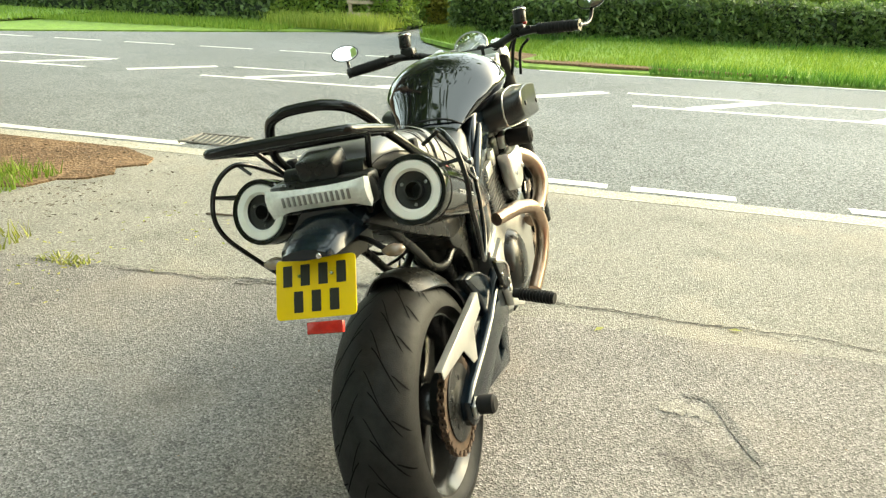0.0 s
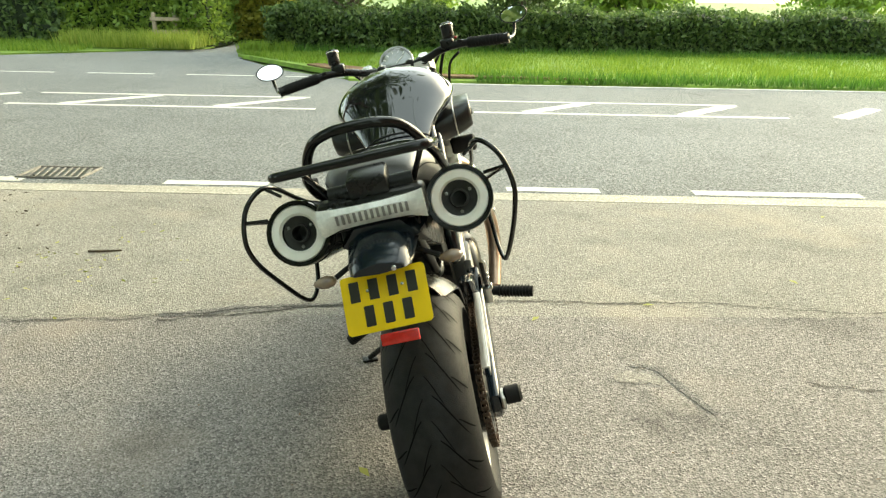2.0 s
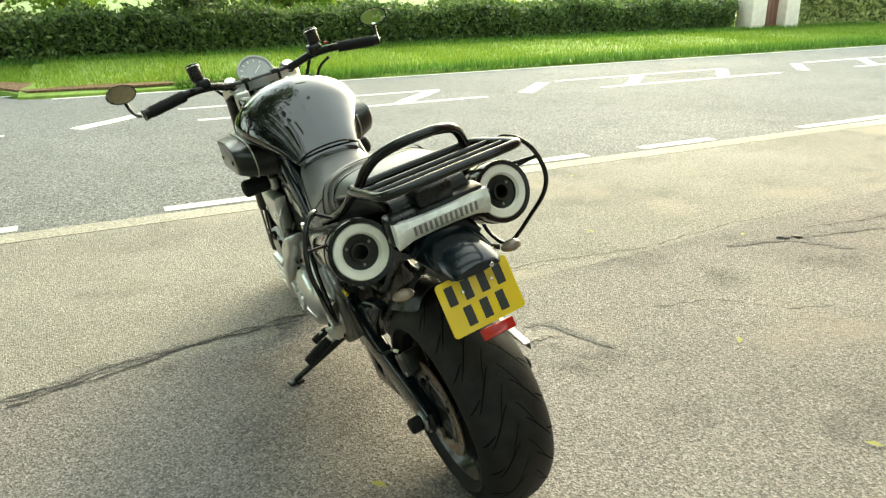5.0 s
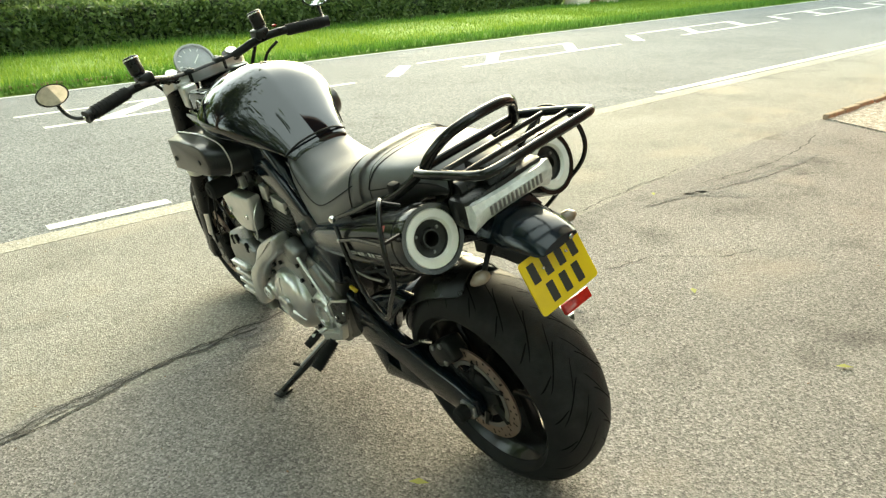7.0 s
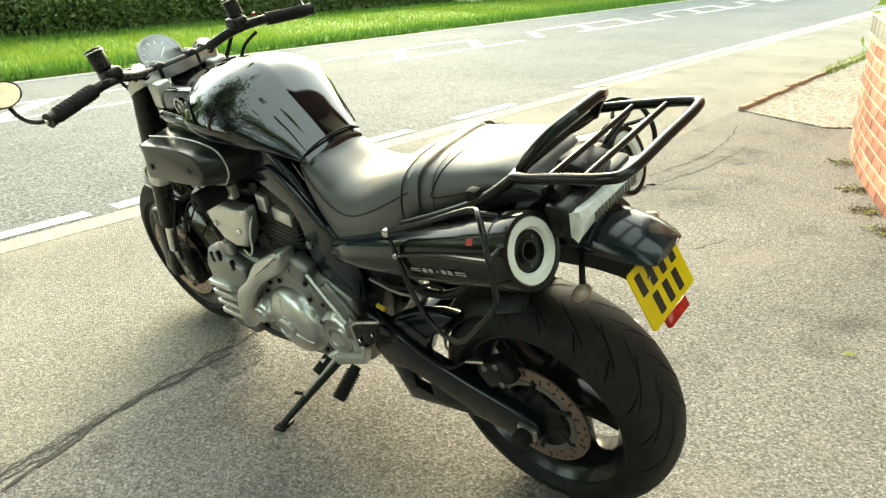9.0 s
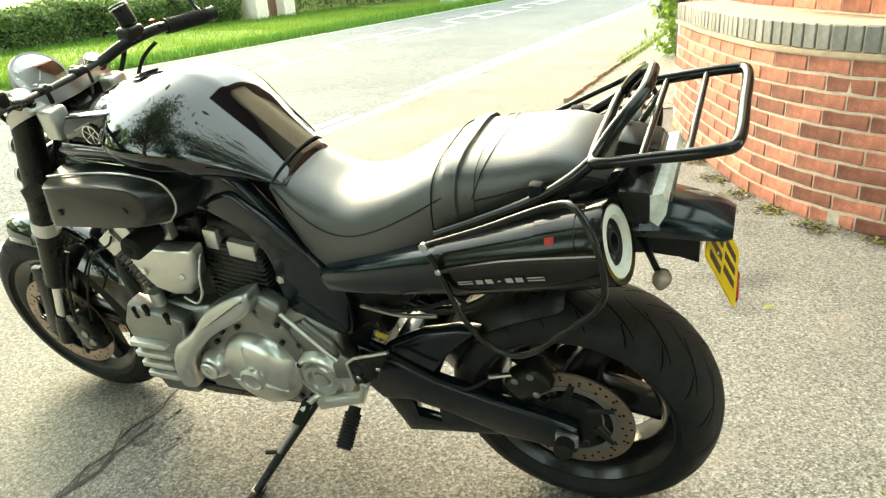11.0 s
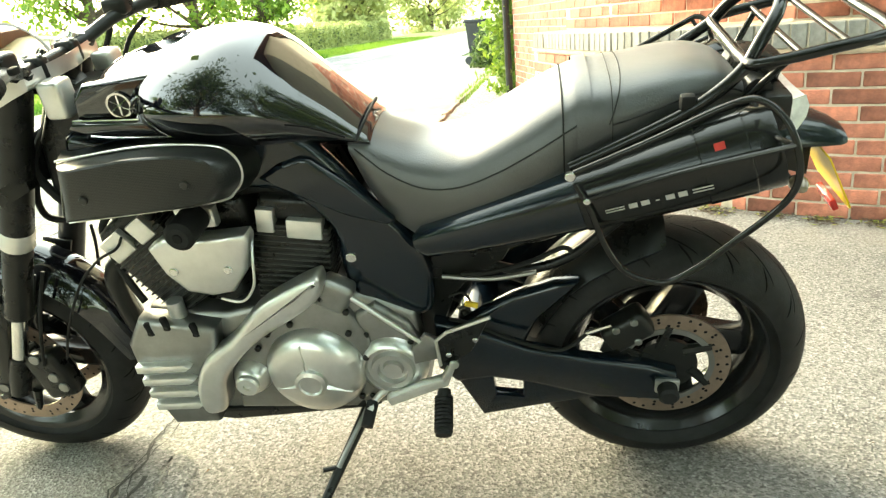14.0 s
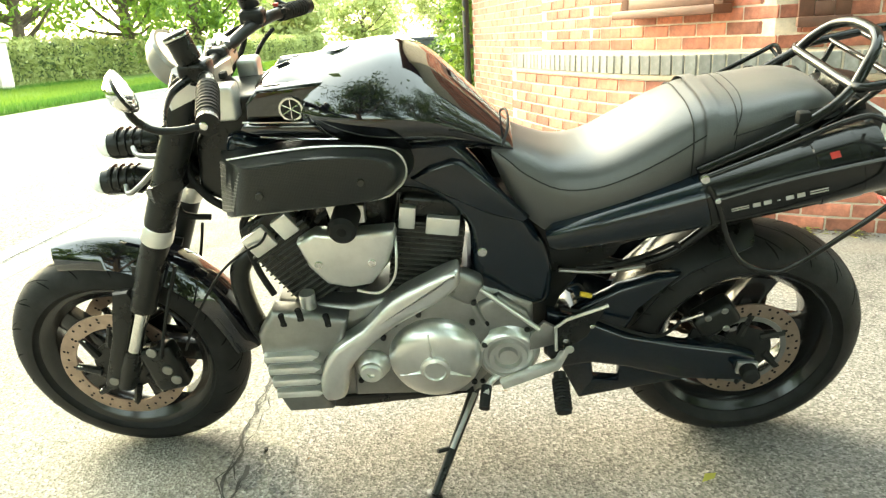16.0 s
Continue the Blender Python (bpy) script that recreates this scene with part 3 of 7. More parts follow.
def tree(m, height, crown, leaves, size, mat, seed, label, clumps=26, low=0.35):
    """A tapered trunk with limbs, and leaves in loose clumps round the limbs' ends."""
    rng = np.random.default_rng(seed)
    t = empty("tree", label, "tree", m)
    r = height * 0.028
    bm = tube_bm([(0, 0, -0.1), (0.05, 0.02, height * 0.3), (-0.04, 0.05, height * 0.55), (0.03, 0, height * 0.85)], [r * 1.25, r, r * 0.6, r * 0.15], 8, 4)
    ends = []
    for i in range(clumps):
        a, z = rng.uniform(0, math.tau), height * rng.uniform(low, 0.97)
        out = crown * math.sqrt(max(0.05, 1 - ((z / height - 0.62) / 0.42) ** 2)) * rng.uniform(0.35, 1.0)
        e = Vector((math.cos(a) * out, math.sin(a) * out, z))
        s = Vector((0, 0, max(height * 0.22, z - out * 0.75)))
        tube_bm([s, s.lerp(e, 0.55) + Vector((0, 0, -0.1 * out)), e], [r * 0.42, r * 0.25, r * 0.08], 5, 3, bm=bm)
        ends.append(e)
    part("trunk", bm, M_BARK, t)
    per = leaves // clumps
    pos = np.concatenate([np.array(e) + rng.normal(size=(per, 3)) * np.array([1, 1, 0.7]) * crown * rng.uniform(0.14, 0.26) for e in ends])
    vs, fs = leaves_at(rng, pos, size)
    leaf_mesh("crown", vs, fs, mat, t)
    return t


def at_uv(u, v, rz=0):
    p = uv(u, v, 0)
    return pose(p.x, p.y, 0, 0, 0, rz)


tree(at_uv(2.3, 12.6), 5.5, 1.9, 9000, 0.075, M_LEAF, 11, "dark green tree rising out of the hedge", low=0.15)
tree(at_uv(-1.6, 12.6, 40), 3.4, 1.3, 6000, 0.07, M_LEAF, 12, "dark green young tree behind the hedge", low=0.15)
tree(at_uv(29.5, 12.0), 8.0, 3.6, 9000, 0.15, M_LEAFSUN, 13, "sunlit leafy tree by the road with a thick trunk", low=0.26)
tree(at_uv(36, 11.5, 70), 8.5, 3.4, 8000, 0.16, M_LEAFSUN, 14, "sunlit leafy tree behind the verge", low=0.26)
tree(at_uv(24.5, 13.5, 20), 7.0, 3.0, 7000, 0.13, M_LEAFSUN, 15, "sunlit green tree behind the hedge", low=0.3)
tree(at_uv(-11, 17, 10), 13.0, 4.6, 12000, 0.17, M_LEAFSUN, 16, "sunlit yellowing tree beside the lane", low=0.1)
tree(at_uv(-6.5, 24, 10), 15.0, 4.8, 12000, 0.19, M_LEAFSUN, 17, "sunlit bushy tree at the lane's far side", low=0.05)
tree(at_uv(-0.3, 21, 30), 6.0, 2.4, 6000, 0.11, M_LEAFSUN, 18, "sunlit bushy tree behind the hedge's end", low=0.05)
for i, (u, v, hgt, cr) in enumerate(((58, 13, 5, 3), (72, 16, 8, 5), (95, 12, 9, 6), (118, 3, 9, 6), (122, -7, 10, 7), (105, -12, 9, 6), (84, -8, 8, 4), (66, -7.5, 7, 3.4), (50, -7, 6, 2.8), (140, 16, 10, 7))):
    tree(at_uv(u, v, i * 50), hgt, cr, 3600, 0.34, M_LEAFHAZE, 30 + i, "tree far down the road, paled by painted haze", clumps=18, low=0.12)
for i, (u, v, hgt, cr) in enumerate(((6, 19, 2.6, 1.8), (13.5, 20, 3.2, 2.2), (-14, 20, 6.5, 3.2), (-20, 19, 7.0, 3.4), (-27, 18, 7.0, 3.4))):
    tree(at_uv(u, v, i * 33), hgt, cr, 4500, 0.14, M_LEAFSUN, 50 + i, "sunlit green tree in the field behind the hedge", clumps=20, low=0.2)

# trees and a hedge behind the forecourt, which the bike's paint mirrors
for i, (x, y, hgt, cr) in enumerate(((-4.3, 5.6, 10.0, 4.3), (-9.5, 1.5, 8.5, 3.6), (-8.5, -3.5, 11.0, 4.2), (-5.0, -8.0, 12.0, 4.6), (-12.5, 4.0, 9.5, 4.0), (-12.0, -7.0, 9.5, 4.2), (-7.0, -6.6, 9.0, 3.6), (-2.5, -10.5, 12.0, 4.6))):
    tree(pose(x, y, 0, 0, 0, i * 61), hgt, cr, 5200 if i else 11000, 0.17, M_LEAF, 70 + i, "dark leafy tree behind the forecourt", clumps=30 if i else 44, low=0.12 if i else 0.42)

# ---- fence by the lane, gate posts, cabinet, bin ----
fence = empty("fence", "weathered grey timber post-and-rail fence by the lane", "fence", at_uv(-5.9, 13.0, -12))
for i in range(3):
    part("post", box_bm((-0.5 + i * 0.5, 0, 0.4), (0.09, 0.09, 0.8), 0.015), M_TIMBER, fence)
for z in (0.35, 0.65):
    part("rail", box_bm((0, -0.065, z), (1.15, 0.035, 0.09), 0.01), M_TIMBER, fence)


def gatepost(m):
    g = empty("gate_post", "pale rendered square gate post with a flat cap", "post", m, "gate posts")
    part("shaft", box_bm((0, 0, 0.75), (0.6, 0.6, 1.5), 0.02), M_PALE, g)
    part("cap", box_bm((0, 0, 1.55), (0.72, 0.72, 0.1), 0.02), M_PALE, g)
    return g


gp = gatepost(at_uv(18.55, 11.6, -16))
copy_thing(gp, at_uv(20.0, 11.6, -16))
gate = empty("wooden_gate", "closed dark brown boarded wooden gate between pale posts", "gate", at_uv(19.27, 11.6, -16))
for i in range(5):
    part("board", box_bm((-0.32 + i * 0.16, 0, 0.7), (0.15, 0.03, 1.3), 0.006), M_BROWNWOOD, gate)
part("rail", box_bm((0, 0.03, 1.0), (0.8, 0.04, 0.1), 0.006), M_BROWNWOOD, gate)

cab = empty("street_cabinet", "pale blue-grey metal cabinet on the grass verge", "cabinet", at_uv(26.3, 8.2, -16))
part("body", box_bm((0, 0, 0.55), (1.05, 0.5, 1.1), 0.02), M_CABINET, cab)
part("lid", box_bm((0, 0, 1.13), (1.12, 0.56, 0.06), 0.015), M_CABINET, cab)
for i in (-0.26, 0.26):
    part("door", box_bm((i, -0.262, 0.55), (0.48, 0.02, 0.95), 0.006), M_CABINET, cab)

wheelie = empty("wheelie_bin", "dark grey plastic wheelie bin standing by the roadside", "bin", at_uv(17.3, -1.3, -20))
bm = loft_bm([[(-0.22 * s, -0.26 * s, z), (0.22 * s, -0.26 * s, z), (0.22 * s, 0.26 * s, z), (-0.22 * s, 0.26 * s, z)] for s, z in ((0.85, 0.05), (1.0, 0.6), (1.12, 0.98))])
part("body", bm, M_BINPLASTIC, wheelie)
part("lid", box_bm((0, 0, 1.02), (0.56, 0.64, 0.08), 0.03), M_BINPLASTIC, wheelie)
part("handle", tube_bm([(-0.2, 0.34, 1.0), (0.2, 0.34, 1.0)], 0.018, 8), M_BINPLASTIC, wheelie)
for s in (-0.2, 0.2):
    part("wheel", lathe_bm([(0.0, -0.03), (0.1, -0.03), (0.1, 0.03), (0.0, 0.03)], pose(s, 0.25, 0.1, 0, 90, 0), 16), M_BINPLASTIC, wheelie)


def bush(m, r, h, n, mat, seed, label):
    rng = np.random.default_rng(seed)
    b = empty("bush", label, "bush", m)
    d = rng.normal(size=(n, 3))
    d /= np.linalg.norm(d, axis=1)[:, None]
    d[:, 2] = np.abs(d[:, 2])
    k = rng.uniform(0.55, 1.08, n)[:, None]
    pos = d * k * np.array([r, r, h])
    vs, fs = leaves_at(rng, pos, 0.05)
    leaf_mesh("leaves", vs, fs, mat, b)
    part("stem", tube_bm([(0, 0, 0), (0.02, 0, h * 0.6)], [0.03, 0.01], 6), M_BARK, b)
    return b


bush(at_uv(15.9, -1.7), 0.5, 0.95, 2500, M_LEAF, 3, "clipped dark green bush beside the bin")
for i in range(5):
    bush(at_uv(13.2 + 0.35 * i, -2.1 - 0.08 * i), 0.22, 0.16, 160, M_BLADEDRY, 20 + i, "dry weeds on rubble at the road's edge")

# gravel strip and its low edging
sheet("ground", [(5.95, -1.8), (13.5, -1.75), (22, -1.6), (22, -3.4), (5.9, -3.0), (5.62, -2.55)], 0.012, M_GRAVEL, "pale gravel strip between road and house", "gravel")
edging = empty("kerb", "low dark weathered timber edging along the gravel", "edging", kind="structure")
rng = random.Random(4)
for i in range(22):
    p = uv(6.1 + i * 0.32, -1.78 + rng.uniform(-0.012, 0.012), 0.022)
    part("edging_board", box_bm(p, (0.30, 0.05, 0.055 + rng.uniform(-0.012, 0.01)), 0.008, 1, pose(0, 0, 0, 0, rng.uniform(-2, 2), -16 + rng.uniform(-2, 2))), M_TIMBER, edging)
blades("grass_tuft", 700, on_verge(8.5, 14, -1.86, -1.72, 0.0), 0.09, 0.006, M_BLADE, 21, "thin green weeds along the edging")

def litter(name, count, spots, size, mat, seed, label, category, flat=0.006):
    """Small loose pieces lying on the ground round the given places."""
    r = np.random.default_rng(seed)
    idx = r.integers(0, len(spots), count)
    base = np.array([spots[i][:2] for i in idx])
    spread = np.array([spots[i][2] for i in idx])[:, None]
    xy = base + r.normal(size=(count, 2)) * spread
    pos = np.concatenate([xy, r.uniform(0.003, flat, (count, 1))], 1)
    vs, fs = leaves_at(r, pos, size)
    vs[:, 2] = np.maximum(0.002, pos[np.arange(len(vs)) % count, 2] + (vs[:, 2] - pos[np.arange(len(vs)) % count, 2]) * 0.3)
    ob = leaf_mesh(name, vs, fs, mat)
    return tagged(ob, label, category, kind="stuff")


WALL_FOOT = [(3.6, 0.66, 0.05), (3.0, 0.63, 0.05), (2.6, 0.59, 0.05), (2.3, 0.54, 0.045), (2.05, 0.45, 0.045), (1.8, 0.32, 0.05), (1.62, 0.13, 0.045), (1.45, -0.03, 0.045), (1.3, -0.2, 0.04), (1.15, -0.42, 0.05)]
litter("leaf_litter", 1500, WALL_FOOT, 0.014, M_BARK, 41, "brown leaf litter along the foot of the wall", "litter", 0.012)
litter("leaf_litter", 500, WALL_FOOT, 0.016, M_BLADEDRY, 42, "dry yellow leaf litter along the foot of the wall", "litter", 0.014)
litter("gravel_bits", 420, [(0.5, 2.0, 1.6), (-1.2, 2.4, 1.3), (2.0, 2.6, 1.4)], 0.006, M_SOIL, 43, "small dark stones scattered on the tarmac", "stones")
litter("gravel_bits", 420, [(0.5, 2.0, 1.6), (-1.2, 2.4, 1.3), (2.0, 2.6, 1.4)], 0.005, M_GRAVEL, 44, "small pale stones scattered on the tarmac", "stones")
litter("leaf_litter", 420, [(-2.4, 4.7, 0.35), (-2.9, 5.0, 0.4), (-2.2, 3.9, 0.25)], 0.016, M_BARK, 45, "dead leaves and twigs on the soil bank", "litter", 0.03)
litter("leaf_litter", 120, [(-1.3, 3.6, 0.25), (-1.75, 3.0, 0.15)], 0.014, M_BLADEDRY, 46, "dry grass clippings on the tarmac", "litter")

# ---- the brick house with its curved plinth ----
CURVE = [Vector(p) for p in ((4.12, 0.60, 0), (3.8, 0.60, 0), (3.4, 0.595, 0), (2.9, 0.56, 0), (2.45, 0.51, 0), (2.1, 0.41, 0), (1.82, 0.26, 0), (1.6, 0.06, 0), (1.42, -0.12, 0), (1.22, -0.38, 0), (1.0, -0.75, 0), (0.75, -1.25, 0), (0.45, -1.9, 0))]
UPPER = [Vector(p) for p in ((4.2, 0.31, 0), (3.4, 0.30, 0), (3.3, 0.29, 0), (1.78, -0.02, 0), (0.5, -1.75, 0))]
FACADE = [Vector(p) for p in ((7.75, -0.12, 0), (4.0, 0.06, 0))]
house = empty("house", "red brick house with a curved plinth and grey brick coping", "house")


def resample(line, step):
    out, acc = [line[0].copy()], 0.0
    for a, b in zip(line, line[1:]):
        d = (b - a).length
        pos = step - acc
        while pos <= d:
            out.append(a.lerp(b, pos / d))
            pos += step
        acc = (acc + d) % step if d + acc >= step else acc + d
    return out


def shell(name, line, z0, z1, inset, thick, mat, parent, label=""):
    """A standing band along a line, on the side away from the forecourt."""
    bm = bmesh.new()
    rows = []
    for i, p in enumerate(line):
        d = (line[min(i + 1, len(line) - 1)] - line[max(i - 1, 0)]).normalized()
        nrm = Vector((-d.y, d.x, 0))
        if nrm.dot(Vector((-1, 1, 0))) > 0:
            nrm = -nrm
        a, b = p + nrm * inset, p + nrm * (inset + thick)
        rows.append([bm.verts.new((a.x, a.y, z0)), bm.verts.new((b.x, b.y, z0)), bm.verts.new((b.x, b.y, z1)), bm.verts.new((a.x, a.y, z1))])
    for a, b in zip(rows, rows[1:]):
        for k in range(4):
            bm.faces.new((a[k], b[k], b[(k + 1) % 4], a[(k + 1) % 4]))
    bm.faces.new(rows[0])
    bm.faces.new(rows[-1][::-1])
    return part(name, bm, mat, parent, label)


curve_line = spline(CURVE, 8)
plinth = shell("plinth", curve_line, -0.05, 0.885, 0.006, 0.25, M_MORTAR, house, "pale mortar of the curved plinth")
upper = shell("wall", UPPER, 0.8, 5.2, 0.006, 0.25, M_MORTAR, house, "pale mortar of the upper wall")
shell("creasing", curve_line, 0.750, 0.770, -0.014, 0.1, M_STONE, house, "thin projecting tile course")
facade = shell("facade", FACADE, -0.05, 5.2, 0.006, 0.25, M_MORTAR, house, "pale mortar of the set-back wall")
ledge = bmesh.new()
ledge.faces.new([ledge.verts.new((p.x, p.y - 0.01, 0.886)) for p in curve_line] + [ledge.verts.new((x, y, 0.886)) for x, y in ((0.7, -2.0), (1.9, -0.3), (2.6, 0.0), (4.1, 0.0))])
part("ledge", ledge, M_STONE, house, "flat top of the plinth")
# a plain back to close the house
part("roof", box_bm((5.2, -3.2, 5.25), (9, 7.5, 0.12)), M_BROWNWOOD, house, "plain dark roof edge")
part("back_wall", box_bm((7.9, -3.6, 2.5), (0.25, 6.6, 5.1)), M_MORTAR, house)
pipe = empty("drainpipe", "black plastic drainpipe on the corner of the house", "pipe")
part("pipe", tube_bm([(7.80, -0.05, 0.05), (7.80, -0.05, 5.0)], 0.045, 12, smooth=False), M_PIPE, pipe)
for z in (0.9, 2.4, 4.0):
    part("bracket", box_bm((7.80, -0.09, z), (0.12, 0.06, 0.05), 0.006), M_PIPE, pipe)


def window(m, w, h, label):
    g = empty("window_1", label, "window", m, kind="structure")
    for x in (-w / 2, w / 2):
        part("window_frame", box_bm((x, -0.02, h / 2), (0.07, 0.08, h + 0.07), 0.006), M_BROWNWOOD, g)
    for z in (0, h):
        part("window_frame", box_bm((0, -0.02, z), (w - 0.07, 0.08, 0.07), 0.006), M_BROWNWOOD, g)
    part("window_frame", box_bm((0, -0.015, h / 2), (0.06, 0.07, h - 0.07), 0.006), M_BROWNWOOD, g)
    part("window_sill", box_bm((0, -0.06, -0.06), (w + 0.08, 0.14, 0.05), 0.008), M_BROWNWOOD, g)
    part("pane", box_bm((0, 0.0, h / 2), (w - 0.08, 0.008, h - 0.08)), M_PANE, g)
    part("blind", box_bm((0, 0.035, h / 2), (w - 0.08, 0.01, h - 0.08)), M_PALE, g, "pale blind behind the glass")
    return g


dirn = (UPPER[3] - UPPER[2]).normalized()
ang = math.degrees(math.atan2(-dirn.y, -dirn.x))


def on_upper(s, z, out=0.0):
    p = UPPER[2] + dirn * s
    nrm = Vector((dirn.y, -dirn.x, 0))
    if nrm.dot(Vector((-1, 1, 0))) < 0:
        nrm = -nrm
    p = p + nrm * out
    return pose(p.x, p.y, z, 0, 0, ang + 180)


# ---- the motorcycle, in its own frame: x ahead, y to its left, z up; it leans on its side stand ----
def carbon_material():
    m = material("carbon_weave", (0.022, 0.024, 0.024), 0.3, vary=0.2, scale=20, coat=0.15, spec=0.3)
    n, l = m.node_tree.nodes, m.node_tree.links
    w = n.new("ShaderNodeTexChecker")
    w.inputs["Scale"].default_value = 480
    w.inputs["Color1"].default_value, w.inputs["Color2"].default_value = (0.004, 0.0045, 0.0045, 1), (0.022, 0.024, 0.023, 1)
    co = n.new("ShaderNodeTexCoord")
    mp = n.new("ShaderNodeMapping")
    mp.inputs["Rotation"].default_value = (0, 0.78, 0)
    l.new(co.outputs["Object"], mp.inputs["Vector"])
    l.new(mp.outputs[0], w.inputs["Vector"])
    l.new(w.outputs["Color"], n["Principled BSDF"].inputs["Base Color"])
    return m


def tread_material():
    m = material("tyre_rubber", (0.014, 0.014, 0.0138), 0.55, vary=0.35, scale=25, bump=0.0006, bump_scale=400, stain=0.3, stain_scale=6, spec=0.16)
    return m


M_TYRE = tread_material()
M_GROOVE = material("groove_shade", (0.004, 0.004, 0.004), 0.95, vary=0.2, scale=30, spec=0.1)
M_GLOSS = material("black_gloss_paint", (0.004, 0.0045, 0.007), 0.05, vary=0.2, scale=3, coat=1.0, spec=0.5)
M_SATIN = material("blue_black_satin_paint", (0.0035, 0.0075, 0.012), 0.16, vary=0.25, scale=5, coat=0.2, spec=0.4)
M_BLACK = material("black_powder_coat", (0.009, 0.0095, 0.009), 0.28, vary=0.3, scale=15, bump=0.0003, bump_scale=300, spec=0.28)
M_RIM = material("black_rim_paint", (0.010, 0.0105, 0.011), 0.2, vary=0.3, scale=8, coat=0.1, spec=0.4)
M_SEAT = material("black_seat_vinyl", (0.022, 0.023, 0.024), 0.40, vary=0.2, scale=12, bump=0.0005, bump_scale=300, spec=1.0, stain=0.2, stain_scale=7)
# added sheen that stands in for the bright sky's gleam on the vinyl
M_SEAT.node_tree.nodes["Principled BSDF"].inputs["Sheen Weight"].default_value = 0.15
M_SEAT.node_tree.nodes["Principled BSDF"].inputs["Sheen Roughness"].default_value = 0.55
M_STITCH = material("dark_stitching", (0.006, 0.006, 0.006), 0.8, vary=0.2, scale=90)
M_ALU = material("cast_aluminium", (0.64, 0.64, 0.62), 0.3, metal=0.92, vary=0.12, scale=9, bump=0.00012, bump_scale=350, stain=0.12, stain_scale=6)
M_ALUD = material("dull_aluminium", (0.27, 0.27, 0.26), 0.38, metal=0.9, vary=0.2, scale=9, bump=0.0002, bump_scale=300, stain=0.2, stain_scale=6)
M_ALUB = material("brushed_aluminium", (0.66, 0.655, 0.62), 0.3, metal=0.75, vary=0.08, scale=20)
M_CHROME = material("bright_steel", (0.7, 0.69, 0.66), 0.12, metal=1.0, vary=0.08, scale=14)
M_STEEL = material("heat_browned_steel", (0.36, 0.26, 0.19), 0.32, metal=0.9, vary=0.35, scale=10, stain=0.25, stain_scale=9)
M_DISC = material("brake_disc_steel", (0.33, 0.25, 0.2), 0.35, metal=0.8, vary=0.2, scale=26)
M_RUST = material("rusty_chain", (0.085, 0.055, 0.038), 0.6, metal=0.5, vary=0.5, scale=60, bump=0.001)
M_WHITE = material("white_band", (0.78, 0.77, 0.7), 0.55, vary=0.05, scale=14)
# near-black that paints the shade inside holes, sockets and creases
M_DARK = material("dark_recess", (0.011, 0.011, 0.011), 0.8, vary=0.3, scale=20, spec=0.1)
M_RUBBER = material("black_rubber", (0.012, 0.012, 0.012), 0.7, vary=0.25, scale=40, bump=0.0005, spec=0.2)
M_LENS = material("clear_lamp_lens", (0.78, 0.8, 0.76), 0.12, vary=0.22, scale=35, coat=0.8, stain=0.2, stain_scale=14)
M_YELLOW = material("yellow_plate", (0.72, 0.50, 0.0), 0.4, vary=0.06, scale=12, coat=0.2, stain=0.08, stain_scale=20)
M_INK = material("black_plate_ink", (0.012, 0.011, 0.008), 0.4, vary=0.2, scale=40)
M_RED = material("red_reflector", (0.42, 0.012, 0.008), 0.18, vary=0.2, scale=60, coat=0.2)
M_ORANGE = material("smoked_indicator_lens", (0.2, 0.15, 0.11), 0.15, vary=0.2, scale=50, coat=0.6)
M_BLACK2 = material("black_silencer_paint", (0.008, 0.0084, 0.008), 0.14, vary=0.3, scale=10, spec=0.35)
M_DARK2 = material("sooty_metal", (0.03, 0.03, 0.028), 0.5, metal=0.4, vary=0.4, scale=30)
M_REDPAINT = material("red_paint", (0.35, 0.02, 0.015), 0.4, vary=0.2, scale=50)
M_CARBON = carbon_material()
# dial grey lightened: the sky's reflection in its glass put into the colour
M_DIAL = material("grey_dial", (0.2, 0.21, 0.2), 0.3, vary=0.2, scale=20)
M_MIRROR = material("mirror_glass", (0.86, 0.87, 0.86), 0.02, metal=1.0, vary=0.01, scale=2)
M_CLEAR = glass_material("lamp_glass", (0.96, 0.97, 0.96), 0.03)
M_YELLOWCAP = material("yellow_wire_sleeve", (0.6, 0.42, 0.03), 0.5, vary=0.1)

BIKE = pose(-0.022, 1.449, 0, 0, 0, 74.7) @ Matrix.Translation((0, 0, 0.1)) @ pose(0, 0, 0, -14, 0, 0) @ Matrix.Translation((0, 0, -0.1))
bike = empty("motorcycle", "black naked motorcycle with twin silencers leaning on its side stand", "motorcycle", BIKE)
ACROSS = pose(0, 0, 0, 90, 0, 0)        # turns a lathe's axis to lie across the bike; height then runs to -y
RX, RZ, RR = 0.004, 0.297, 0.302        # rear axle and tyre radius
FX, FZ, FR = 1.545, 0.302, 0.302


def across(x, y, z):
    return Matrix.Translation((x, y, z)) @ pose(0, 0, 0, -90, 0, 0)   # height runs to +y


def disc_bm(x, y0, y1, z, r, sides=32, soft=0.003, hole=0.0):
    s = min(soft, (y1 - y0) / 2, r / 3)
    prof = [(hole, 0), (r - s, 0), (r, s), (r, y1 - y0 - s), (r - s, y1 - y0), (hole, y1 - y0)]
    if hole:
        prof.append((hole, 0))
    return lathe_bm(prof, across(x, y0, z), sides)


def bolt(x, y, z, r, parent, mat=None, out=1, h=0.006):
    y0, y1 = (y, y + h) if out > 0 else (y - h, y)
    return part("bolt", disc_bm(x, y0, y1, z, r, 12, 0.0015), mat or M_CHROME, parent)


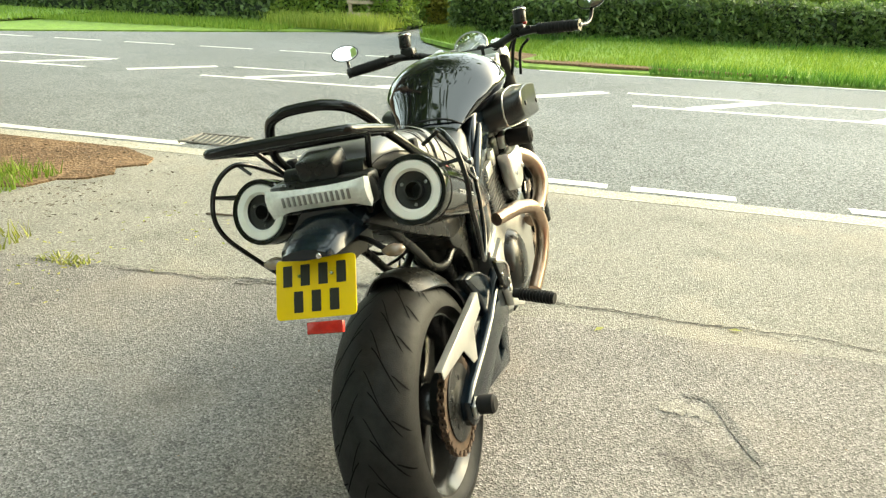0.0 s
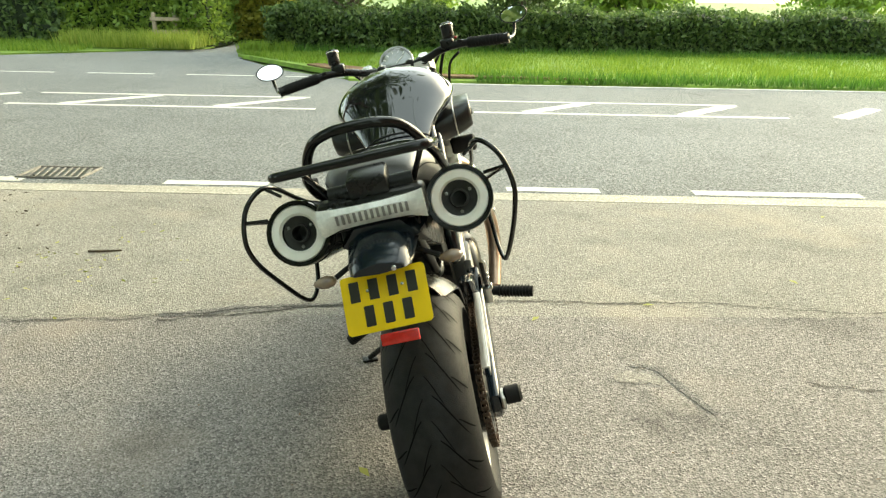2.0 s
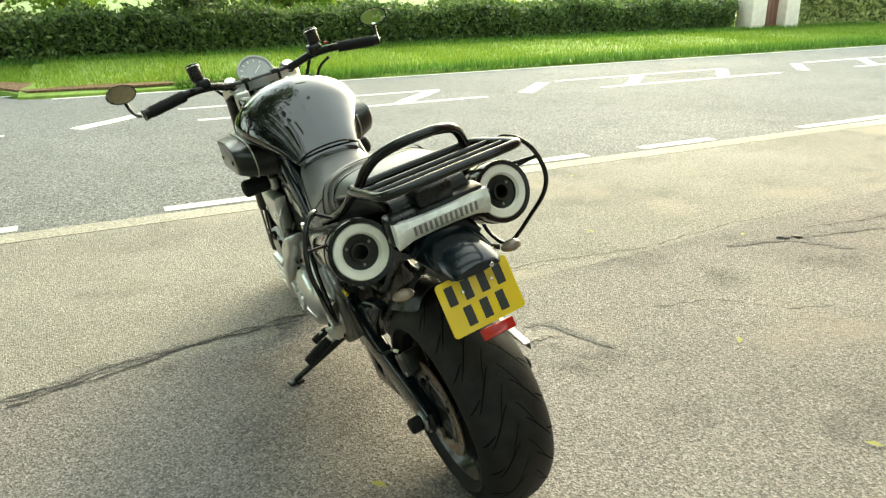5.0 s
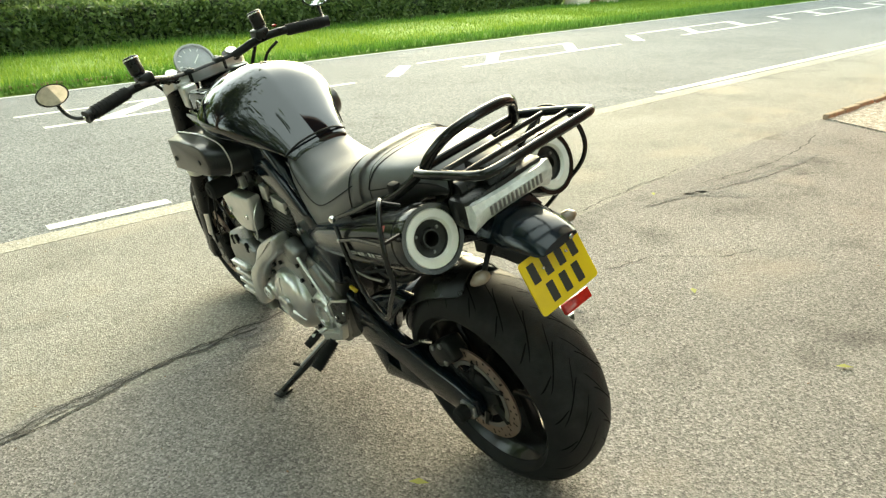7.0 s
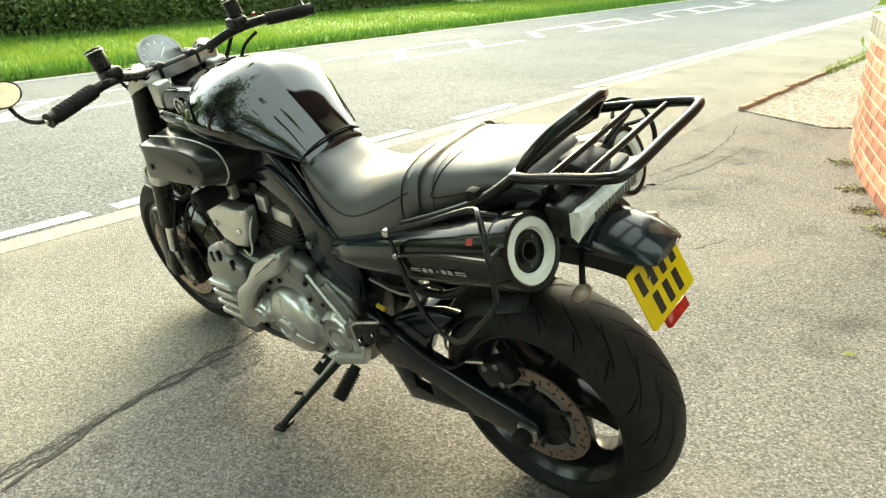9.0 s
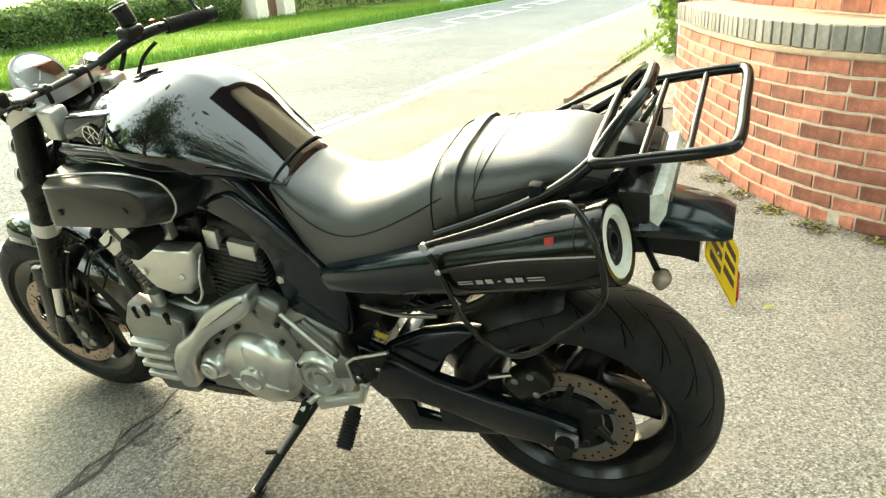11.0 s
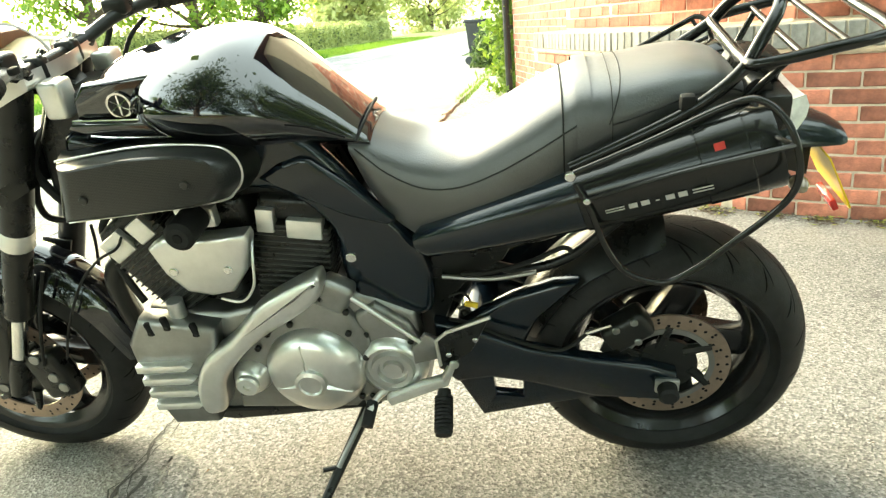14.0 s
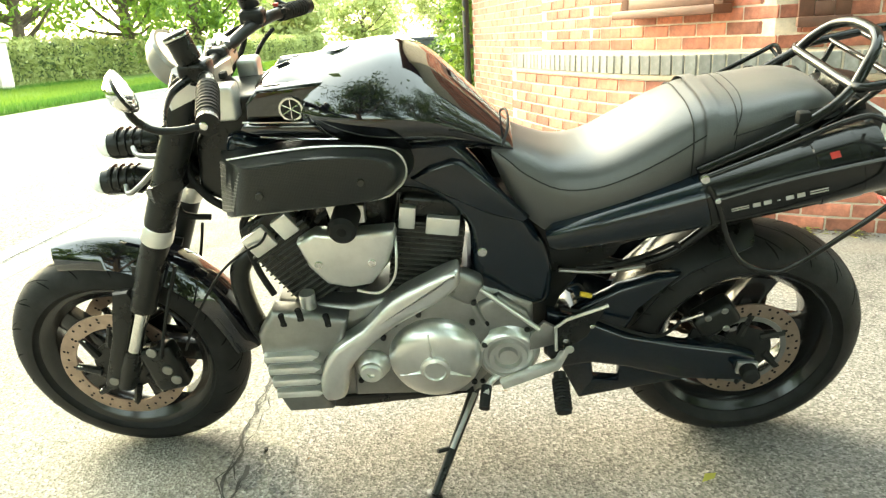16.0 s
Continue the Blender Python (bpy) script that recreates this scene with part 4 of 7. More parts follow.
def flip(bm):
    """The same shape on the other side of the bike."""
    bmesh.ops.scale(bm, vec=(1, -1, 1), verts=bm.verts)
    return bm


def mix_bm(*bms):
    out = bmesh.new()
    for b in bms:
        me = bpy.data.meshes.new("tmp")
        b.to_mesh(me)
        b.free()
        out.from_mesh(me)
        bpy.data.meshes.remove(me)
    return out


# ---- wheels ----
def tyre_point(cx, cz, R, w, h, a, y):
    """A point of the tread at the angle a and the offset y."""
    r = R - h * (1 - math.sqrt(max(0.0, 1 - (y / w) ** 2)))
    return Vector((cx + r * math.cos(a), y, cz + r * math.sin(a)))


def wheel(name, cx, cz, R, w, rim_r, spoke_w, label):
    h = R * 0.24
    prof = [(rim_r - 0.004, -w * 0.78), (rim_r + 0.01, -w * 0.9)]
    for k in range(-9, 10):
        f = k / 9 * math.pi / 2
        prof.append((R - h * (1 - math.cos(f)), w * math.sin(f)))
    prof += [(rim_r + 0.01, w * 0.9), (rim_r - 0.004, w * 0.78)]
    rb = w * 0.8
    rim_prof = [(rim_r - 0.006, -rb), (rim_r + 0.006, -rb), (rim_r + 0.006, -rb + 0.008), (rim_r - 0.018, -rb * 0.72), (rim_r - 0.026, 0), (rim_r - 0.018, rb * 0.72), (rim_r + 0.006, rb - 0.008), (rim_r + 0.006, rb), (rim_r - 0.006, rb), (rim_r - 0.016, rb * 0.86), (rim_r - 0.034, rb * 0.6), (rim_r - 0.040, 0), (rim_r - 0.034, -rb * 0.6), (rim_r - 0.016, -rb * 0.86), (rim_r - 0.006, -rb)]
    wh = part(name, lathe_bm(rim_prof, across(cx, 0, cz), 72), M_RIM, bike, label)
    part("tyre", lathe_bm(prof, across(cx, 0, cz), 96), M_TYRE, wh, "worn black road tyre", angle=60)
    part("hub", lathe_bm([(0.0, -0.07), (0.035, -0.07), (0.05, -0.05), (0.055, 0), (0.05, 0.05), (0.035, 0.07), (0, 0.07)], across(cx, 0, cz), 28), M_RIM, wh)
    for k in range(5):
        a = math.tau * k / 5 + 0.35
        sec = []
        for i in range(7):
            t = i / 6
            r = 0.045 + (rim_r - 0.03 - 0.045) * t
            sweep = a + 0.30 * math.sin(t * math.pi * 0.5)
            hw = spoke_w * (0.5 + 0.12 * t * t + 0.25 * (1 - t) ** 2)
            hd = 0.030 - 0.008 * t
            c, tg = Vector((cx + r * math.cos(sweep), 0, cz + r * math.sin(sweep))), Vector((-math.sin(sweep), 0, math.cos(sweep)))
            ring = []
            for q in range(10):
                b = math.tau * q / 10
                cc, ss = math.cos(b), math.sin(b)
                ring.append(c + tg * (hw * math.copysign(abs(cc) ** 0.5, cc)) + Vector((0, hd * math.copysign(abs(ss) ** 0.5, ss), 0)))
            sec.append(ring)
        part("spoke", loft_bm(sec), M_RIM, wh)
    # tread grooves: long curved dark strips that paint the cuts' shade, in two rows on each side
    vs, fs = [], []
    n = 20
    for side in (-1, 1):
        for k in range(n):
            for row, (y0, y1, a0, a1, wd) in enumerate(((0.16, 0.80, 0.0, 0.34, 0.0030), (0.05, 0.42, 0.17, 0.42, 0.0024), (0.62, 0.93, 0.20, 0.30, 0.0026))):
                base = math.tau * (k + (0.5 if side > 0 else 0)) / n
                m = 9
                i0 = len(vs)
                for i in range(m + 1):
                    t = i / m
                    y = side * w * (y0 + (y1 - y0) * t ** 0.8)
                    a = base + a0 + (a1 - a0) * t
                    e = wd * math.sin(math.pi * min(1, max(0.06, t * 1.02))) ** 0.4
                    p = tyre_point(cx, cz, R + 0.0012, w, h, a, y)
                    q = tyre_point(cx, cz, R + 0.0012, w, h, a + e * 2.2 / R, y)
                    vs += [p, q]
                for i in range(m):
                    fs.append((i0 + 2 * i, i0 + 2 * i + 1, i0 + 2 * i + 3, i0 + 2 * i + 2))
    raw("tread", vs, fs, M_GROOVE, wh)
    return wh


def brake_disc(x, y, z, R, r_in, parent, label):
    d = part("brake_disc", lathe_bm([(r_in, 0), (R, 0), (R, 0.005), (r_in, 0.005), (r_in, 0)], across(x, y - 0.0025, z), 64), M_DISC, parent, label, smooth=False)
    return d


def disc_holes(x, y, z, R, r_in, parent):
    # dark circles laid on both faces as the shade in the drilled holes
    bm = bmesh.new()
    for k in range(36):
        a = math.tau * k / 36
        for j in range(2):
            r = r_in + (R - r_in) * (0.25 + 0.25 * ((k + 2 * j) % 3) + 0.02 * j)
            if j and k % 2:
                continue
            for s in (0.0032, -0.0032):
                m = across(x + r * math.cos(a), y + s, z + r * math.sin(a))
                bmesh.ops.create_circle(bm, cap_ends=True, segments=8, radius=0.0036, matrix=m)
    part("drillings", bm, M_DARK, parent, smooth=False)


rear = wheel("rear_wheel", RX, RZ, RR, 0.099, 0.215, 0.062, "black five-spoke rear wheel with a wide tyre")
front = wheel("front_wheel", FX, FZ, FR, 0.061, 0.219, 0.05, "black five-spoke front wheel with twin discs")
bd = brake_disc(RX, 0.088, RZ, 0.134, 0.098, rear, "drilled brown-tinged brake disc")
disc_holes(RX, 0.088, RZ, 0.134, 0.098, rear)
part("disc_carrier", lathe_bm([(0.0, 0), (0.066, 0), (0.066, 0.012), (0.05, 0.016), (0.0, 0.016)], across(RX, 0.078, RZ), 32), M_BLACK, rear)
part("disc_ring", lathe_bm([(0.088, 0), (0.1, 0), (0.1, 0.004), (0.088, 0.004), (0.088, 0)], across(RX, 0.0895, RZ), 48), M_ALUD, rear)
for k in range(6):
    a = math.tau * k / 6 + 0.2
    part("carrier_arm", tube_bm([(RX + 0.05 * math.cos(a), 0.086, RZ + 0.05 * math.sin(a)), (RX + 0.103 * math.cos(a + 0.35), 0.088, RZ + 0.103 * math.sin(a + 0.35))], [0.013, 0.009], 8, 3), M_BLACK, rear)
for s in (1, -1):
    y = 0.066 * s
    brake_disc(FX, y, FZ, 0.157, 0.118, front, "drilled brown-tinged brake disc")
    disc_holes(FX, y, FZ, 0.157, 0.118, front)
    part("disc_carrier", lathe_bm([(0.03, 0), (0.075, 0), (0.075, 0.005), (0.03, 0.005), (0.03, 0)], across(FX, y - 0.006, FZ), 40), M_BLACK, front)
    for k in range(8):
        a = math.tau * k / 8
        part("carrier_arm", tube_bm([(FX + 0.065 * math.cos(a - 0.3), y, FZ + 0.065 * math.sin(a - 0.3)), (FX + 0.122 * math.cos(a), y, FZ + 0.122 * math.sin(a))], [0.012, 0.009], 8, 2), M_BLACK, front)
        bolt(FX + 0.113 * math.cos(a), y + 0.003 * s, FZ + 0.113 * math.sin(a), 0.007, front, M_CHROME, s, 0.004)
# sprocket and chain on the right
teeth = []
for k in range(76):
    a = math.tau * k / 76
    teeth.append((RX + (0.118 if k % 2 else 0.112) * math.cos(a), RZ + (0.118 if k % 2 else 0.112) * math.sin(a)))
part("sprocket", prism_bm(teeth, -0.112, -0.106, 0), M_RUST, rear, "rusty toothed rear sprocket", smooth=False)
for k in range(5):
    a = math.tau * k / 5
    bolt(RX + 0.06 * math.cos(a), -0.112, RZ + 0.06 * math.sin(a), 0.008, rear, M_BLACK, -1)
part("sprocket_plate", disc_bm(RX, -0.116, -0.112, RZ, 0.092, 40, 0.001), M_BLACK, rear)
part("sprocket_carrier", lathe_bm([(0.0, 0), (0.05, 0), (0.085, 0.02), (0.085, 0.05), (0, 0.05)], across(RX, -0.118, RZ), 32), M_BLACK, rear)
path = []
for k in range(26):
    a = -math.pi / 2 - math.pi * k / 25
    path.append(Vector((RX + 0.12 * math.cos(a), -0.109, RZ + 0.12 * math.sin(a))))
for k in range(1, 32):
    path.append(Vector((RX + 0.0, -0.109, RZ + 0.12)).lerp(Vector((0.47, -0.109, 0.435)), k / 31))
for k in range(1, 32):
    path.append(Vector((0.47, -0.109, 0.36)).lerp(Vector((RX, -0.109, RZ - 0.12)), k / 31))
chain = bmesh.new()
for i, (a, b) in enumerate(zip(path, path[1:])):
    d = b - a
    if 0 < d.length < 0.06:
        c, ang_ = (a + b) / 2, math.atan2(d.z, d.x)
        o = 0.008 if i % 2 else 0.005
        for s in (o, -o):
            m = Matrix.Translation(c + Vector((0, s, 0))) @ Matrix.Rotation(-ang_, 4, "Y") @ Matrix.Diagonal((d.length * 1.15, 0.002, 0.012, 1))
            bmesh.ops.create_cube(chain, size=1, matrix=m)
        bmesh.ops.create_cone(chain, cap_ends=True, segments=8, radius1=0.0045, radius2=0.0045, depth=0.016, matrix=Matrix.Translation(a) @ ACROSS)
chain_ob = part("chain", chain, M_RUST, bike, "rusty drive chain", smooth=False)
# the rear wheel and its arm stand a little to the right of the frame's middle
OFFSET = Matrix.Translation((0, -0.013, 0))
rear.matrix_basis = chain_ob.matrix_basis = OFFSET

# ---- swingarm, hugger, axle ----
def swing(side):
    def put(bm):
        return bm if side > 0 else flip(bm)
    sw = part("swingarm", put(prism_bm([(0.50, 0.455), (0.42, 0.435), (0.31, 0.385), (0.18, 0.357), (0.055, 0.338), (-0.005, 0.318), (-0.012, 0.275), (0.013, 0.243), (0.164, 0.25), (0.30, 0.288), (0.385, 0.302), (0.46, 0.288), (0.50, 0.33)], 0.098, 0.138, 0.012, 3)), M_SATIN, bike, "blue-black box-section swingarm")
    part("brace", put(prism_bm([(0.49, 0.34), (0.455, 0.285), (0.408, 0.19), (0.385, 0.196), (0.374, 0.250), (0.384, 0.31)], 0.105, 0.132, 0.006)), M_SATIN, sw)
    part("brace", put(prism_bm([(0.408, 0.19), (0.285, 0.221), (0.155, 0.25), (0.22, 0.275), (0.318, 0.30), (0.316, 0.246), (0.376, 0.252), (0.392, 0.225)], 0.103, 0.134, 0.006)), M_SATIN, sw)
    part("axle_block", put(box_bm((0.015, 0.142, 0.292), (0.05, 0.012, 0.034), 0.004)), M_ALU, sw)
    return sw


sw_l, sw_r = swing(1), swing(-1)
part("cross_tube", tube_bm([(0.42, -0.12, 0.37), (0.42, 0.12, 0.37)], 0.045, 16, smooth=False), M_SATIN, sw_l)
part("upper_brace", prism_bm([(0.44, 0.44), (0.40, 0.47), (0.335, 0.51), (0.25, 0.54), (0.20, 0.545), (0.225, 0.515), (0.285, 0.45), (0.31, 0.39)], 0.085, 0.125, 0.012, 3), M_SATIN, sw_l)
part("upper_brace", flip(prism_bm([(0.44, 0.44), (0.40, 0.47), (0.335, 0.51), (0.25, 0.54), (0.20, 0.545), (0.225, 0.515), (0.285, 0.45), (0.31, 0.39)], 0.085, 0.125, 0.012, 3)), M_SATIN, sw_r)
part("axle_nut", disc_bm(RX + 0.012, 0.145, 0.182, 0.292, 0.021, 20, 0.006), M_RUBBER, sw_l, "black rubber axle bobbin")
part("axle_nut", disc_bm(RX + 0.012, -0.190, -0.145, 0.300, 0.023, 20, 0.006), M_RUBBER, sw_r, "black rubber axle bobbin")

ARM_TURN = Matrix.Translation((0.45, -0.021, 0.37)) @ pose(0, 0, 0, 0, -1.8, 0) @ Matrix.Translation((-0.46, 0, -0.37))
sw_l.matrix_basis = sw_r.matrix_basis = ARM_TURN


def arc_shell(cx, cz, r, hw, a0, a1, drop, thick, n=28):
    """A mudguard: a curved strip round a wheel, domed across."""
    bm = bmesh.new()
    rows = []
    m = 8
    for i in range(n + 1):
        a = radians(a0 + (a1 - a0) * i / n)
        taper = 1 - 0.35 * (2 * abs(i / n - 0.5)) ** 4
        outer, inner = [], []
        for k in range(m + 1):
            f = -1 + 2 * k / m
            rr = r - drop * abs(f) ** 2.6
            outer.append(bm.verts.new((cx + rr * math.cos(a), f * hw * taper, cz + rr * math.sin(a))))
            inner.append(bm.verts.new((cx + (rr - thick) * math.cos(a), f * hw * taper * 0.97, cz + (rr - thick) * math.sin(a))))
        rows.append(outer + inner[::-1])
    for a, b in zip(rows, rows[1:]):
        for k in range(len(a)):
            bm.faces.new((a[k], a[(k + 1) % len(a)], b[(k + 1) % len(a)], b[k]))
    bm.faces.new(rows[0][::-1])
    bm.faces.new(rows[-1])
    return bm


hug = part("hugger", arc_shell(RX, RZ, RR + 0.03, 0.098, 12, 88, 0.05, 0.004), M_BLACK, bike, "black plastic rear hugger")
gd = part("chain_guard", prism_bm([(0.22, 0.50), (0.17, 0.497), (-0.13, 0.468), (-0.13, 0.445), (0.03, 0.432), (0.085, 0.37), (0.115, 0.366), (0.135, 0.44), (0.22, 0.455)], -0.136, -0.133, 0.001), M_ALUB, bike, "bare aluminium chain guard")
part("flange", prism_bm([(0.22, 0.50), (-0.13, 0.468), (-0.13, 0.464), (0.22, 0.496)], -0.135, -0.118, 0.001), M_ALUB, gd)
hug.matrix_basis = OFFSET
gd.matrix_basis = Matrix.Translation((-0.005, -0.02, -0.012))
# rear caliper and its hose
cal = part("rear_caliper", box_bm((0.105, 0.098, 0.42), (0.10, 0.06, 0.065), 0.014, 3, pose(0, 0, 0, 0, 35, 0)), M_BLACK, bike, "black rear brake caliper")
part("bracket", prism_bm([(0.15, 0.385), (0.05, 0.345), (0.03, 0.315), (0.06, 0.30), (0.16, 0.36)], 0.092, 0.102, 0.003), M_BLACK, cal)
for p in ((0.13, 0.435), (0.085, 0.405), (0.095, 0.455)):
    bolt(p[0], 0.126, p[1], 0.008, cal, M_ALUD)
part("banjo", tube_bm([(0.14, 0.115, 0.44), (0.165, 0.12, 0.435), (0.19, 0.12, 0.425)], 0.006, 8, 3), M_CHROME, cal)
part("brake_hose", tube_bm([(0.185, 0.12, 0.427), (0.24, 0.142, 0.40), (0.31, 0.145, 0.418), (0.38, 0.142, 0.45), (0.43, 0.14, 0.475), (0.47, 0.12, 0.47)], 0.0042, 8), M_RUBBER, cal)

cal.matrix_basis = Matrix.Translation((-0.016, -0.019, -0.016))

# ---- shock, subframe, battery box: the dark middle ----
part("frame", prism_bm([(0.62, 0.72), (0.34, 0.69), (0.30, 0.64), (0.335, 0.58), (0.40, 0.545), (0.44, 0.50), (0.52, 0.30), (0.62, 0.30), (0.68, 0.50)], -0.08, 0.08, 0.01), M_BLACK, bike, "black steel frame")
part("airbox", prism_bm([(1.12, 0.90), (0.70, 0.88), (0.64, 0.72), (0.80, 0.76), (1.12, 0.74)], -0.09, 0.09, 0.015), M_BLACK, bike, "black airbox")
part("shock", tube_bm([(0.36, 0.0, 0.62), (0.50, 0.0, 0.40)], 0.035, 14, smooth=False), M_BLACK, bike)
for y in (0.06, -0.06):
    part("frame_tube", tube_bm([(0.50, y, 0.55), (0.374, y, 0.56), (0.296, y, 0.545), (0.20, y, 0.575), (0.10, y, 0.66), (-0.08, y, 0.80)], 0.011, 10), M_BLACK, bike)
part("undertray", prism_bm([(0.50, 0.68), (0.30, 0.70), (-0.12, 0.86), (-0.15, 0.80), (0.10, 0.69), (0.34, 0.60), (0.48, 0.60)], -0.085, 0.085, 0.012), M_BLACK, bike)
part("cable_loop", tube_bm([(0.43, 0.10, 0.50), (0.445, 0.12, 0.525), (0.42, 0.12, 0.535), (0.405, 0.12, 0.51), (0.43, 0.12, 0.495)], 0.003, 6), M_RUBBER, bike)
part("sleeve", tube_bm([(0.39, 0.125, 0.505), (0.415, 0.125, 0.512)], 0.006, 8), M_YELLOWCAP, bike, "yellow wire sleeve")
part("cable", tube_bm([(0.42, 0.09, 0.56), (0.36, 0.11, 0.575), (0.28, 0.115, 0.60), (0.22, 0.11, 0.625), (0.20, 0.10, 0.61)], 0.005, 8), M_RUBBER, bike)
part("cable", tube_bm([(0.46, 0.09, 0.555), (0.36, 0.10, 0.553), (0.27, 0.10, 0.565)], 0.005, 8), M_ALUD, bike)

# ---- side panels, tank, seat ----
SIDE = [(1.14, 0.915), (1.046, 0.90), (0.911, 0.888), (0.795, 0.905), (0.735, 0.908), (0.683, 0.884), (0.639, 0.840), (0.571, 0.742), (0.511, 0.666), (0.483, 0.606), (0.477, 0.53), (0.50, 0.475), (0.612, 0.488), (0.655, 0.572), (0.662, 0.689), (0.73, 0.765), (0.82, 0.785), (1.05, 0.785), (1.14, 0.80)]


def smooth_outline(pts, per=4):
    return [(p.x, p.z) for p in spline([(x, 0, z) for x, z in pts], per, True)]


for s in (1, -1):
    pan = part("side_panel", prism_bm(smooth_outline(SIDE), 0.07, 0.118, 0.022, 5) if s > 0 else flip(prism_bm(smooth_outline(SIDE), 0.07, 0.118, 0.022, 5)), M_SATIN, bike, "blue-black satin frame panel", angle=60)
    rid = prism_bm([(0.775, 0.813), (0.735, 0.838), (0.689, 0.852), (0.668, 0.848), (0.60, 0.785), (0.53, 0.712), (0.545, 0.702), (0.62, 0.725), (0.70, 0.768)], 0.105, 0.132, 0.011, 3)
    part("ridge", rid if s > 0 else flip(rid), M_SATIN, pan, angle=60)
    bolt(0.632, 0.117 * s, 0.628, 0.011, pan, M_CHROME, s)


def body(stations, shape, n_top=1):
    """Lofts half sections, mirrored: a station is x, top, bottom, half width; the shape is (part of half width, part of height)."""
    st = []
    for i in range(len(stations) - 1):
        for k in range(4):
            t = k / 4
            p = [stations[max(i - 1, 0)], stations[i], stations[i + 1], stations[min(i + 2, len(stations) - 1)]]
            st.append([0.5 * (2 * b + (c - a) * t + (2 * a - 5 * b + 4 * c - d) * t * t + (3 * b - a - 3 * c + d) * t ** 3) for a, b, c, d in zip(*p)])
    st.append(list(stations[-1]))
    half = [(p.x, p.z) for p in spline([(a, 0, b) for a, b in shape], 4)]
    out = []
    for x, top, low, hw in st:
        left = [(x, hw * a, low + (top - low) * b) for a, b in half]
        right = [(x, -hw * a, low + (top - low) * b) for a, b in half[::-1] if a > 1e-6]
        out.append(left + right)
    return out


TANK = [(1.085, 1.000, 0.925, 0.075), (1.05, 1.022, 0.915, 0.098), (0.99, 1.040, 0.905, 0.120), (0.93, 1.053, 0.900, 0.165), (0.87, 1.064, 0.895, 0.190), (0.80, 1.068, 0.885, 0.194), (0.74, 1.046, 0.880, 0.178), (0.69, 1.003, 0.872, 0.150), (0.64, 0.953, 0.858, 0.122), (0.60, 0.912, 0.848, 0.104), (0.562, 0.872, 0.842, 0.088)]
tank = part("tank", loft_bm(body(TANK, [(0.72, 0.0), (0.9, 0.18), (1.0, 0.38), (0.95, 0.54), (0.76, 0.75), (0.42, 0.92), (0.0, 1.0)])), M_GLOSS, bike, "glossy black sculpted fuel tank", angle=70)
part("filler_cap", lathe_bm([(0.0, 0.012), (0.03, 0.012), (0.036, 0.004), (0.04, 0.0), (0.0, 0.0)], pose(0.91, 0, 1.046, 0, 8, 0), 28), M_GLOSS, tank)
for s in (1, -1):
    pn = prism_bm([(1.085, 0.985), (1.06, 1.012), (0.93, 1.022), (0.915, 0.99), (0.925, 0.945), (1.09, 0.95)], 0.085, 0.122, 0.008, 3)
    fp = part("shroud", pn if s > 0 else flip(pn), M_GLOSS, tank, "glossy black front tank panel")
    pn = prism_bm([(1.10, 0.94), (1.06, 0.925), (0.91, 0.918), (0.865, 0.912), (0.90, 0.935), (0.94, 0.945), (1.09, 0.95)], 0.09, 0.145, 0.006, 2)
    part("lip", pn if s > 0 else flip(pn), M_GLOSS, tank)
    part("trim_line", tube_bm([(1.095, 0.128 * s, 0.950), (1.0, 0.135 * s, 0.949), (0.945, 0.138 * s, 0.946), (0.905, 0.146 * s, 0.934), (0.868, 0.148 * s, 0.916), (1.0, 0.146 * s, 0.920), (1.06, 0.142 * s, 0.925)], 0.0022, 6), M_CHROME, tank)
    em = part("emblem", disc_bm(0.995, 0.120, 0.126, 0.973, 0.024, 28, 0.002) if s > 0 else flip(disc_bm(0.995, 0.120, 0.126, 0.973, 0.024, 28, 0.002)), M_BLACK, tank, "round emblem with a bright ring")
    ring = lathe_bm([(0.020, 0), (0.024, 0), (0.024, 0.003), (0.020, 0.003), (0.020, 0)], across(0.995, 0.126, 0.973), 28)
    part("ring", ring if s > 0 else flip(ring), M_CHROME, em)
    for k in range(3):
        a = math.pi * k / 3 + math.pi / 2
        b_ = tube_bm([(0.995 - 0.019 * math.cos(a), 0.127, 0.973 - 0.019 * math.sin(a)), (0.995 + 0.019 * math.cos(a), 0.127, 0.973 + 0.019 * math.sin(a))], 0.0018, 6, smooth=False)
        part("bar", b_ if s > 0 else flip(b_), M_CHROME, em)
    # small hole in the tank's shoulder and the crease towards the seat, its shade a dark line
    part("knee_crease", tube_bm([(0.69, 0.150 * s, 0.925), (0.655, 0.132 * s, 0.910), (0.60, 0.108 * s, 0.878)], 0.002, 6), M_DARK, tank)
part("rear_trim", tube_bm([(0.585, 0.100, 0.865), (0.572, 0.06, 0.888), (0.568, 0, 0.895), (0.572, -0.06, 0.888), (0.585, -0.100, 0.865)], 0.003, 8), M_RUBBER, tank)

SEAT = [(0.605, 0.862, 0.832, 0.088), (0.575, 0.868, 0.765, 0.106), (0.535, 0.850, 0.705, 0.118), (0.47, 0.828, 0.662, 0.132), (0.40, 0.832, 0.668, 0.146), (0.33, 0.866, 0.682, 0.154), (0.26, 0.904, 0.716, 0.154), (0.20, 0.930, 0.765, 0.146), (0.165, 0.937, 0.800, 0.140), (0.09, 0.946, 0.832, 0.132), (0.0, 0.956, 0.872, 0.116), (-0.06, 0.942, 0.888, 0.098), (-0.10, 0.905, 0.885, 0.080)]
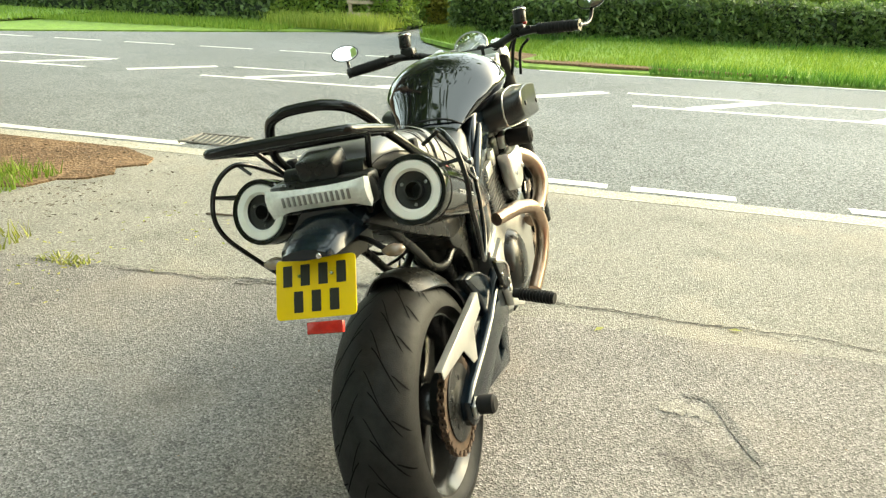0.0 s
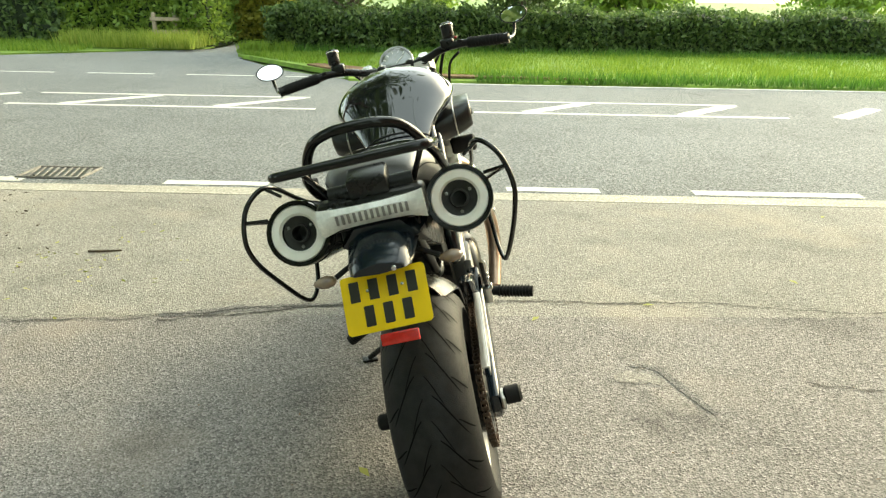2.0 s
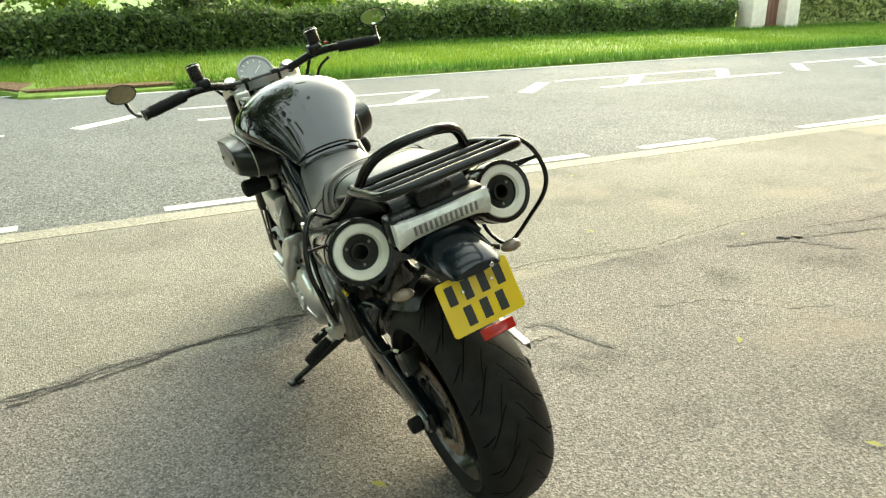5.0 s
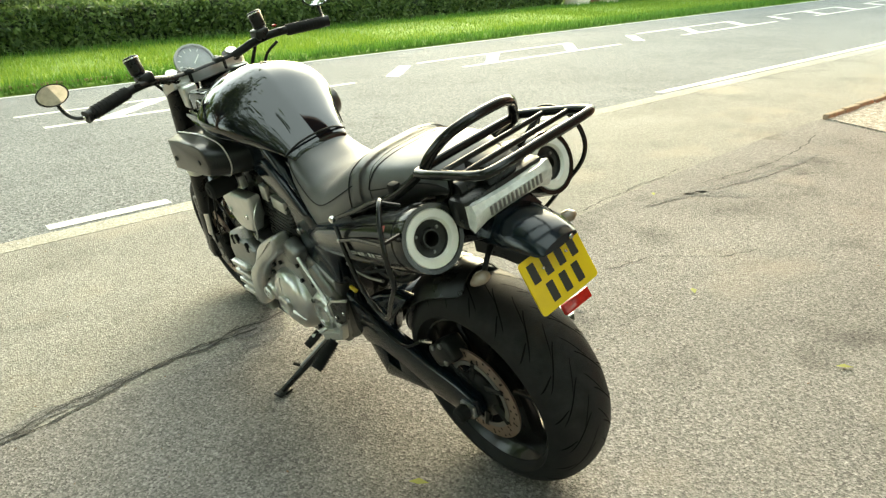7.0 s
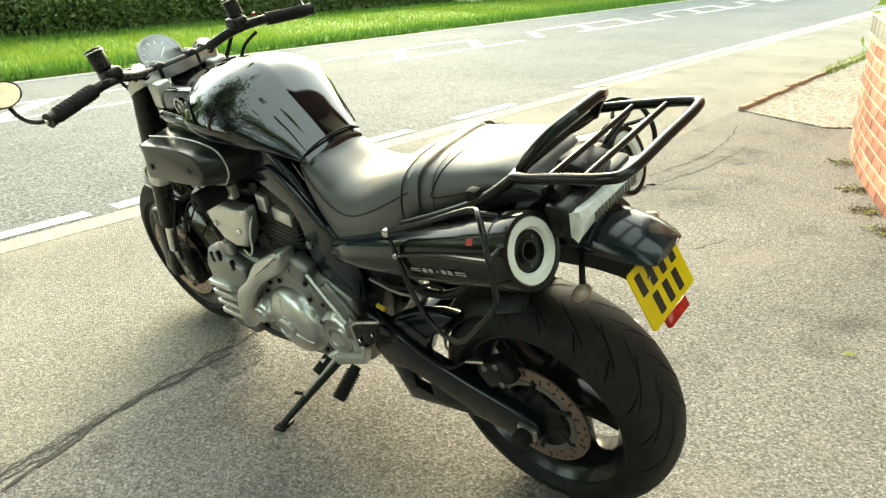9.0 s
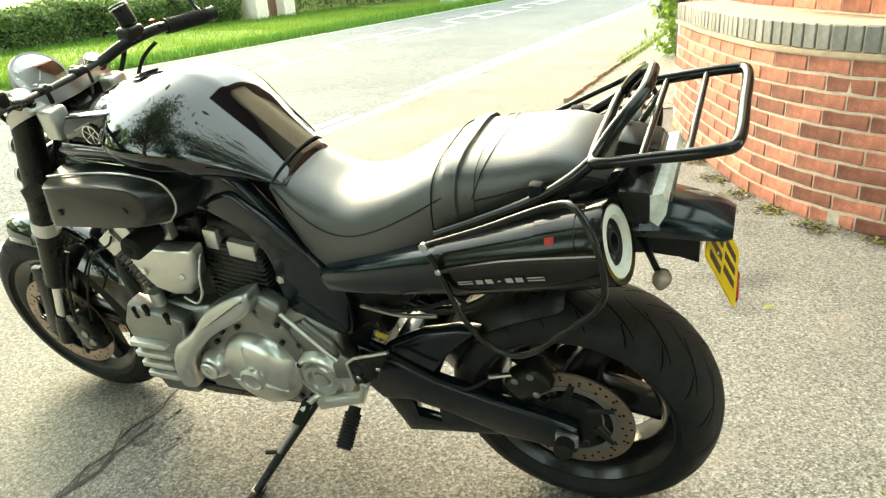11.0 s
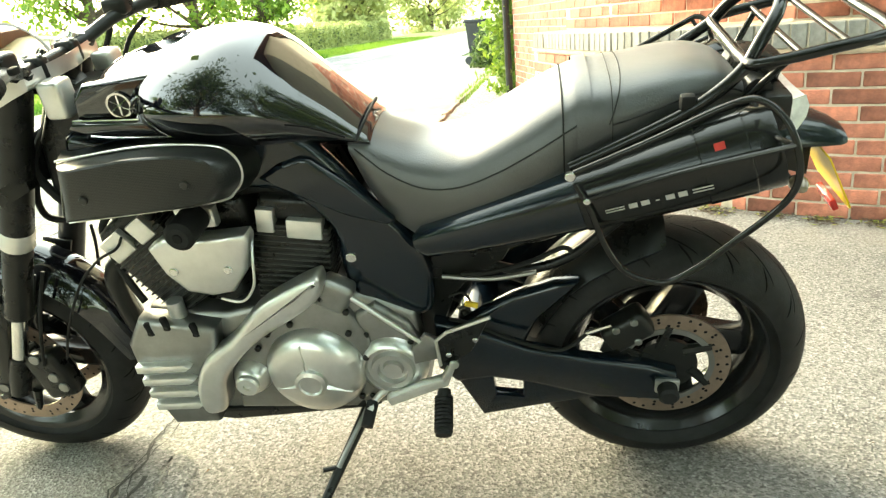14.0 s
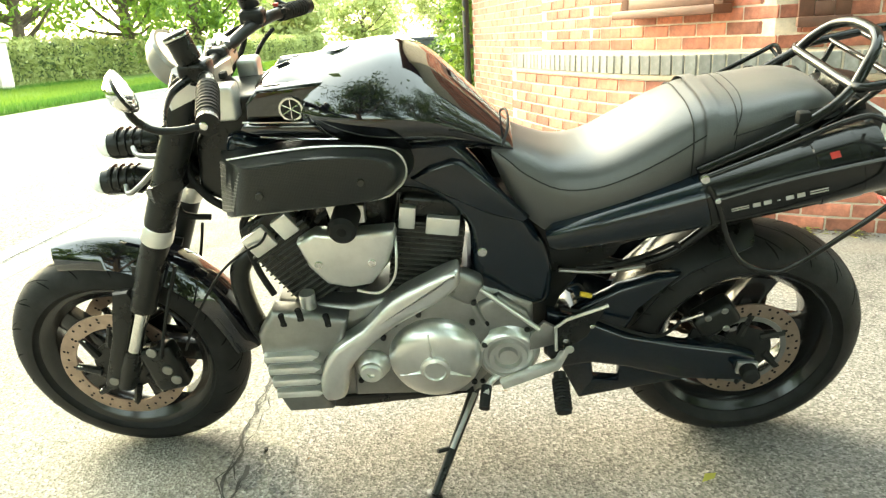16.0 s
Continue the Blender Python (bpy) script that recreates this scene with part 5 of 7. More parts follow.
SHAPE = [(0.90, 0.0), (0.98, 0.22), (1.0, 0.45), (0.95, 0.68), (0.80, 0.88), (0.45, 0.985), (0.0, 1.0)]
seat_secs = body(SEAT, SHAPE)
seat = part("seat", loft_bm(seat_secs), M_SEAT, bike, "black stitched vinyl dual seat", angle=70)


def seat_line(idx, i0, i1, grow=1.004):
    out = []
    for i in range(i0, i1 + 1):
        x, y, z = seat_secs[i][idx]
        out.append((x, y * grow, z + 0.0008))
    return out


nsec = len(seat_secs[0])
for idx in (12, nsec - 12):
    part("seam", tube_bm(seat_line(idx, 2, 31), 0.0016, 5, smooth=False), M_STITCH, seat)
for idx in (9, nsec - 9):
    part("seam", tube_bm(seat_line(idx, 34, 46), 0.0016, 5, smooth=False), M_STITCH, seat)
for i, w_ in ((27, 0.003), (34, 0.0015)):
    ring = [(p[0], p[1] * 1.006, p[2] + (0.002 if p[2] > 0.8 else 0)) for p in seat_secs[i][5:nsec - 4]]
    part("seam", tube_bm(ring, w_ * 0.5, 5, smooth=False), M_STITCH, seat)
strap = bmesh.new()
prev = None
for i in (29, 30, 31, 32):
    ring = [strap.verts.new((p[0], p[1] * 1.035, p[2] + 0.007 * max(0, (p[2] - 0.80) / 0.13))) for p in seat_secs[i][4:nsec - 3]]
    if prev:
        for a in range(len(ring) - 1):
            strap.faces.new((prev[a], prev[a + 1], ring[a + 1], ring[a]))
    prev = ring
part("strap", strap, M_SEAT, seat, "raised black grab strap", angle=70)
ring = [(seat_secs[32][j][0] - 0.035 * math.sin(math.pi * (j - 6) / (nsec - 12)) - 0.02, seat_secs[33][j][1] * 0.99, seat_secs[34][j][2] + 0.002) for j in range(9, nsec - 8)]
part("seam", tube_bm(ring, 0.0012, 5, smooth=False), M_STITCH, seat)

# ---- air scoops ----
def scoop(s):
    inner = [(1.160, 0.885), (0.96, 0.905), (0.82, 0.898), (0.775, 0.878), (0.762, 0.845), (0.785, 0.805), (0.85, 0.780), (1.178, 0.748)]
    outer = [(1.078, 0.900), (0.94, 0.915), (0.835, 0.912), (0.802, 0.897), (0.794, 0.868), (0.812, 0.840), (0.862, 0.818), (1.108, 0.800)]
    rings = []
    for t, y, k in ((0.0, 0.105, 1.0), (0.35, 0.165, 1.0), (0.68, 0.206, 1.0), (0.88, 0.226, 0.995), (0.97, 0.234, 0.97), (1.0, 0.237, 0.91)):
        ax = [(a[0] + (b[0] - a[0]) * t, a[1] + (b[1] - a[1]) * t) for a, b in zip(inner, outer)]
        cx, cz = sum(p[0] for p in ax) / 8, sum(p[1] for p in ax) / 8
        ax = [(cx + (x - cx) * k, cz + (z - cz) * k) for x, z in ax]
        rings.append([(p.x, y * s, p.z) for p in spline([(x, 0, z) for x, z in ax], 4)])
    sc = part("air_scoop", loft_bm(rings), M_CARBON, bike, "carbon-weave air scoop with a bright bead", angle=38)
    loop = [(a[0] + (b[0] - a[0]) * 0.45, 0.180 * s, a[1] + (b[1] - a[1]) * 0.45 + (0.004 if i < 4 else -0.002)) for i, (a, b) in enumerate(zip(inner, outer))]
    part("bead", tube_bm(loop, 0.0024, 8, 5), M_ALUB, sc, "bright aluminium bead")
    # the mesh over the mouth
    bm = bmesh.new()
    a, b, c, d = Vector((1.155, 0.125 * s, 0.872)), Vector((1.084, 0.226 * s, 0.89)), Vector((1.113, 0.226 * s, 0.806)), Vector((1.174, 0.125 * s, 0.757))
    nrm = (b - a).cross(d - a).normalized()
    if nrm.x < 0:
        nrm = -nrm
    for i in range(12):
        t = (i + 0.5) / 12
        tube_bm([a.lerp(b, t) + nrm * 0.003, d.lerp(c, t) + nrm * 0.003], 0.0012, 4, smooth=False, bm=bm)
    for i in range(12):
        t = (i + 0.5) / 12
        tube_bm([a.lerp(d, t) + nrm * 0.003, b.lerp(c, t) + nrm * 0.003], 0.0012, 4, smooth=False, bm=bm)
    part("grille", bm, M_ALUD, sc, "fine metal mesh", smooth=False)
    for x, z in ((0.858, 0.862), (1.055, 0.842)):
        bolt(x, 0.235 * s, z, 0.008, sc, M_DARK2, s)


scoop(1)
scoop(-1)

# ---- engine ----
CASE = [(1.14, 0.44), (1.10, 0.52), (0.93, 0.50), (0.70, 0.56), (0.60, 0.53), (0.52, 0.49), (0.515, 0.28), (0.64, 0.235), (0.98, 0.205), (1.10, 0.215), (1.145, 0.33)]
eng = part("engine", prism_bm(CASE, -0.125, 0.125, 0.015, 3), M_ALUD, bike, "silver aluminium V-twin engine")
part("sump", prism_bm([(1.10, 0.215), (0.98, 0.20), (0.66, 0.235), (0.66, 0.255), (0.98, 0.235), (1.10, 0.24)], -0.13, 0.135, 0.006), M_BLACK, eng)
ENG_A = [(1.150, 0.455), (1.108, 0.520), (1.06, 0.515), (0.94, 0.490), (0.955, 0.43), (1.00, 0.38), (1.03, 0.28), (1.005, 0.222), (1.115, 0.217), (1.143, 0.30), (1.150, 0.38)]
oil = part("oil_tank", prism_bm(ENG_A, 0.11, 0.168, 0.014, 3), M_ALUD, eng, "ribbed silver oil tank cover")
for k in range(4):
    z = 0.408 - 0.036 * k
    part("rib", prism_bm([(1.142 - 0.004 * k, z), (1.03, z + 0.004), (1.015, z - 0.005), (1.03, z - 0.016), (1.142 - 0.004 * k, z - 0.019)], 0.15, 0.187, 0.005), M_ALUB, oil)
for x, z in ((1.085, 0.497), (1.045, 0.510), (0.985, 0.492)):
    part("socket", box_bm((x, 0.165, z), (0.014, 0.012, 0.035), 0.004, 2, pose(0, 0, 0, 0, 10, 0)), M_DARK, oil)
    bolt(x, 0.166, z - 0.01, 0.006, oil, M_BLACK)
part("oil_pipe", tube_bm([(1.03, 0.13, 0.50), (1.03, 0.13, 0.545)], 0.018, 14, smooth=False), M_ALU, oil)
ARM = [(1.010, 0.364), (0.976, 0.421), (0.905, 0.474), (0.835, 0.548), (0.77, 0.589), (0.70, 0.623), (0.683, 0.618), (0.690, 0.580), (0.737, 0.540), (0.829, 0.483), (0.898, 0.423), (0.945, 0.36), (0.958, 0.299), (0.975, 0.275), (1.012, 0.272), (1.022, 0.31)]
part("side_cover", prism_bm(smooth_outline(ARM, 3), 0.13, 0.192, 0.014, 4), M_ALU, eng, "curved silver side cover", angle=55)
part("crank_case_cover", prism_bm([(0.94, 0.44), (0.83, 0.51), (0.70, 0.575), (0.66, 0.52), (0.62, 0.44), (0.63, 0.30), (0.68, 0.25), (0.95, 0.25)], 0.11, 0.150, 0.012, 3), M_ALUD, eng)
cl = part("clutch_cover", lathe_bm([(0.0, 0.048), (0.03, 0.047), (0.075, 0.040), (0.098, 0.028), (0.108, 0.010), (0.110, 0.0), (0.0, 0.0)], across(0.748, 0.148, 0.368), 56), M_ALU, eng, "round silver clutch cover with a star boss")
part("boss", lathe_bm([(0.018, 0.0), (0.034, 0.0), (0.034, 0.012), (0.026, 0.016), (0.023, 0.012), (0.0, 0.010)], across(0.748, 0.192, 0.368), 32), M_ALU, cl)
for a in (radians(82), radians(205), radians(-18)):
    d = Vector((math.cos(a), 0, math.sin(a)))
    c = Vector((0.748, 0.190, 0.368))
    part("star_arm", loft_bm([[c + d * 0.028 + Vector((0, 0.012, 0)), c + d * 0.028 + d.cross(Vector((0, 1, 0))) * 0.017 - Vector((0, 0.004, 0)), c + d * 0.028 - d.cross(Vector((0, 1, 0))) * 0.017 - Vector((0, 0.004, 0))], [c + d * 0.088 + Vector((0, -0.004, 0)), c + d * 0.088 + d.cross(Vector((0, 1, 0))) * 0.006 - Vector((0, 0.016, 0)), c + d * 0.088 - d.cross(Vector((0, 1, 0))) * 0.006 - Vector((0, 0.016, 0))]]), M_ALU, cl)
part("small_cover", lathe_bm([(0.0, 0.034), (0.018, 0.034), (0.028, 0.030), (0.036, 0.02), (0.044, 0.0), (0.0, 0.0)], across(0.898, 0.148, 0.350), 32), M_ALU, eng)
part("oil_cap", lathe_bm([(0.0, 0.006), (0.008, 0.006), (0.009, 0.012), (0.022, 0.012), (0.026, 0.008), (0.026, 0.0), (0, 0)], across(0.898, 0.180, 0.352), 28), M_ALUB, eng)
for x, z in ((0.865, 0.43), (0.835, 0.468), (0.78, 0.492), (0.66, 0.465), (0.633, 0.40), (0.66, 0.29), (0.93, 0.305), (0.94, 0.38), (0.70, 0.555), (0.655, 0.52)):
    bolt(x, 0.150, z, 0.007, eng, M_BLACK, 1, 0.01)
gear = part("gear_cover", prism_bm([(0.645, 0.50), (0.60, 0.525), (0.535, 0.475), (0.515, 0.42), (0.52, 0.30), (0.535, 0.268), (0.665, 0.245), (0.66, 0.34)], 0.10, 0.140, 0.012, 3), M_ALUD, eng, "grey sprocket cover")
part("gear_hub", lathe_bm([(0.0, 0.024), (0.020, 0.024), (0.023, 0.014), (0.030, 0.014), (0.033, 0.026), (0.044, 0.026), (0.048, 0.014), (0.056, 0.014), (0.060, 0.022), (0.068, 0.018), (0.076, 0.0), (0, 0)], across(0.580, 0.138, 0.366), 40), M_ALU, gear)
for x, z in ((0.628, 0.45), (0.535, 0.43), (0.54, 0.30), (0.64, 0.28)):
    bolt(x, 0.140, z, 0.007, gear, M_BLACK)
part("gear_rod", tube_bm([(0.640, 0.150, 0.552), (0.575, 0.158, 0.50), (0.510, 0.165, 0.447)], 0.0055, 10, 2), M_ALUB, eng, "bright gear linkage rod")
part("selector_housing", box_bm((0.675, 0.135, 0.555), (0.07, 0.05, 0.07), 0.014, 3, pose(0, 0, 0, 0, -30, 0)), M_ALUD, eng)


def cylinder(foot, top, side_w, label):
    """A finned cylinder from foot to top, with its head."""
    f, t = Vector((foot[0], 0, foot[1])), Vector((top[0], 0, top[1]))
    d = (t - f).normalized()
    tilt = math.degrees(math.atan2(d.x, d.z))
    L = (t - f).length
    rot = pose(0, 0, 0, 0, tilt, 0)
    cyl = part("cylinder", tube_bm([f, t], 0.072, 20, smooth=False), M_BLACK, eng, label)
    part("barrel", box_bm(f.lerp(t, 0.53), (0.1555, 0.228, L * 0.56), 0.01, 2, rot), M_BLACK, cyl)
    n = 13
    for k in range(n):
        c = f.lerp(t, 0.28 + 0.5 * k / (n - 1))
        part("fin", box_bm(c, (0.158, 0.235, 0.0042), 0.0018, 1, rot), M_FIN, cyl)
    part("head", box_bm(f.lerp(t, 0.9), (0.135, 0.21, L * 0.16), 0.014, 3, rot), M_BLACK, cyl)
    return cyl, rot, f, t


M_FIN = material("dark_cooling_fin", (0.03, 0.03, 0.028), 0.45, metal=0.2, vary=0.3, scale=30)
cf, rot_f, ff, tf = cylinder((0.93, 0.46), (1.115, 0.735), 0.12, "black finned front cylinder")
cr, rot_r, fr, tr_ = cylinder((0.78, 0.44), (0.735, 0.765), 0.12, "black finned rear cylinder")
for s in (1, -1):
    for c, size, par, rot in (((1.117, 0.672), (0.062, 0.03, 0.055), cf, rot_f), ((1.055, 0.708), (0.045, 0.03, 0.05), cf, rot_f), ((0.790, 0.718), (0.036, 0.03, 0.052), cr, rot_r), ((0.715, 0.694), (0.072, 0.03, 0.042), cr, rot_r)):
        part("rocker_cover", box_bm((c[0], 0.105 * s, c[1]), size, 0.004, 2, rot), M_ALUB, par, "bright aluminium block")
    HC = [(1.025, 0.690), (0.985, 0.715), (0.926, 0.708), (0.815, 0.716), (0.812, 0.700), (0.830, 0.636), (0.873, 0.582), (0.921, 0.574), (0.972, 0.586), (1.006, 0.630)]
    hc = prism_bm(HC, 0.12, 0.165, 0.012, 3)
    hcp = part("intake_cover", hc if s > 0 else flip(hc), M_ALU, eng, "faceted silver intake cover")
    for x, z in ((0.982, 0.640), (0.868, 0.640)):
        bolt(x, 0.164 * s, z, 0.009, hcp, M_CHROME, s)
    fl = prism_bm([(0.955, 0.765), (0.93, 0.775), (0.875, 0.765), (0.875, 0.725), (0.945, 0.72)], 0.12, 0.145, 0.004)
    flp = part("slider_flange", fl if s > 0 else flip(fl), M_ALUB, eng)
    sl = disc_bm(0.910, 0.143, 0.232, 0.752, 0.029, 28, 0.008)
    part("crash_slider", sl if s > 0 else flip(sl), M_RUBBER, eng, "black crash bobbin")
    bolt(0.910, 0.226 * s, 0.752, 0.010, flp, M_DARK, s, 0.008)
part("vacuum_pipe", tube_bm([(0.818, 0.13, 0.70), (0.815, 0.165, 0.65), (0.825, 0.17, 0.60), (0.86, 0.165, 0.562), (0.91, 0.15, 0.56)], 0.003, 8), M_ALUB, eng)
part("brake_hose", tube_bm([(1.095, 0.125, 0.70), (1.112, 0.13, 0.677), (1.161, 0.134, 0.652), (1.223, 0.134, 0.595), (1.300, 0.13, 0.480), (1.345, 0.125, 0.39)], 0.003, 8), M_RUBBER, bike, "thin black brake hose")
part("plug_lead", tube_bm([(0.985, 0.10, 0.71), (0.975, 0.14, 0.735), (0.95, 0.12, 0.75)], 0.006, 8), M_RUBBER, eng)
part("intake_block", box_bm((0.90, 0, 0.68), (0.14, 0.2, 0.17), 0.02, 3), M_BLACK, eng)
part("down_pipe", tube_bm([(1.145, 0.03, 0.62), (1.20, 0.05, 0.56), (1.19, 0.05, 0.42), (1.14, 0.03, 0.30), (1.02, 0.0, 0.22)], 0.024, 14), M_BLACK, eng, "black front downpipe")
part("hose", tube_bm([(1.12, 0.08, 0.74), (1.155, 0.09, 0.70), (1.14, 0.1, 0.60), (1.11, 0.11, 0.53)], 0.008, 8), M_RUBBER, eng)
# right side: crank cover, brown pipes, brake pedal side
part("crank_cover", flip(lathe_bm([(0.0, 0.04), (0.07, 0.036), (0.10, 0.02), (0.11, 0.0), (0.0, 0.0)], across(0.76, 0.125, 0.37), 44)), M_BLACK, eng, "round black right-hand crank cover")
part("right_cover", flip(prism_bm([(0.62, 0.50), (0.52, 0.47), (0.51, 0.30), (0.62, 0.26)], 0.11, 0.14, 0.01)), M_ALU, eng)
part("exhaust_header", tube_bm([(0.56, -0.15, 0.575), (0.62, -0.172, 0.573), (0.70, -0.195, 0.565), (0.80, -0.215, 0.53), (0.845, -0.222, 0.45), (0.81, -0.212, 0.36), (0.72, -0.19, 0.28)], [0.02, 0.021, 0.022, 0.024, 0.024, 0.023, 0.021], 16), M_STEEL, eng, "heat-browned exhaust header")
part("exhaust_header", tube_bm([(1.06, -0.12, 0.67), (1.13, -0.16, 0.63), (1.16, -0.185, 0.56), (1.12, -0.18, 0.48), (1.03, -0.15, 0.42)], 0.028, 16), M_STEEL, eng, "heat-browned exhaust header")
bolt(0.82, -0.24, 0.52, 0.01, eng, M_CHROME, -1)

# ---- foot controls and side stand ----
for s in (1, -1):
    fp = prism_bm([(0.362, 0.515), (0.452, 0.480), (0.475, 0.460), (0.472, 0.395), (0.455, 0.392), (0.405, 0.430)], 0.165, 0.178, 0.003)
    pl = part("footrest_plate", fp if s > 0 else flip(fp), M_BLACK, bike, "black footrest plate with bright edge")
    part("edge", tube_bm([(0.362, 0.178 * s, 0.515), (0.452, 0.178 * s, 0.480), (0.475, 0.178 * s, 0.460), (0.472, 0.178 * s, 0.395)], 0.004, 8, smooth=False), M_ALUB, pl)
    for x, z in ((0.395, 0.462), (0.452, 0.425)):
        bolt(x, 0.178 * s, z, 0.006, pl, M_CHROME, s)
    hg = prism_bm([(0.60, 0.303), (0.592, 0.282), (0.50, 0.322), (0.462, 0.338), (0.438, 0.398), (0.450, 0.405), (0.474, 0.358), (0.52, 0.342)], 0.158, 0.182, 0.006, 2)
    hang = part("footrest_hanger", hg if s > 0 else flip(hg), M_ALUB, pl, "polished aluminium hanger")
    bolt(0.443, 0.182 * s, 0.402, 0.010, hang, M_ALUB, s)
    foot_a, foot_b = (Vector((0.467, 0.205, 0.352)), Vector((0.465, 0.288, 0.308))) if s > 0 else (Vector((0.468, -0.185, 0.375)), Vector((0.440, -0.305, 0.358)))
    pg = part("footpeg", tube_bm([foot_a, foot_b], [0.014, 0.0165], 14, smooth=False), M_RUBBER, pl, "black ribbed rubber footpeg")
    for k in range(10):
        c = foot_a.lerp(foot_b, 0.18 + 0.08 * k)
        d = (foot_b - foot_a).normalized()
        part("rib", tube_bm([c - d * 0.002, c + d * 0.002], 0.0195, 12, smooth=False), M_RUBBER, pg)
part("gear_arm", prism_bm([(0.53, 0.43), (0.50, 0.465), (0.475, 0.45), (0.45, 0.43), (0.47, 0.40), (0.53, 0.385)], 0.15, 0.165, 0.006), M_ALUD, bike)
part("gear_pedal", tube_bm([(0.600, 0.150, 0.305), (0.622, 0.165, 0.296), (0.635, 0.20, 0.288)], [0.009, 0.008, 0.008], 10), M_ALUB, bike)
part("pedal_rubber", tube_bm([(0.632, 0.175, 0.292), (0.640, 0.225, 0.268)], 0.013, 12, smooth=False), M_RUBBER, bike)
INV = BIKE.inverted()
foot = INV @ Vector((-0.112, 2.264, 0.012))
st = part("side_stand", tube_bm([(0.655, 0.10, 0.255), (0.665, 0.125, 0.225), Vector((0.665, 0.125, 0.225)).lerp(foot, 0.55), foot], [0.017, 0.014, 0.012, 0.010], 12, 3), M_BLACK, bike, "black side stand, folded down")
part("stand_bracket", box_bm((0.665, 0.10, 0.252), (0.075, 0.05, 0.04), 0.008, 2), M_BLACK, st)
bolt(0.665, 0.125, 0.25, 0.013, st, M_ALUD)
mid_ = Vector((0.665, 0.125, 0.225)).lerp(foot, 0.55)
part("spur", tube_bm([mid_, mid_ + Vector((0.035, 0.02, 0.01))], 0.006, 8), M_BLACK, st)
gpt = INV @ Vector((-0.112, 2.264, 0.006))
part("stand_foot", box_bm(gpt, (0.055, 0.035, 0.010), 0.004, 2, INV.to_3x3().to_4x4()), M_BLACK, st)
part("spring", tube_bm([(0.66, 0.14, 0.24), mid_ + Vector((0, 0.012, 0.01))], 0.006, 8), M_ALUD, st)

# ---- silencers ----
def can(s):
    front_, back_ = Vector((0.492, 0.135 * s, 0.664)), Vector((-0.118, 0.175 * s, 0.848))
    d = (back_ - front_).normalized()
    side = Vector((0, 1, 0)) - d * d.y
    side.normalize()
    upv = side.cross(d) if side.cross(d).z > 0 else d.cross(side)

    def ring(t, hy, hz, p=0.85, n=28):
        c = front_.lerp(back_, t)
        out = []
        for k in range(n):
            a = math.tau * k / n
            cc, ss = math.cos(a), math.sin(a)
            out.append(c + side * (hy * math.copysign(abs(cc) ** p, cc)) + upv * (hz * math.copysign(abs(ss) ** p, ss)))
        return out
    spear = part("silencer", loft_bm([ring(0.0, 0.018, 0.020, 0.75), ring(0.03, 0.028, 0.030, 0.75), ring(0.18, 0.041, 0.040, 0.75), ring(0.34, 0.050, 0.048, 0.75), ring(0.505, 0.055, 0.053, 0.75)]), M_SATIN, bike, "black silencer with a tapering satin cover", angle=50)
    body_ = part("can", loft_bm([ring(0.50, 0.052, 0.050, 0.75), ring(0.505, 0.058, 0.056, 0.76), ring(0.60, 0.0605, 0.059, 0.79), ring(0.72, 0.0640, 0.063, 0.84), ring(0.84, 0.0675, 0.067, 0.91), ring(0.95, 0.0705, 0.0705, 1), ring(0.995, 0.0715, 0.0715, 1), ring(1.005, 0.0700, 0.0700, 1), ring(1.004, 0.061, 0.061, 1), ring(0.995, 0.060, 0.060, 1)], closed_ends=False), M_BLACK2, spear, "long black can", angle=50)
    part("band", loft_bm([ring(0.82, 0.0670, 0.0665, 0.90), ring(0.823, 0.0688, 0.0683, 0.90), ring(0.935, 0.0718, 0.0718, 0.99), ring(0.938, 0.070, 0.070, 0.99)], closed_ends=False), M_BLACK2, spear)
    m = Matrix.Translation(back_) @ (-d).to_track_quat("-Z", "Y").to_matrix().to_4x4()
    part("white_ring", lathe_bm([(0.038, -0.006), (0.043, 0.001), (0.058, 0.002), (0.061, -0.002), (0.061, -0.01)], m, 48), M_WHITE, spear, "white ring round the outlet")
    part("end_cup", lathe_bm([(0.040, -0.004), (0.037, -0.014), (0.021, -0.018), (0.019, -0.016), (0.019, -0.004), (0.016, -0.004), (0.016, -0.05), (0.0, -0.05)], m, 40), M_DARK2, spear, "dark hollow outlet")
    for k in range(3):
        a = math.tau * k / 3 + 0.5
        part("rivet", lathe_bm([(0.0, 0.002), (0.003, 0.001), (0.004, -0.002)], m @ Matrix.Translation((0.029 * math.cos(a), 0.029 * math.sin(a), -0.014)), 8), M_ALUD, spear)
    # maker's badge: plain bars
    def out_at(t, ang_):
        hy = np.interp(t, [0.5, 0.6, 0.72, 0.84, 0.95, 1.0], [0.058, 0.0612, 0.0652, 0.0700, 0.0712, 0.0716])
        c = front_.lerp(back_, t)
        o = side * math.copysign(math.cos(ang_), s) + upv * math.sin(ang_)
        return c + o * (hy * 1.004), o
    lab = bmesh.new()

    def bar(t0, t1, a0, a1):
        pts = []
        n = 4
        top = [out_at(t0 + (t1 - t0) * i / n, a1) for i in range(n + 1)]
        low = [out_at(t0 + (t1 - t0) * i / n, a0) for i in range(n + 1)]
        v = [[lab.verts.new(p + o * 0.0012) for p, o in row] for row in (low, top)]
        for i in range(n):
            lab.faces.new((v[0][i], v[0][i + 1], v[1][i + 1], v[1][i]))
    for t0, t1 in ((0.565, 0.615), (0.785, 0.835)):
        bar(t0, t1, -0.17, -0.13)
        bar(t0, t1, -0.09, -0.05)
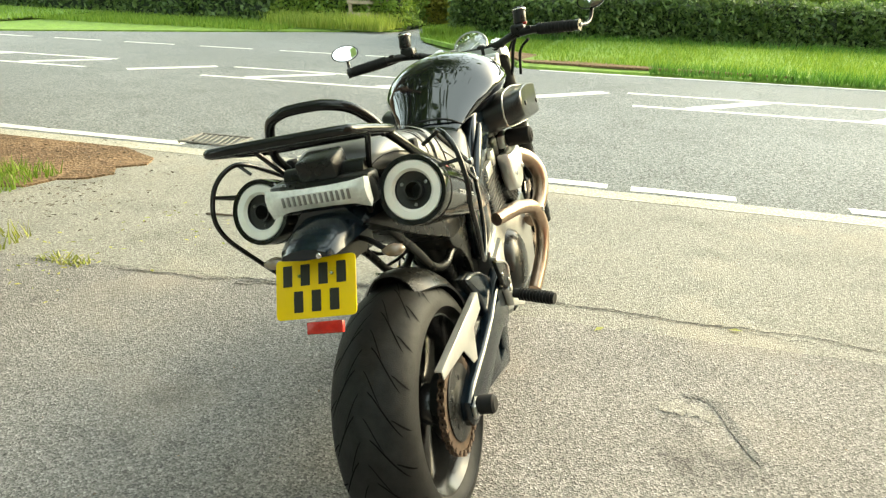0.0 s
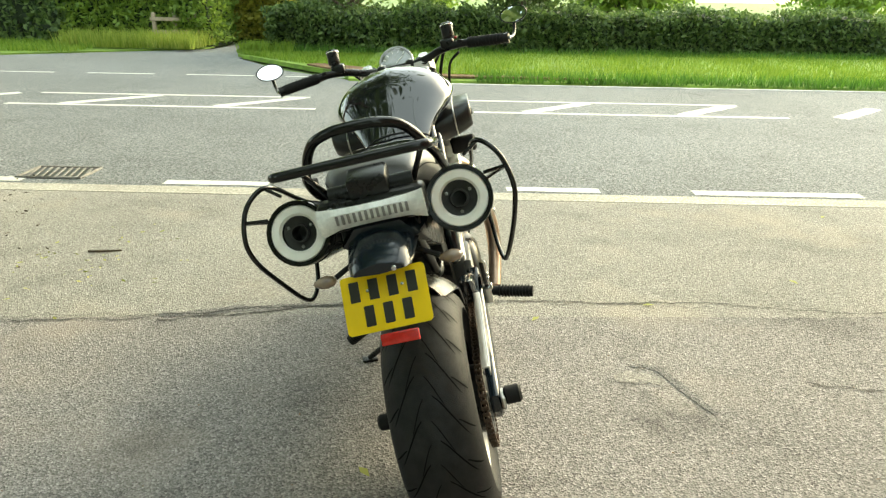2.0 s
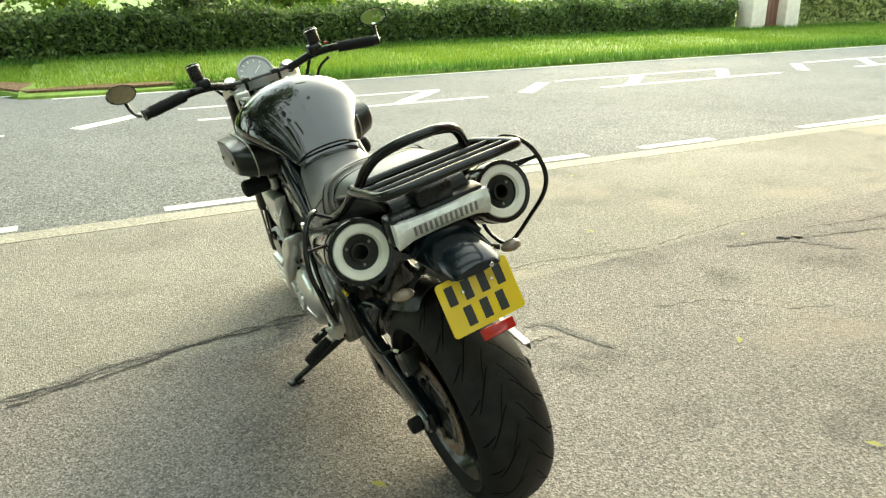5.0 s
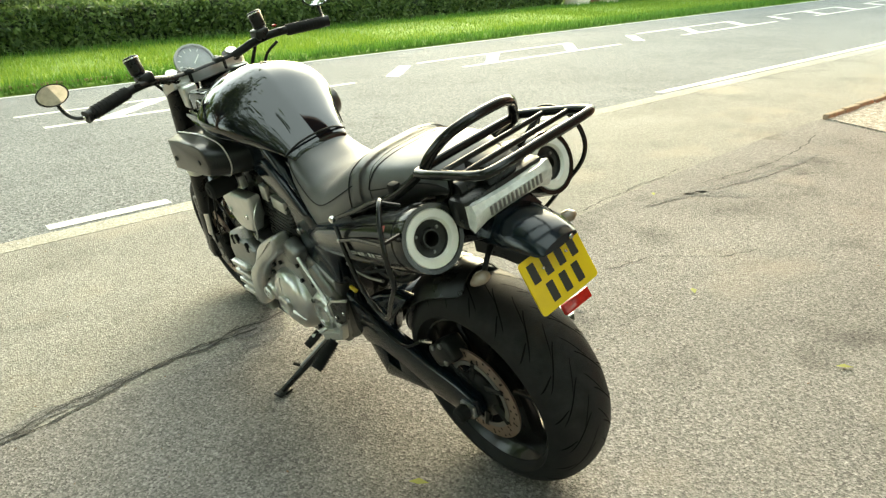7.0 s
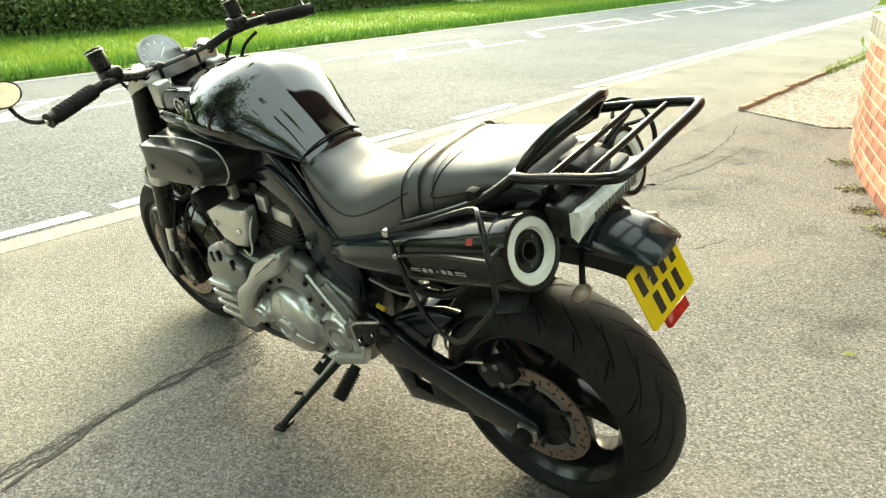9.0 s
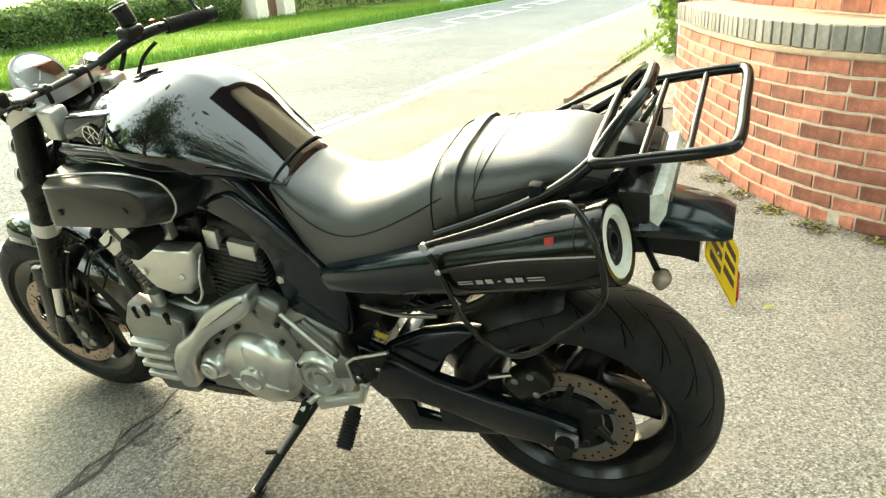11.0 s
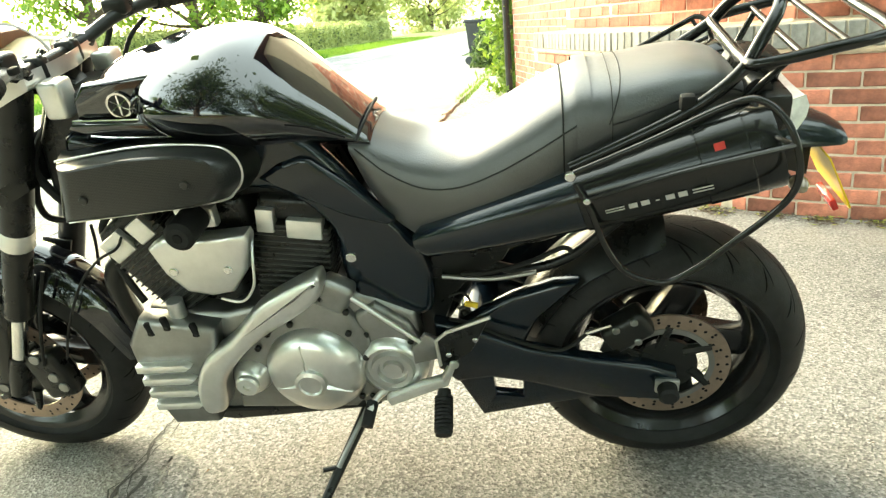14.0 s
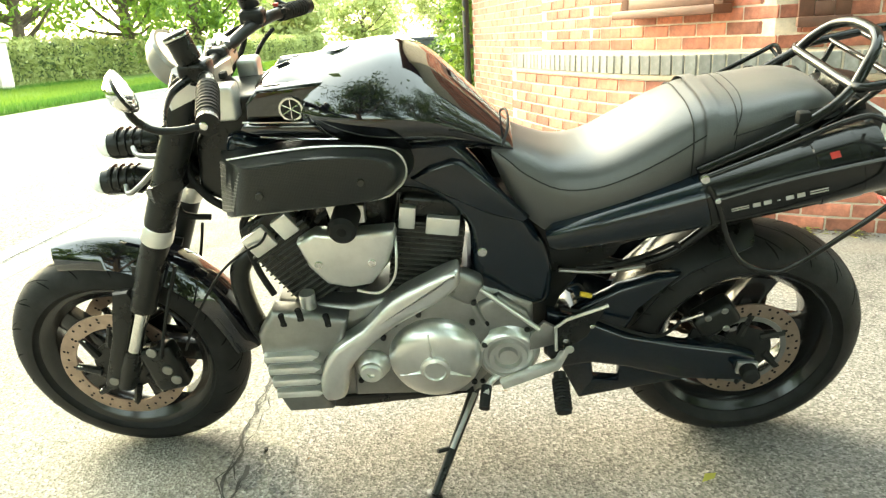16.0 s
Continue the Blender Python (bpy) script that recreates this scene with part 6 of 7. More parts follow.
    for k in range(5):
        if k == 2:
            bar(0.626 + 0.031 * k + 0.006, 0.626 + 0.031 * k + 0.016, -0.14, -0.10)
        else:
            bar(0.626 + 0.031 * k, 0.626 + 0.031 * k + 0.022, -0.19, -0.04)
    part("badge", lab, M_ALUB, spear, "silver badge strip of plain bars", smooth=False)
    red = bmesh.new()
    lab = red
    bar(0.858, 0.884, 0.66, 0.84)
    part("red_badge", red, M_REDPAINT, spear, "small red emblem", smooth=False)
    # protective rails
    R_ = [(0.206, 0.205, 0.826), (0.09, 0.214, 0.878), (-0.035, 0.222, 0.938), (-0.075, 0.245, 0.946), (-0.105, 0.275, 0.915), (-0.121, 0.290, 0.855), (-0.110, 0.284, 0.800), (-0.05, 0.27, 0.727), (0.014, 0.25, 0.653), (0.060, 0.24, 0.629), (0.115, 0.232, 0.648), (0.150, 0.228, 0.70), (0.175, 0.222, 0.77), (0.198, 0.212, 0.812)]
    rl = part("guard_rail", tube_bm([(x, y * s, z) for x, y, z in R_], 0.0055, 10, 5), M_BLACK2, bike, "black tubular guard rail")
    part("cross_rail", tube_bm([(0.180, 0.222 * s, 0.785), (0.05, 0.244 * s, 0.836), (-0.112, 0.284 * s, 0.893)], 0.0045, 8, 4), M_BLACK2, rl)
    part("spacer", tube_bm([(-0.112, 0.284 * s, 0.893), (-0.10, 0.235 * s, 0.885)], 0.004, 8, 2), M_BLACK2, rl)
    part("spacer", tube_bm([(-0.06, 0.235 * s, 0.946), (-0.075, 0.20 * s, 0.925)], 0.004, 8, 2), M_BLACK2, rl)
    bolt(0.206, 0.206 * s, 0.826, 0.009, rl, M_CHROME, s, 0.010)
    bolt(0.180, 0.222 * s, 0.785, 0.006, rl, M_CHROME, s, 0.006)


can(1)
can(-1)

# ---- luggage rack with its arch ----
HALF = [(-0.075, 0.128, 0.968), (-0.098, 0.149, 0.972), (-0.18, 0.151, 0.987), (-0.255, 0.149, 1.000), (-0.281, 0.126, 1.005)]
rk = part("luggage_rack", tube_bm(HALF + [(-0.283, 0.0, 1.006)] + [(x, -y, z) for x, y, z in HALF[::-1]] + [(-0.072, 0, 0.968)], 0.0095, 12, 5, closed=True), M_BLACK2, bike, "black tubular luggage rack with a grab arch")
for x, z in ((-0.15, 0.981), (-0.216, 0.993)):
    part("rack_bar", tube_bm([(x, 0.146, z), (x, -0.146, z)], 0.006, 10, smooth=False), M_BLACK2, rk)
ARCH = [(-0.075, 0.130, 0.962), (-0.097, 0.114, 0.998), (-0.122, 0.088, 1.028), (-0.138, 0.050, 1.042), (-0.141, 0.02, 1.045)]
part("arch", tube_bm(ARCH + [(x, -y, z) for x, y, z in ARCH[::-1]], 0.011, 12, 6), M_BLACK2, rk)
for s in (1, -1):
    part("side_tube", tube_bm([(0.204, 0.160 * s, 0.818), (0.12, 0.154 * s, 0.852), (0.02, 0.150 * s, 0.898), (-0.040, 0.144 * s, 0.936), (-0.075, 0.131 * s, 0.965)], 0.0105, 12, 5), M_BLACK2, rk)
    part("clip", box_bm((0.015, 0.146 * s, 0.915), (0.024, 0.022, 0.028), 0.005, 2), M_RUBBER, rk)
    part("strut", tube_bm([(-0.15, 0.125 * s, 0.978), (-0.10, 0.09 * s, 0.905), (-0.06, 0.08 * s, 0.87)], 0.006, 10, 4), M_BLACK2, rk)
part("mount_plate", box_bm((-0.125, 0.0, 0.925), (0.07, 0.085, 0.05), 0.008, 2, pose(0, 0, 0, 0, -12, 0)), M_BLACK, rk)
part("tool_roll", tube_bm([(-0.11, 0.09, 0.905), (-0.11, -0.09, 0.905)], 0.022, 14, smooth=False), M_BLACK, rk)

# ---- tail: lamp, mudguard, plate, indicators ----
lamp_sec = []
for y, h0, h1 in ((0.112, 0.840, 0.902), (0.104, 0.842, 0.900), (0.075, 0.850, 0.897), (0.03, 0.852, 0.895), (-0.03, 0.852, 0.895), (-0.075, 0.850, 0.897), (-0.100, 0.842, 0.900), (-0.108, 0.840, 0.902)):
    fx_ = -0.158 if abs(y) > 0.09 else -0.13
    lamp_sec.append([(fx_, y, h0 + 0.01), (-0.172, y, h0), (-0.184, y, (h0 + h1) / 2 - 0.008), (-0.186, y, (h0 + h1) / 2 + 0.012), (-0.178, y, h1), (fx_, y, h1 - 0.006)])
tl = part("tail_lamp", loft_bm(lamp_sec), M_LENS, bike, "clear-lensed tail lamp, unlit", angle=30)
part("lamp_housing", box_bm((-0.134, 0.002, 0.872), (0.056, 0.228, 0.066), 0.012, 2), M_BLACK, bike, "black tail lamp housing")
for k in range(13):
    y = 0.072 - 0.012 * k
    part("lens_rib", box_bm((-0.1868, y, 0.874), (0.003, 0.006, 0.020), 0.001, 1), M_ALUD, tl)
part("tail_body", loft_bm([[(x, hw, z0 + 0.01), (x, hw * 0.6, z1), (x, -hw * 0.6, z1), (x, -hw, z0 + 0.01), (x, -hw * 0.8, z0), (x, hw * 0.8, z0)] for x, hw, z0, z1 in ((-0.02, 0.10, 0.80, 0.90), (-0.10, 0.095, 0.80, 0.885), (-0.14, 0.085, 0.80, 0.865), (-0.17, 0.08, 0.800, 0.845))]), M_SATIN, bike, "blue-black tail unit")
mg = part("rear_mudguard", loft_bm([[(x, hw, z0), (x, hw * 0.92, z0 + (z1 - z0) * 0.6), (x, hw * 0.55, z1), (x, 0, z1 + 0.004), (x, -hw * 0.55, z1), (x, -hw * 0.92, z0 + (z1 - z0) * 0.6), (x, -hw, z0), (x, 0, z0 - 0.004)] for x, hw, z0, z1 in ((-0.10, 0.075, 0.790, 0.842), (-0.18, 0.072, 0.790, 0.833), (-0.24, 0.066, 0.786, 0.820), (-0.272, 0.058, 0.783, 0.806), (-0.284, 0.050, 0.784, 0.798))]), M_SATIN, bike, "blue-black rear mudguard", angle=50)
part("screw", lathe_bm([(0, 0.003), (0.005, 0.002), (0.006, 0)], pose(-0.285, -0.03, 0.787, 0, -90, 0), 10), M_CHROME, mg)
part("plate_bracket", loft_bm([[(x, hw, z0), (x, hw, z1), (x, -hw, z1), (x, -hw, z0)] for x, hw, z0, z1 in ((-0.08, 0.05, 0.735, 0.79), (-0.15, 0.045, 0.738, 0.785), (-0.20, 0.036, 0.728, 0.78), (-0.232, 0.03, 0.715, 0.775))]), M_BLACK, bike, "black plate bracket")
TL, TR, BR, BL = Vector((-0.243, 0.088, 0.772)), Vector((-0.241, -0.083, 0.772)), Vector((-0.293, -0.081, 0.667)), Vector((-0.295, 0.090, 0.668))
pu, pv = (TR - TL).normalized(), (BL - TL).normalized()
pn_ = pv.cross(pu).normalized()
if pn_.x > 0:
    pn_ = -pn_
PW, PH = (TR - TL).length, (BL - TL).length


def on_plate(u, v, o=0.0):
    return TL + pu * u + pv * v + pn_ * o


def plate_shape(u0, v0, u1, v1, o, rad, n=5):
    pts = []
    for cu, cv, a0 in ((u1 - rad, v0 + rad, -90), (u1 - rad, v1 - rad, 0), (u0 + rad, v1 - rad, 90), (u0 + rad, v0 + rad, 180)):
        for k in range(n + 1):
            a = radians(a0 + 90 * k / n)
            pts.append(on_plate(cu + rad * math.cos(a), cv + rad * math.sin(a), o))
    return pts


npl = part("number_plate", loft_bm([plate_shape(0, 0, PW, PH, 0.0, 0.009), plate_shape(0, 0, PW, PH, 0.003, 0.009)]), M_YELLOW, bike, "yellow number plate with dark bars")


def ink(u0, v0, u1, v1):
    part("bar", loft_bm([plate_shape(u0, v0, u1, v1, 0.0028, 0.001, 1), plate_shape(u0, v0, u1, v1, 0.0038, 0.001, 1)]), M_INK, npl)


CH, CW, GAP = 0.041, 0.020, 0.0185
for k in range(4):
    u = (PW - 4 * CW - 3 * GAP) / 2 - 0.002 + k * (CW + GAP)
    ink(u, 0.012, u + CW, 0.012 + CH)
for k in range(3):
    u = (PW - 3 * CW - 2 * GAP) / 2 + 0.002 + k * (CW + GAP)
    ink(u, 0.063, u + CW, 0.063 + CH)
for u in (0.052, 0.122):
    part("screw", lathe_bm([(0, 0.003), (0.003, 0.0025), (0.004, 0)], Matrix.Translation(on_plate(u, 0.034, 0.004)) @ pn_.to_track_quat("Z", "Y").to_matrix().to_4x4(), 10), M_CHROME, npl)
refl = part("rear_reflector", box_bm((-0.300, 0.0, 0.648), (0.012, 0.078, 0.024), 0.003, 2, pose(0, 0, 0, 0, 26, 0)), M_RED, bike, "red rear reflector below the plate")
refl.matrix_basis = Matrix.Translation((0.008, -0.008, -0.002))
for s in (1, -1):
    ind = part("indicator", lathe_bm([(0.0, -0.026), (0.006, -0.022), (0.012, -0.008), (0.0135, 0.004), (0.010, 0.018), (0.0, 0.026)], Matrix.Translation((-0.182, 0.134 * s, 0.750)) @ pose(0, 0, 0, 90, 0, 0) @ Matrix.Diagonal((1.25, 1, 1, 1)), 20), M_ORANGE, bike, "small smoked indicator")
    part("stalk", tube_bm([(-0.172, 0.112 * s, 0.752), (-0.15, 0.075 * s, 0.765), (-0.13, 0.04 * s, 0.77)], 0.006, 8), M_RUBBER, ind)

# ---- front end ----
def fork_at(t, y):
    return Vector((1.185 + (1.528 - 1.185) * t, y, 1.045 + (0.275 - 1.045) * t))


for s in (1, -1):
    y = 0.108 * s
    fk = part("fork_leg", tube_bm([fork_at(0.0, y), fork_at(0.42, y)], 0.033, 20, smooth=False), M_BLACK, bike, "black fork leg with a bright collar")
    part("collar", tube_bm([fork_at(0.42, y), fork_at(0.425, y), fork_at(0.465, y), fork_at(0.47, y)], [0.033, 0.035, 0.035, 0.033], 20, smooth=False), M_ALUB, fk)
    part("outer_tube", tube_bm([fork_at(0.47, y), fork_at(0.70, y)], 0.0305, 20, smooth=False), M_BLACK, fk)
    part("stanchion", tube_bm([fork_at(0.70, y), fork_at(0.87, y)], 0.0185, 18, smooth=False), M_CHROME, fk)
    part("fork_foot", tube_bm([fork_at(0.86, y), fork_at(0.93, y), fork_at(1.0, y)], [0.022, 0.026, 0.024], 16, smooth=False), M_BLACK, fk)
    gshape = prism_bm([(1.442, 0.560), (1.478, 0.556), (1.515, 0.43), (1.575, 0.285), (1.545, 0.272), (1.478, 0.42), (1.430, 0.535)], 0.102, 0.128, 0.008, 2)
    part("fork_guard", gshape if s > 0 else flip(gshape), M_BLACK, fk, "dark grey plastic fork guard")
    cp = box_bm((1.418, 0.098, 0.325), (0.085, 0.052, 0.13), 0.014, 3, pose(0, 0, 0, 0, 12, 0))
    cpp = part("front_caliper", cp if s > 0 else flip(cp), M_BLACK, bike, "black front brake caliper")
    for x, z in ((1.43, 0.385), (1.405, 0.33), (1.39, 0.30)):
        bolt(x, 0.124 * s, z, 0.013, cpp, M_ALUD, s)
    part("hose", tube_bm([(1.41, 0.128 * s, 0.37), (1.385, 0.13 * s, 0.44), (1.35, 0.12 * s, 0.54), (1.325, 0.10 * s, 0.61)], 0.004, 8), M_RUBBER, cpp)
    part("top_nut", lathe_bm([(0.0, 0.012), (0.018, 0.012), (0.021, 0.0)], Matrix.Translation(fork_at(-0.005, y)) @ pose(0, 0, 0, 0, -24, 0), 24), M_CHROME, fk)
part("axle", tube_bm([(FX, -0.13, FZ), (FX, 0.13, FZ)], 0.012, 14, smooth=False), M_ALUD, bike)
for t, hz, wd, mt in ((0.045, 0.03, 0.085, M_ALU), (0.30, 0.035, 0.09, M_BLACK)):
    c = fork_at(t, 0)
    yk = part("yoke", loft_bm([[(c.x + a, y, c.z + hz / 2 - a * 0.42), (c.x - a - 0.02 * (1 - abs(y) / 0.14), y, c.z + hz / 2 + a * 0.42), (c.x - a - 0.02 * (1 - abs(y) / 0.14), y, c.z - hz / 2 + a * 0.42), (c.x + a, y, c.z - hz / 2 - a * 0.42)] for y, a in ((-0.142, 0.02), (-0.125, 0.04), (-0.06, 0.032), (0, 0.045), (0.06, 0.032), (0.125, 0.04), (0.142, 0.02))]), mt, bike, "fork yoke")
part("steering_head", tube_bm([(1.16, 0, 1.0), (1.28, 0, 0.80)], 0.035, 18, smooth=False), M_BLACK, bike)
part("head_cover", prism_bm([(1.08, 0.99), (1.16, 0.985), (1.215, 0.90), (1.235, 0.78), (1.14, 0.74), (1.06, 0.78)], -0.075, 0.085, 0.012, 3), M_BLACK, bike, "black cover round the steering head")
part("wiring", tube_bm([(1.20, 0.05, 0.93), (1.25, 0.08, 0.85), (1.22, 0.09, 0.78), (1.17, 0.09, 0.74)], 0.009, 8), M_RUBBER, bike)
part("wiring", tube_bm([(1.22, -0.03, 0.90), (1.29, 0.04, 0.80), (1.30, 0.05, 0.72), (1.24, 0.04, 0.70)], 0.007, 8), M_RUBBER, bike)
for s_ in (1, -1):
    part("yoke_block", box_bm((1.128, 0.095 * s_, 0.985), (0.045, 0.05, 0.07), 0.008, 3), M_ALUB, bike, "bright aluminium clamp block")
ft = part("front_mudguard", arc_shell(FX, FZ, 0.345, 0.074, 72, 178, 0.055, 0.004, 36), M_GLOSS, bike, "glossy black front mudguard", angle=60)
for s in (1, -1):
    st_ = prism_bm([(1.44, 0.60), (1.37, 0.585), (1.42, 0.48), (1.46, 0.47)], 0.070, 0.078, 0.002)
    part("stay", st_ if s > 0 else flip(st_), M_BLACK, ft)

bar_pts = [(1.055, 0.405, 1.058), (1.075, 0.33, 1.066), (1.10, 0.25, 1.072), (1.135, 0.18, 1.064), (1.165, 0.12, 1.044), (1.178, 0.06, 1.034), (1.18, 0, 1.033)]
bar_pts += [(x, -y, z) for x, y, z in bar_pts[-2::-1]]
hb = part("handlebar", tube_bm(bar_pts, 0.0135, 14, 5), M_BLACK, bike, "black wide handlebar")
for s in (1, -1):
    e, f = Vector((1.055, 0.405 * s, 1.058)), Vector((1.090, 0.28 * s, 1.070))
    gr = part("grip", tube_bm([e, f], [0.0175, 0.0185], 18, smooth=False), M_RUBBER, hb, "black rubber grip")
    dgr = (f - e).normalized()
    for k in range(9):
        c = e.lerp(f, 0.1 + 0.1 * k)
        part("rib", tube_bm([c - dgr * 0.0025, c + dgr * 0.0025], 0.0196, 14, smooth=False), M_RUBBER, gr)
    part("bar_end", tube_bm([e, e - dgr * 0.018], [0.017, 0.019], 16, smooth=False), M_BLACK, hb)
    bolt(e.x, e.y + (0.018 if s > 0 else -0.018), e.z - 0.002, 0.007, hb, M_CHROME, s)
    part("switchgear", box_bm((1.100, 0.243 * s, 1.070), (0.055, 0.052, 0.052), 0.012, 3, pose(0, 0, 15 * s)), M_BLACK, hb, "black switch block")
    part("switch", box_bm((1.070, 0.25 * s, 1.082), (0.012, 0.018, 0.012), 0.003, 2), M_RUBBER, hb)
    part("master_cylinder", box_bm((1.132, 0.205 * s, 1.082), (0.055, 0.05, 0.035), 0.01, 3), M_BLACK, hb)
    rs = part("reservoir", lathe_bm([(0.0, 0.0), (0.020, 0.0), (0.022, 0.004), (0.022, 0.040), (0.0235, 0.041), (0.0235, 0.052), (0.021, 0.054), (0.0, 0.054)], pose(1.135, 0.215 * s, 1.098, 0, 18, 0), 24), M_BLACK, hb, "black fluid reservoir with a bright lid rim")
    part("lid_rim", lathe_bm([(0.0238, 0.044), (0.0245, 0.046), (0.0238, 0.048)], pose(1.135, 0.215 * s, 1.098, 0, 18, 0), 24), M_CHROME, rs)
    part("lever", tube_bm([(1.142, 0.225 * s, 1.070), (1.160, 0.27 * s, 1.060), (1.150, 0.34 * s, 1.050), (1.128, 0.405 * s, 1.046)], [0.008, 0.007, 0.006, 0.006], 10, 4), M_BLACK, hb, "black hand lever")
    part("clamp", box_bm((1.178, 0.055 * s, 1.030), (0.045, 0.034, 0.048), 0.01, 3), M_BLACK, hb)
    for dx in (-0.015, 0.015):
        part("bolt", lathe_bm([(0, 0.004), (0.005, 0.003), (0.006, 0)], pose(1.178 + dx, 0.055 * s, 1.054), 10), M_ALUD, hb)
    part("riser", tube_bm([(1.178, 0.055 * s, 1.02), (1.19, 0.055 * s, 0.99)], 0.02, 14, smooth=False), M_BLACK, hb)
    part("cable", tube_bm([(1.13, 0.20 * s, 1.07), (1.19, 0.17 * s, 1.05), (1.24, 0.12 * s, 0.98), (1.26, 0.07 * s, 0.88), (1.23, 0.05 * s, 0.80)], 0.005, 8), M_RUBBER, hb)
    # bar-end mirror
    ms = part("mirror_stem", tube_bm([(1.055, 0.420 * s, 1.056), (1.090, 0.436 * s, 1.054), (1.125, 0.448 * s, 1.062), (1.146, 0.456 * s, 1.085), (1.150, 0.458 * s, 1.108)], 0.006, 10, 5), M_BLACK, hb, "black curved mirror stem")
    mc = Matrix.Translation((1.146, 0.460 * s, 1.126)) @ pose(0, 0, 0, 0, -66, 22 * s) @ Matrix.Diagonal((0.7, 1.15, 1, 1))
    part("mirror_shell", lathe_bm([(0.0, -0.022), (0.03, -0.018), (0.043, -0.006), (0.0445, -0.002)], mc, 32), M_CHROME, ms, "bright rounded mirror back")
    part("mirror_rim", lathe_bm([(0.0445, -0.002), (0.0455, 0.001), (0.045, 0.003), (0.041, 0.003)], mc, 32), M_BLACK, ms)
    part("mirror_glass", lathe_bm([(0.0, 0.0025), (0.041, 0.0025)], mc, 32), M_MIRROR, ms, "oval mirror glass")
part("red_button", box_bm((1.085, -0.24, 1.098), (0.012, 0.012, 0.008), 0.002, 2), M_REDPAINT, hb, "red stop switch")
part("brake_line", tube_bm([(1.14, -0.20, 1.085), (1.16, -0.17, 1.02), (1.20, -0.15, 0.96), (1.25, -0.12, 0.90)], 0.006, 8), M_RUBBER, hb)
part("horn_wire", tube_bm([(1.10, -0.24, 1.045), (1.13, -0.20, 1.01), (1.17, -0.18, 0.93)], 0.005, 8), M_RUBBER, hb)

clock_m = Matrix.Translation((1.243, 0.0, 1.050)) @ pose(0, 0, 0, 0, -52, 0) @ Matrix.Diagonal((1.2, 1.2, 1.1, 1))
ck = part("instrument", lathe_bm([(0.0, -0.045), (0.035, -0.04), (0.050, -0.02), (0.054, 0.0), (0.056, 0.004), (0.054, 0.010), (0.049, 0.010), (0.049, 0.004)], clock_m, 40), M_ALUD, bike, "round instrument in a bright housing")
part("dial", lathe_bm([(0.0, 0.0045), (0.049, 0.0045)], clock_m, 40), M_DIAL, ck, "dial, its grey lightened for the mirrored sky")
for k in range(11):
    a = radians(-40 + 26 * k)
    part("mark", box_bm((0, 0, 0), (0.008, 0.002, 0.0008), 0, 1, clock_m @ Matrix.Translation((0.041 * math.cos(a), 0.041 * math.sin(a), 0.0052)) @ pose(0, 0, 0, 0, 0, math.degrees(a))), M_WHITE, ck)
part("needle", box_bm((0, 0, 0), (0.032, 0.002, 0.001), 0, 1, clock_m @ pose(0.008, -0.010, 0.0062, 0, 0, 130)), M_WHITE, ck)
part("glass", lathe_bm([(0.0, 0.011), (0.030, 0.0105), (0.050, 0.009)], clock_m, 40), M_CLEAR, ck).visible_shadow = False
for z, x in ((0.872, 1.375), (0.785, 1.415)):
    hl = part("headlamp", tube_bm([(x - 0.05, 0, z), (x - 0.03, 0, z), (x + 0.05, 0, z - 0.004), (x + 0.06, 0, z - 0.004)], [0.022, 0.030, 0.032, 0.030], 24, smooth=False), M_BLACK, bike, "black finned stacked headlamp")
    for k in range(4):
        part("fin", tube_bm([(x - 0.02 + k * 0.018, 0, z), (x - 0.014 + k * 0.018, 0, z)], 0.0345, 20, smooth=False), M_BLACK, hl)
    part("lens", lathe_bm([(0.0, 0.034), (0.016, 0.030), (0.026, 0.018), (0.031, 0.0)], Matrix.Translation((x + 0.06, 0, z - 0.004)) @ pose(0, 0, 0, 0, 90, 0), 28), M_LENS, hl, "clear domed lens")
    for s in (1, -1):
        part("bracket", tube_bm([(x, 0.032 * s, z), (x - 0.02, 0.055 * s, z - 0.01), (1.28, 0.085 * s, 0.87)], 0.006, 8, 3), M_ALUD, hl)
part("lamp_plate", box_bm((1.27, 0, 0.85), (0.02, 0.15, 0.10), 0.006, 2), M_ALUD, bike)

# a twig and a few leaves on the ground
tw = tagged(part("twig", tube_bm([(-1.32, 3.72, 0.006), (-1.26, 3.70, 0.010), (-1.16, 3.70, 0.006)], [0.006, 0.008, 0.004], 6), M_BARK), "short brown twig lying on the tarmac", "twig")
rng = random.Random(12)
for k in range(14):
    a = rng.uniform(0, 6.28)
    c = Vector((rng.uniform(-2.4, 3.0), rng.uniform(0.2, 3.6), 0))
    lf_ = bmesh.new()
    v = [lf_.verts.new((0.018 * math.cos(q) * (1.6 if i % 2 == 0 else 0.7), 0.018 * math.sin(q) * (1.6 if i % 2 == 0 else 0.7), 0.004 + 0.004 * (i % 2))) for i, q in enumerate((0, 1.57, 3.14, 4.71))]
    lf_.faces.new(v)
    ob = part("fallen_leaf", lf_, M_BLADEDRY)
    ob.matrix_world = Matrix.Translation((c.x, c.y, 0.002)) @ pose(0, 0, 0, 0, 0, math.degrees(a))
    tagged(ob, "small dry fallen leaf on the tarmac", "leaf", "fallen leaves")


# ---- bricks, laid last ----
def brick_mesh(l, h, d, mat):
    bm = box_bm((0, 0, 0), (l, d, h), 0.004, 1)
    me = bpy.data.meshes.new("brick")
    bm.to_mesh(me)
    bm.free()
    me.materials.append(mat)
    return me


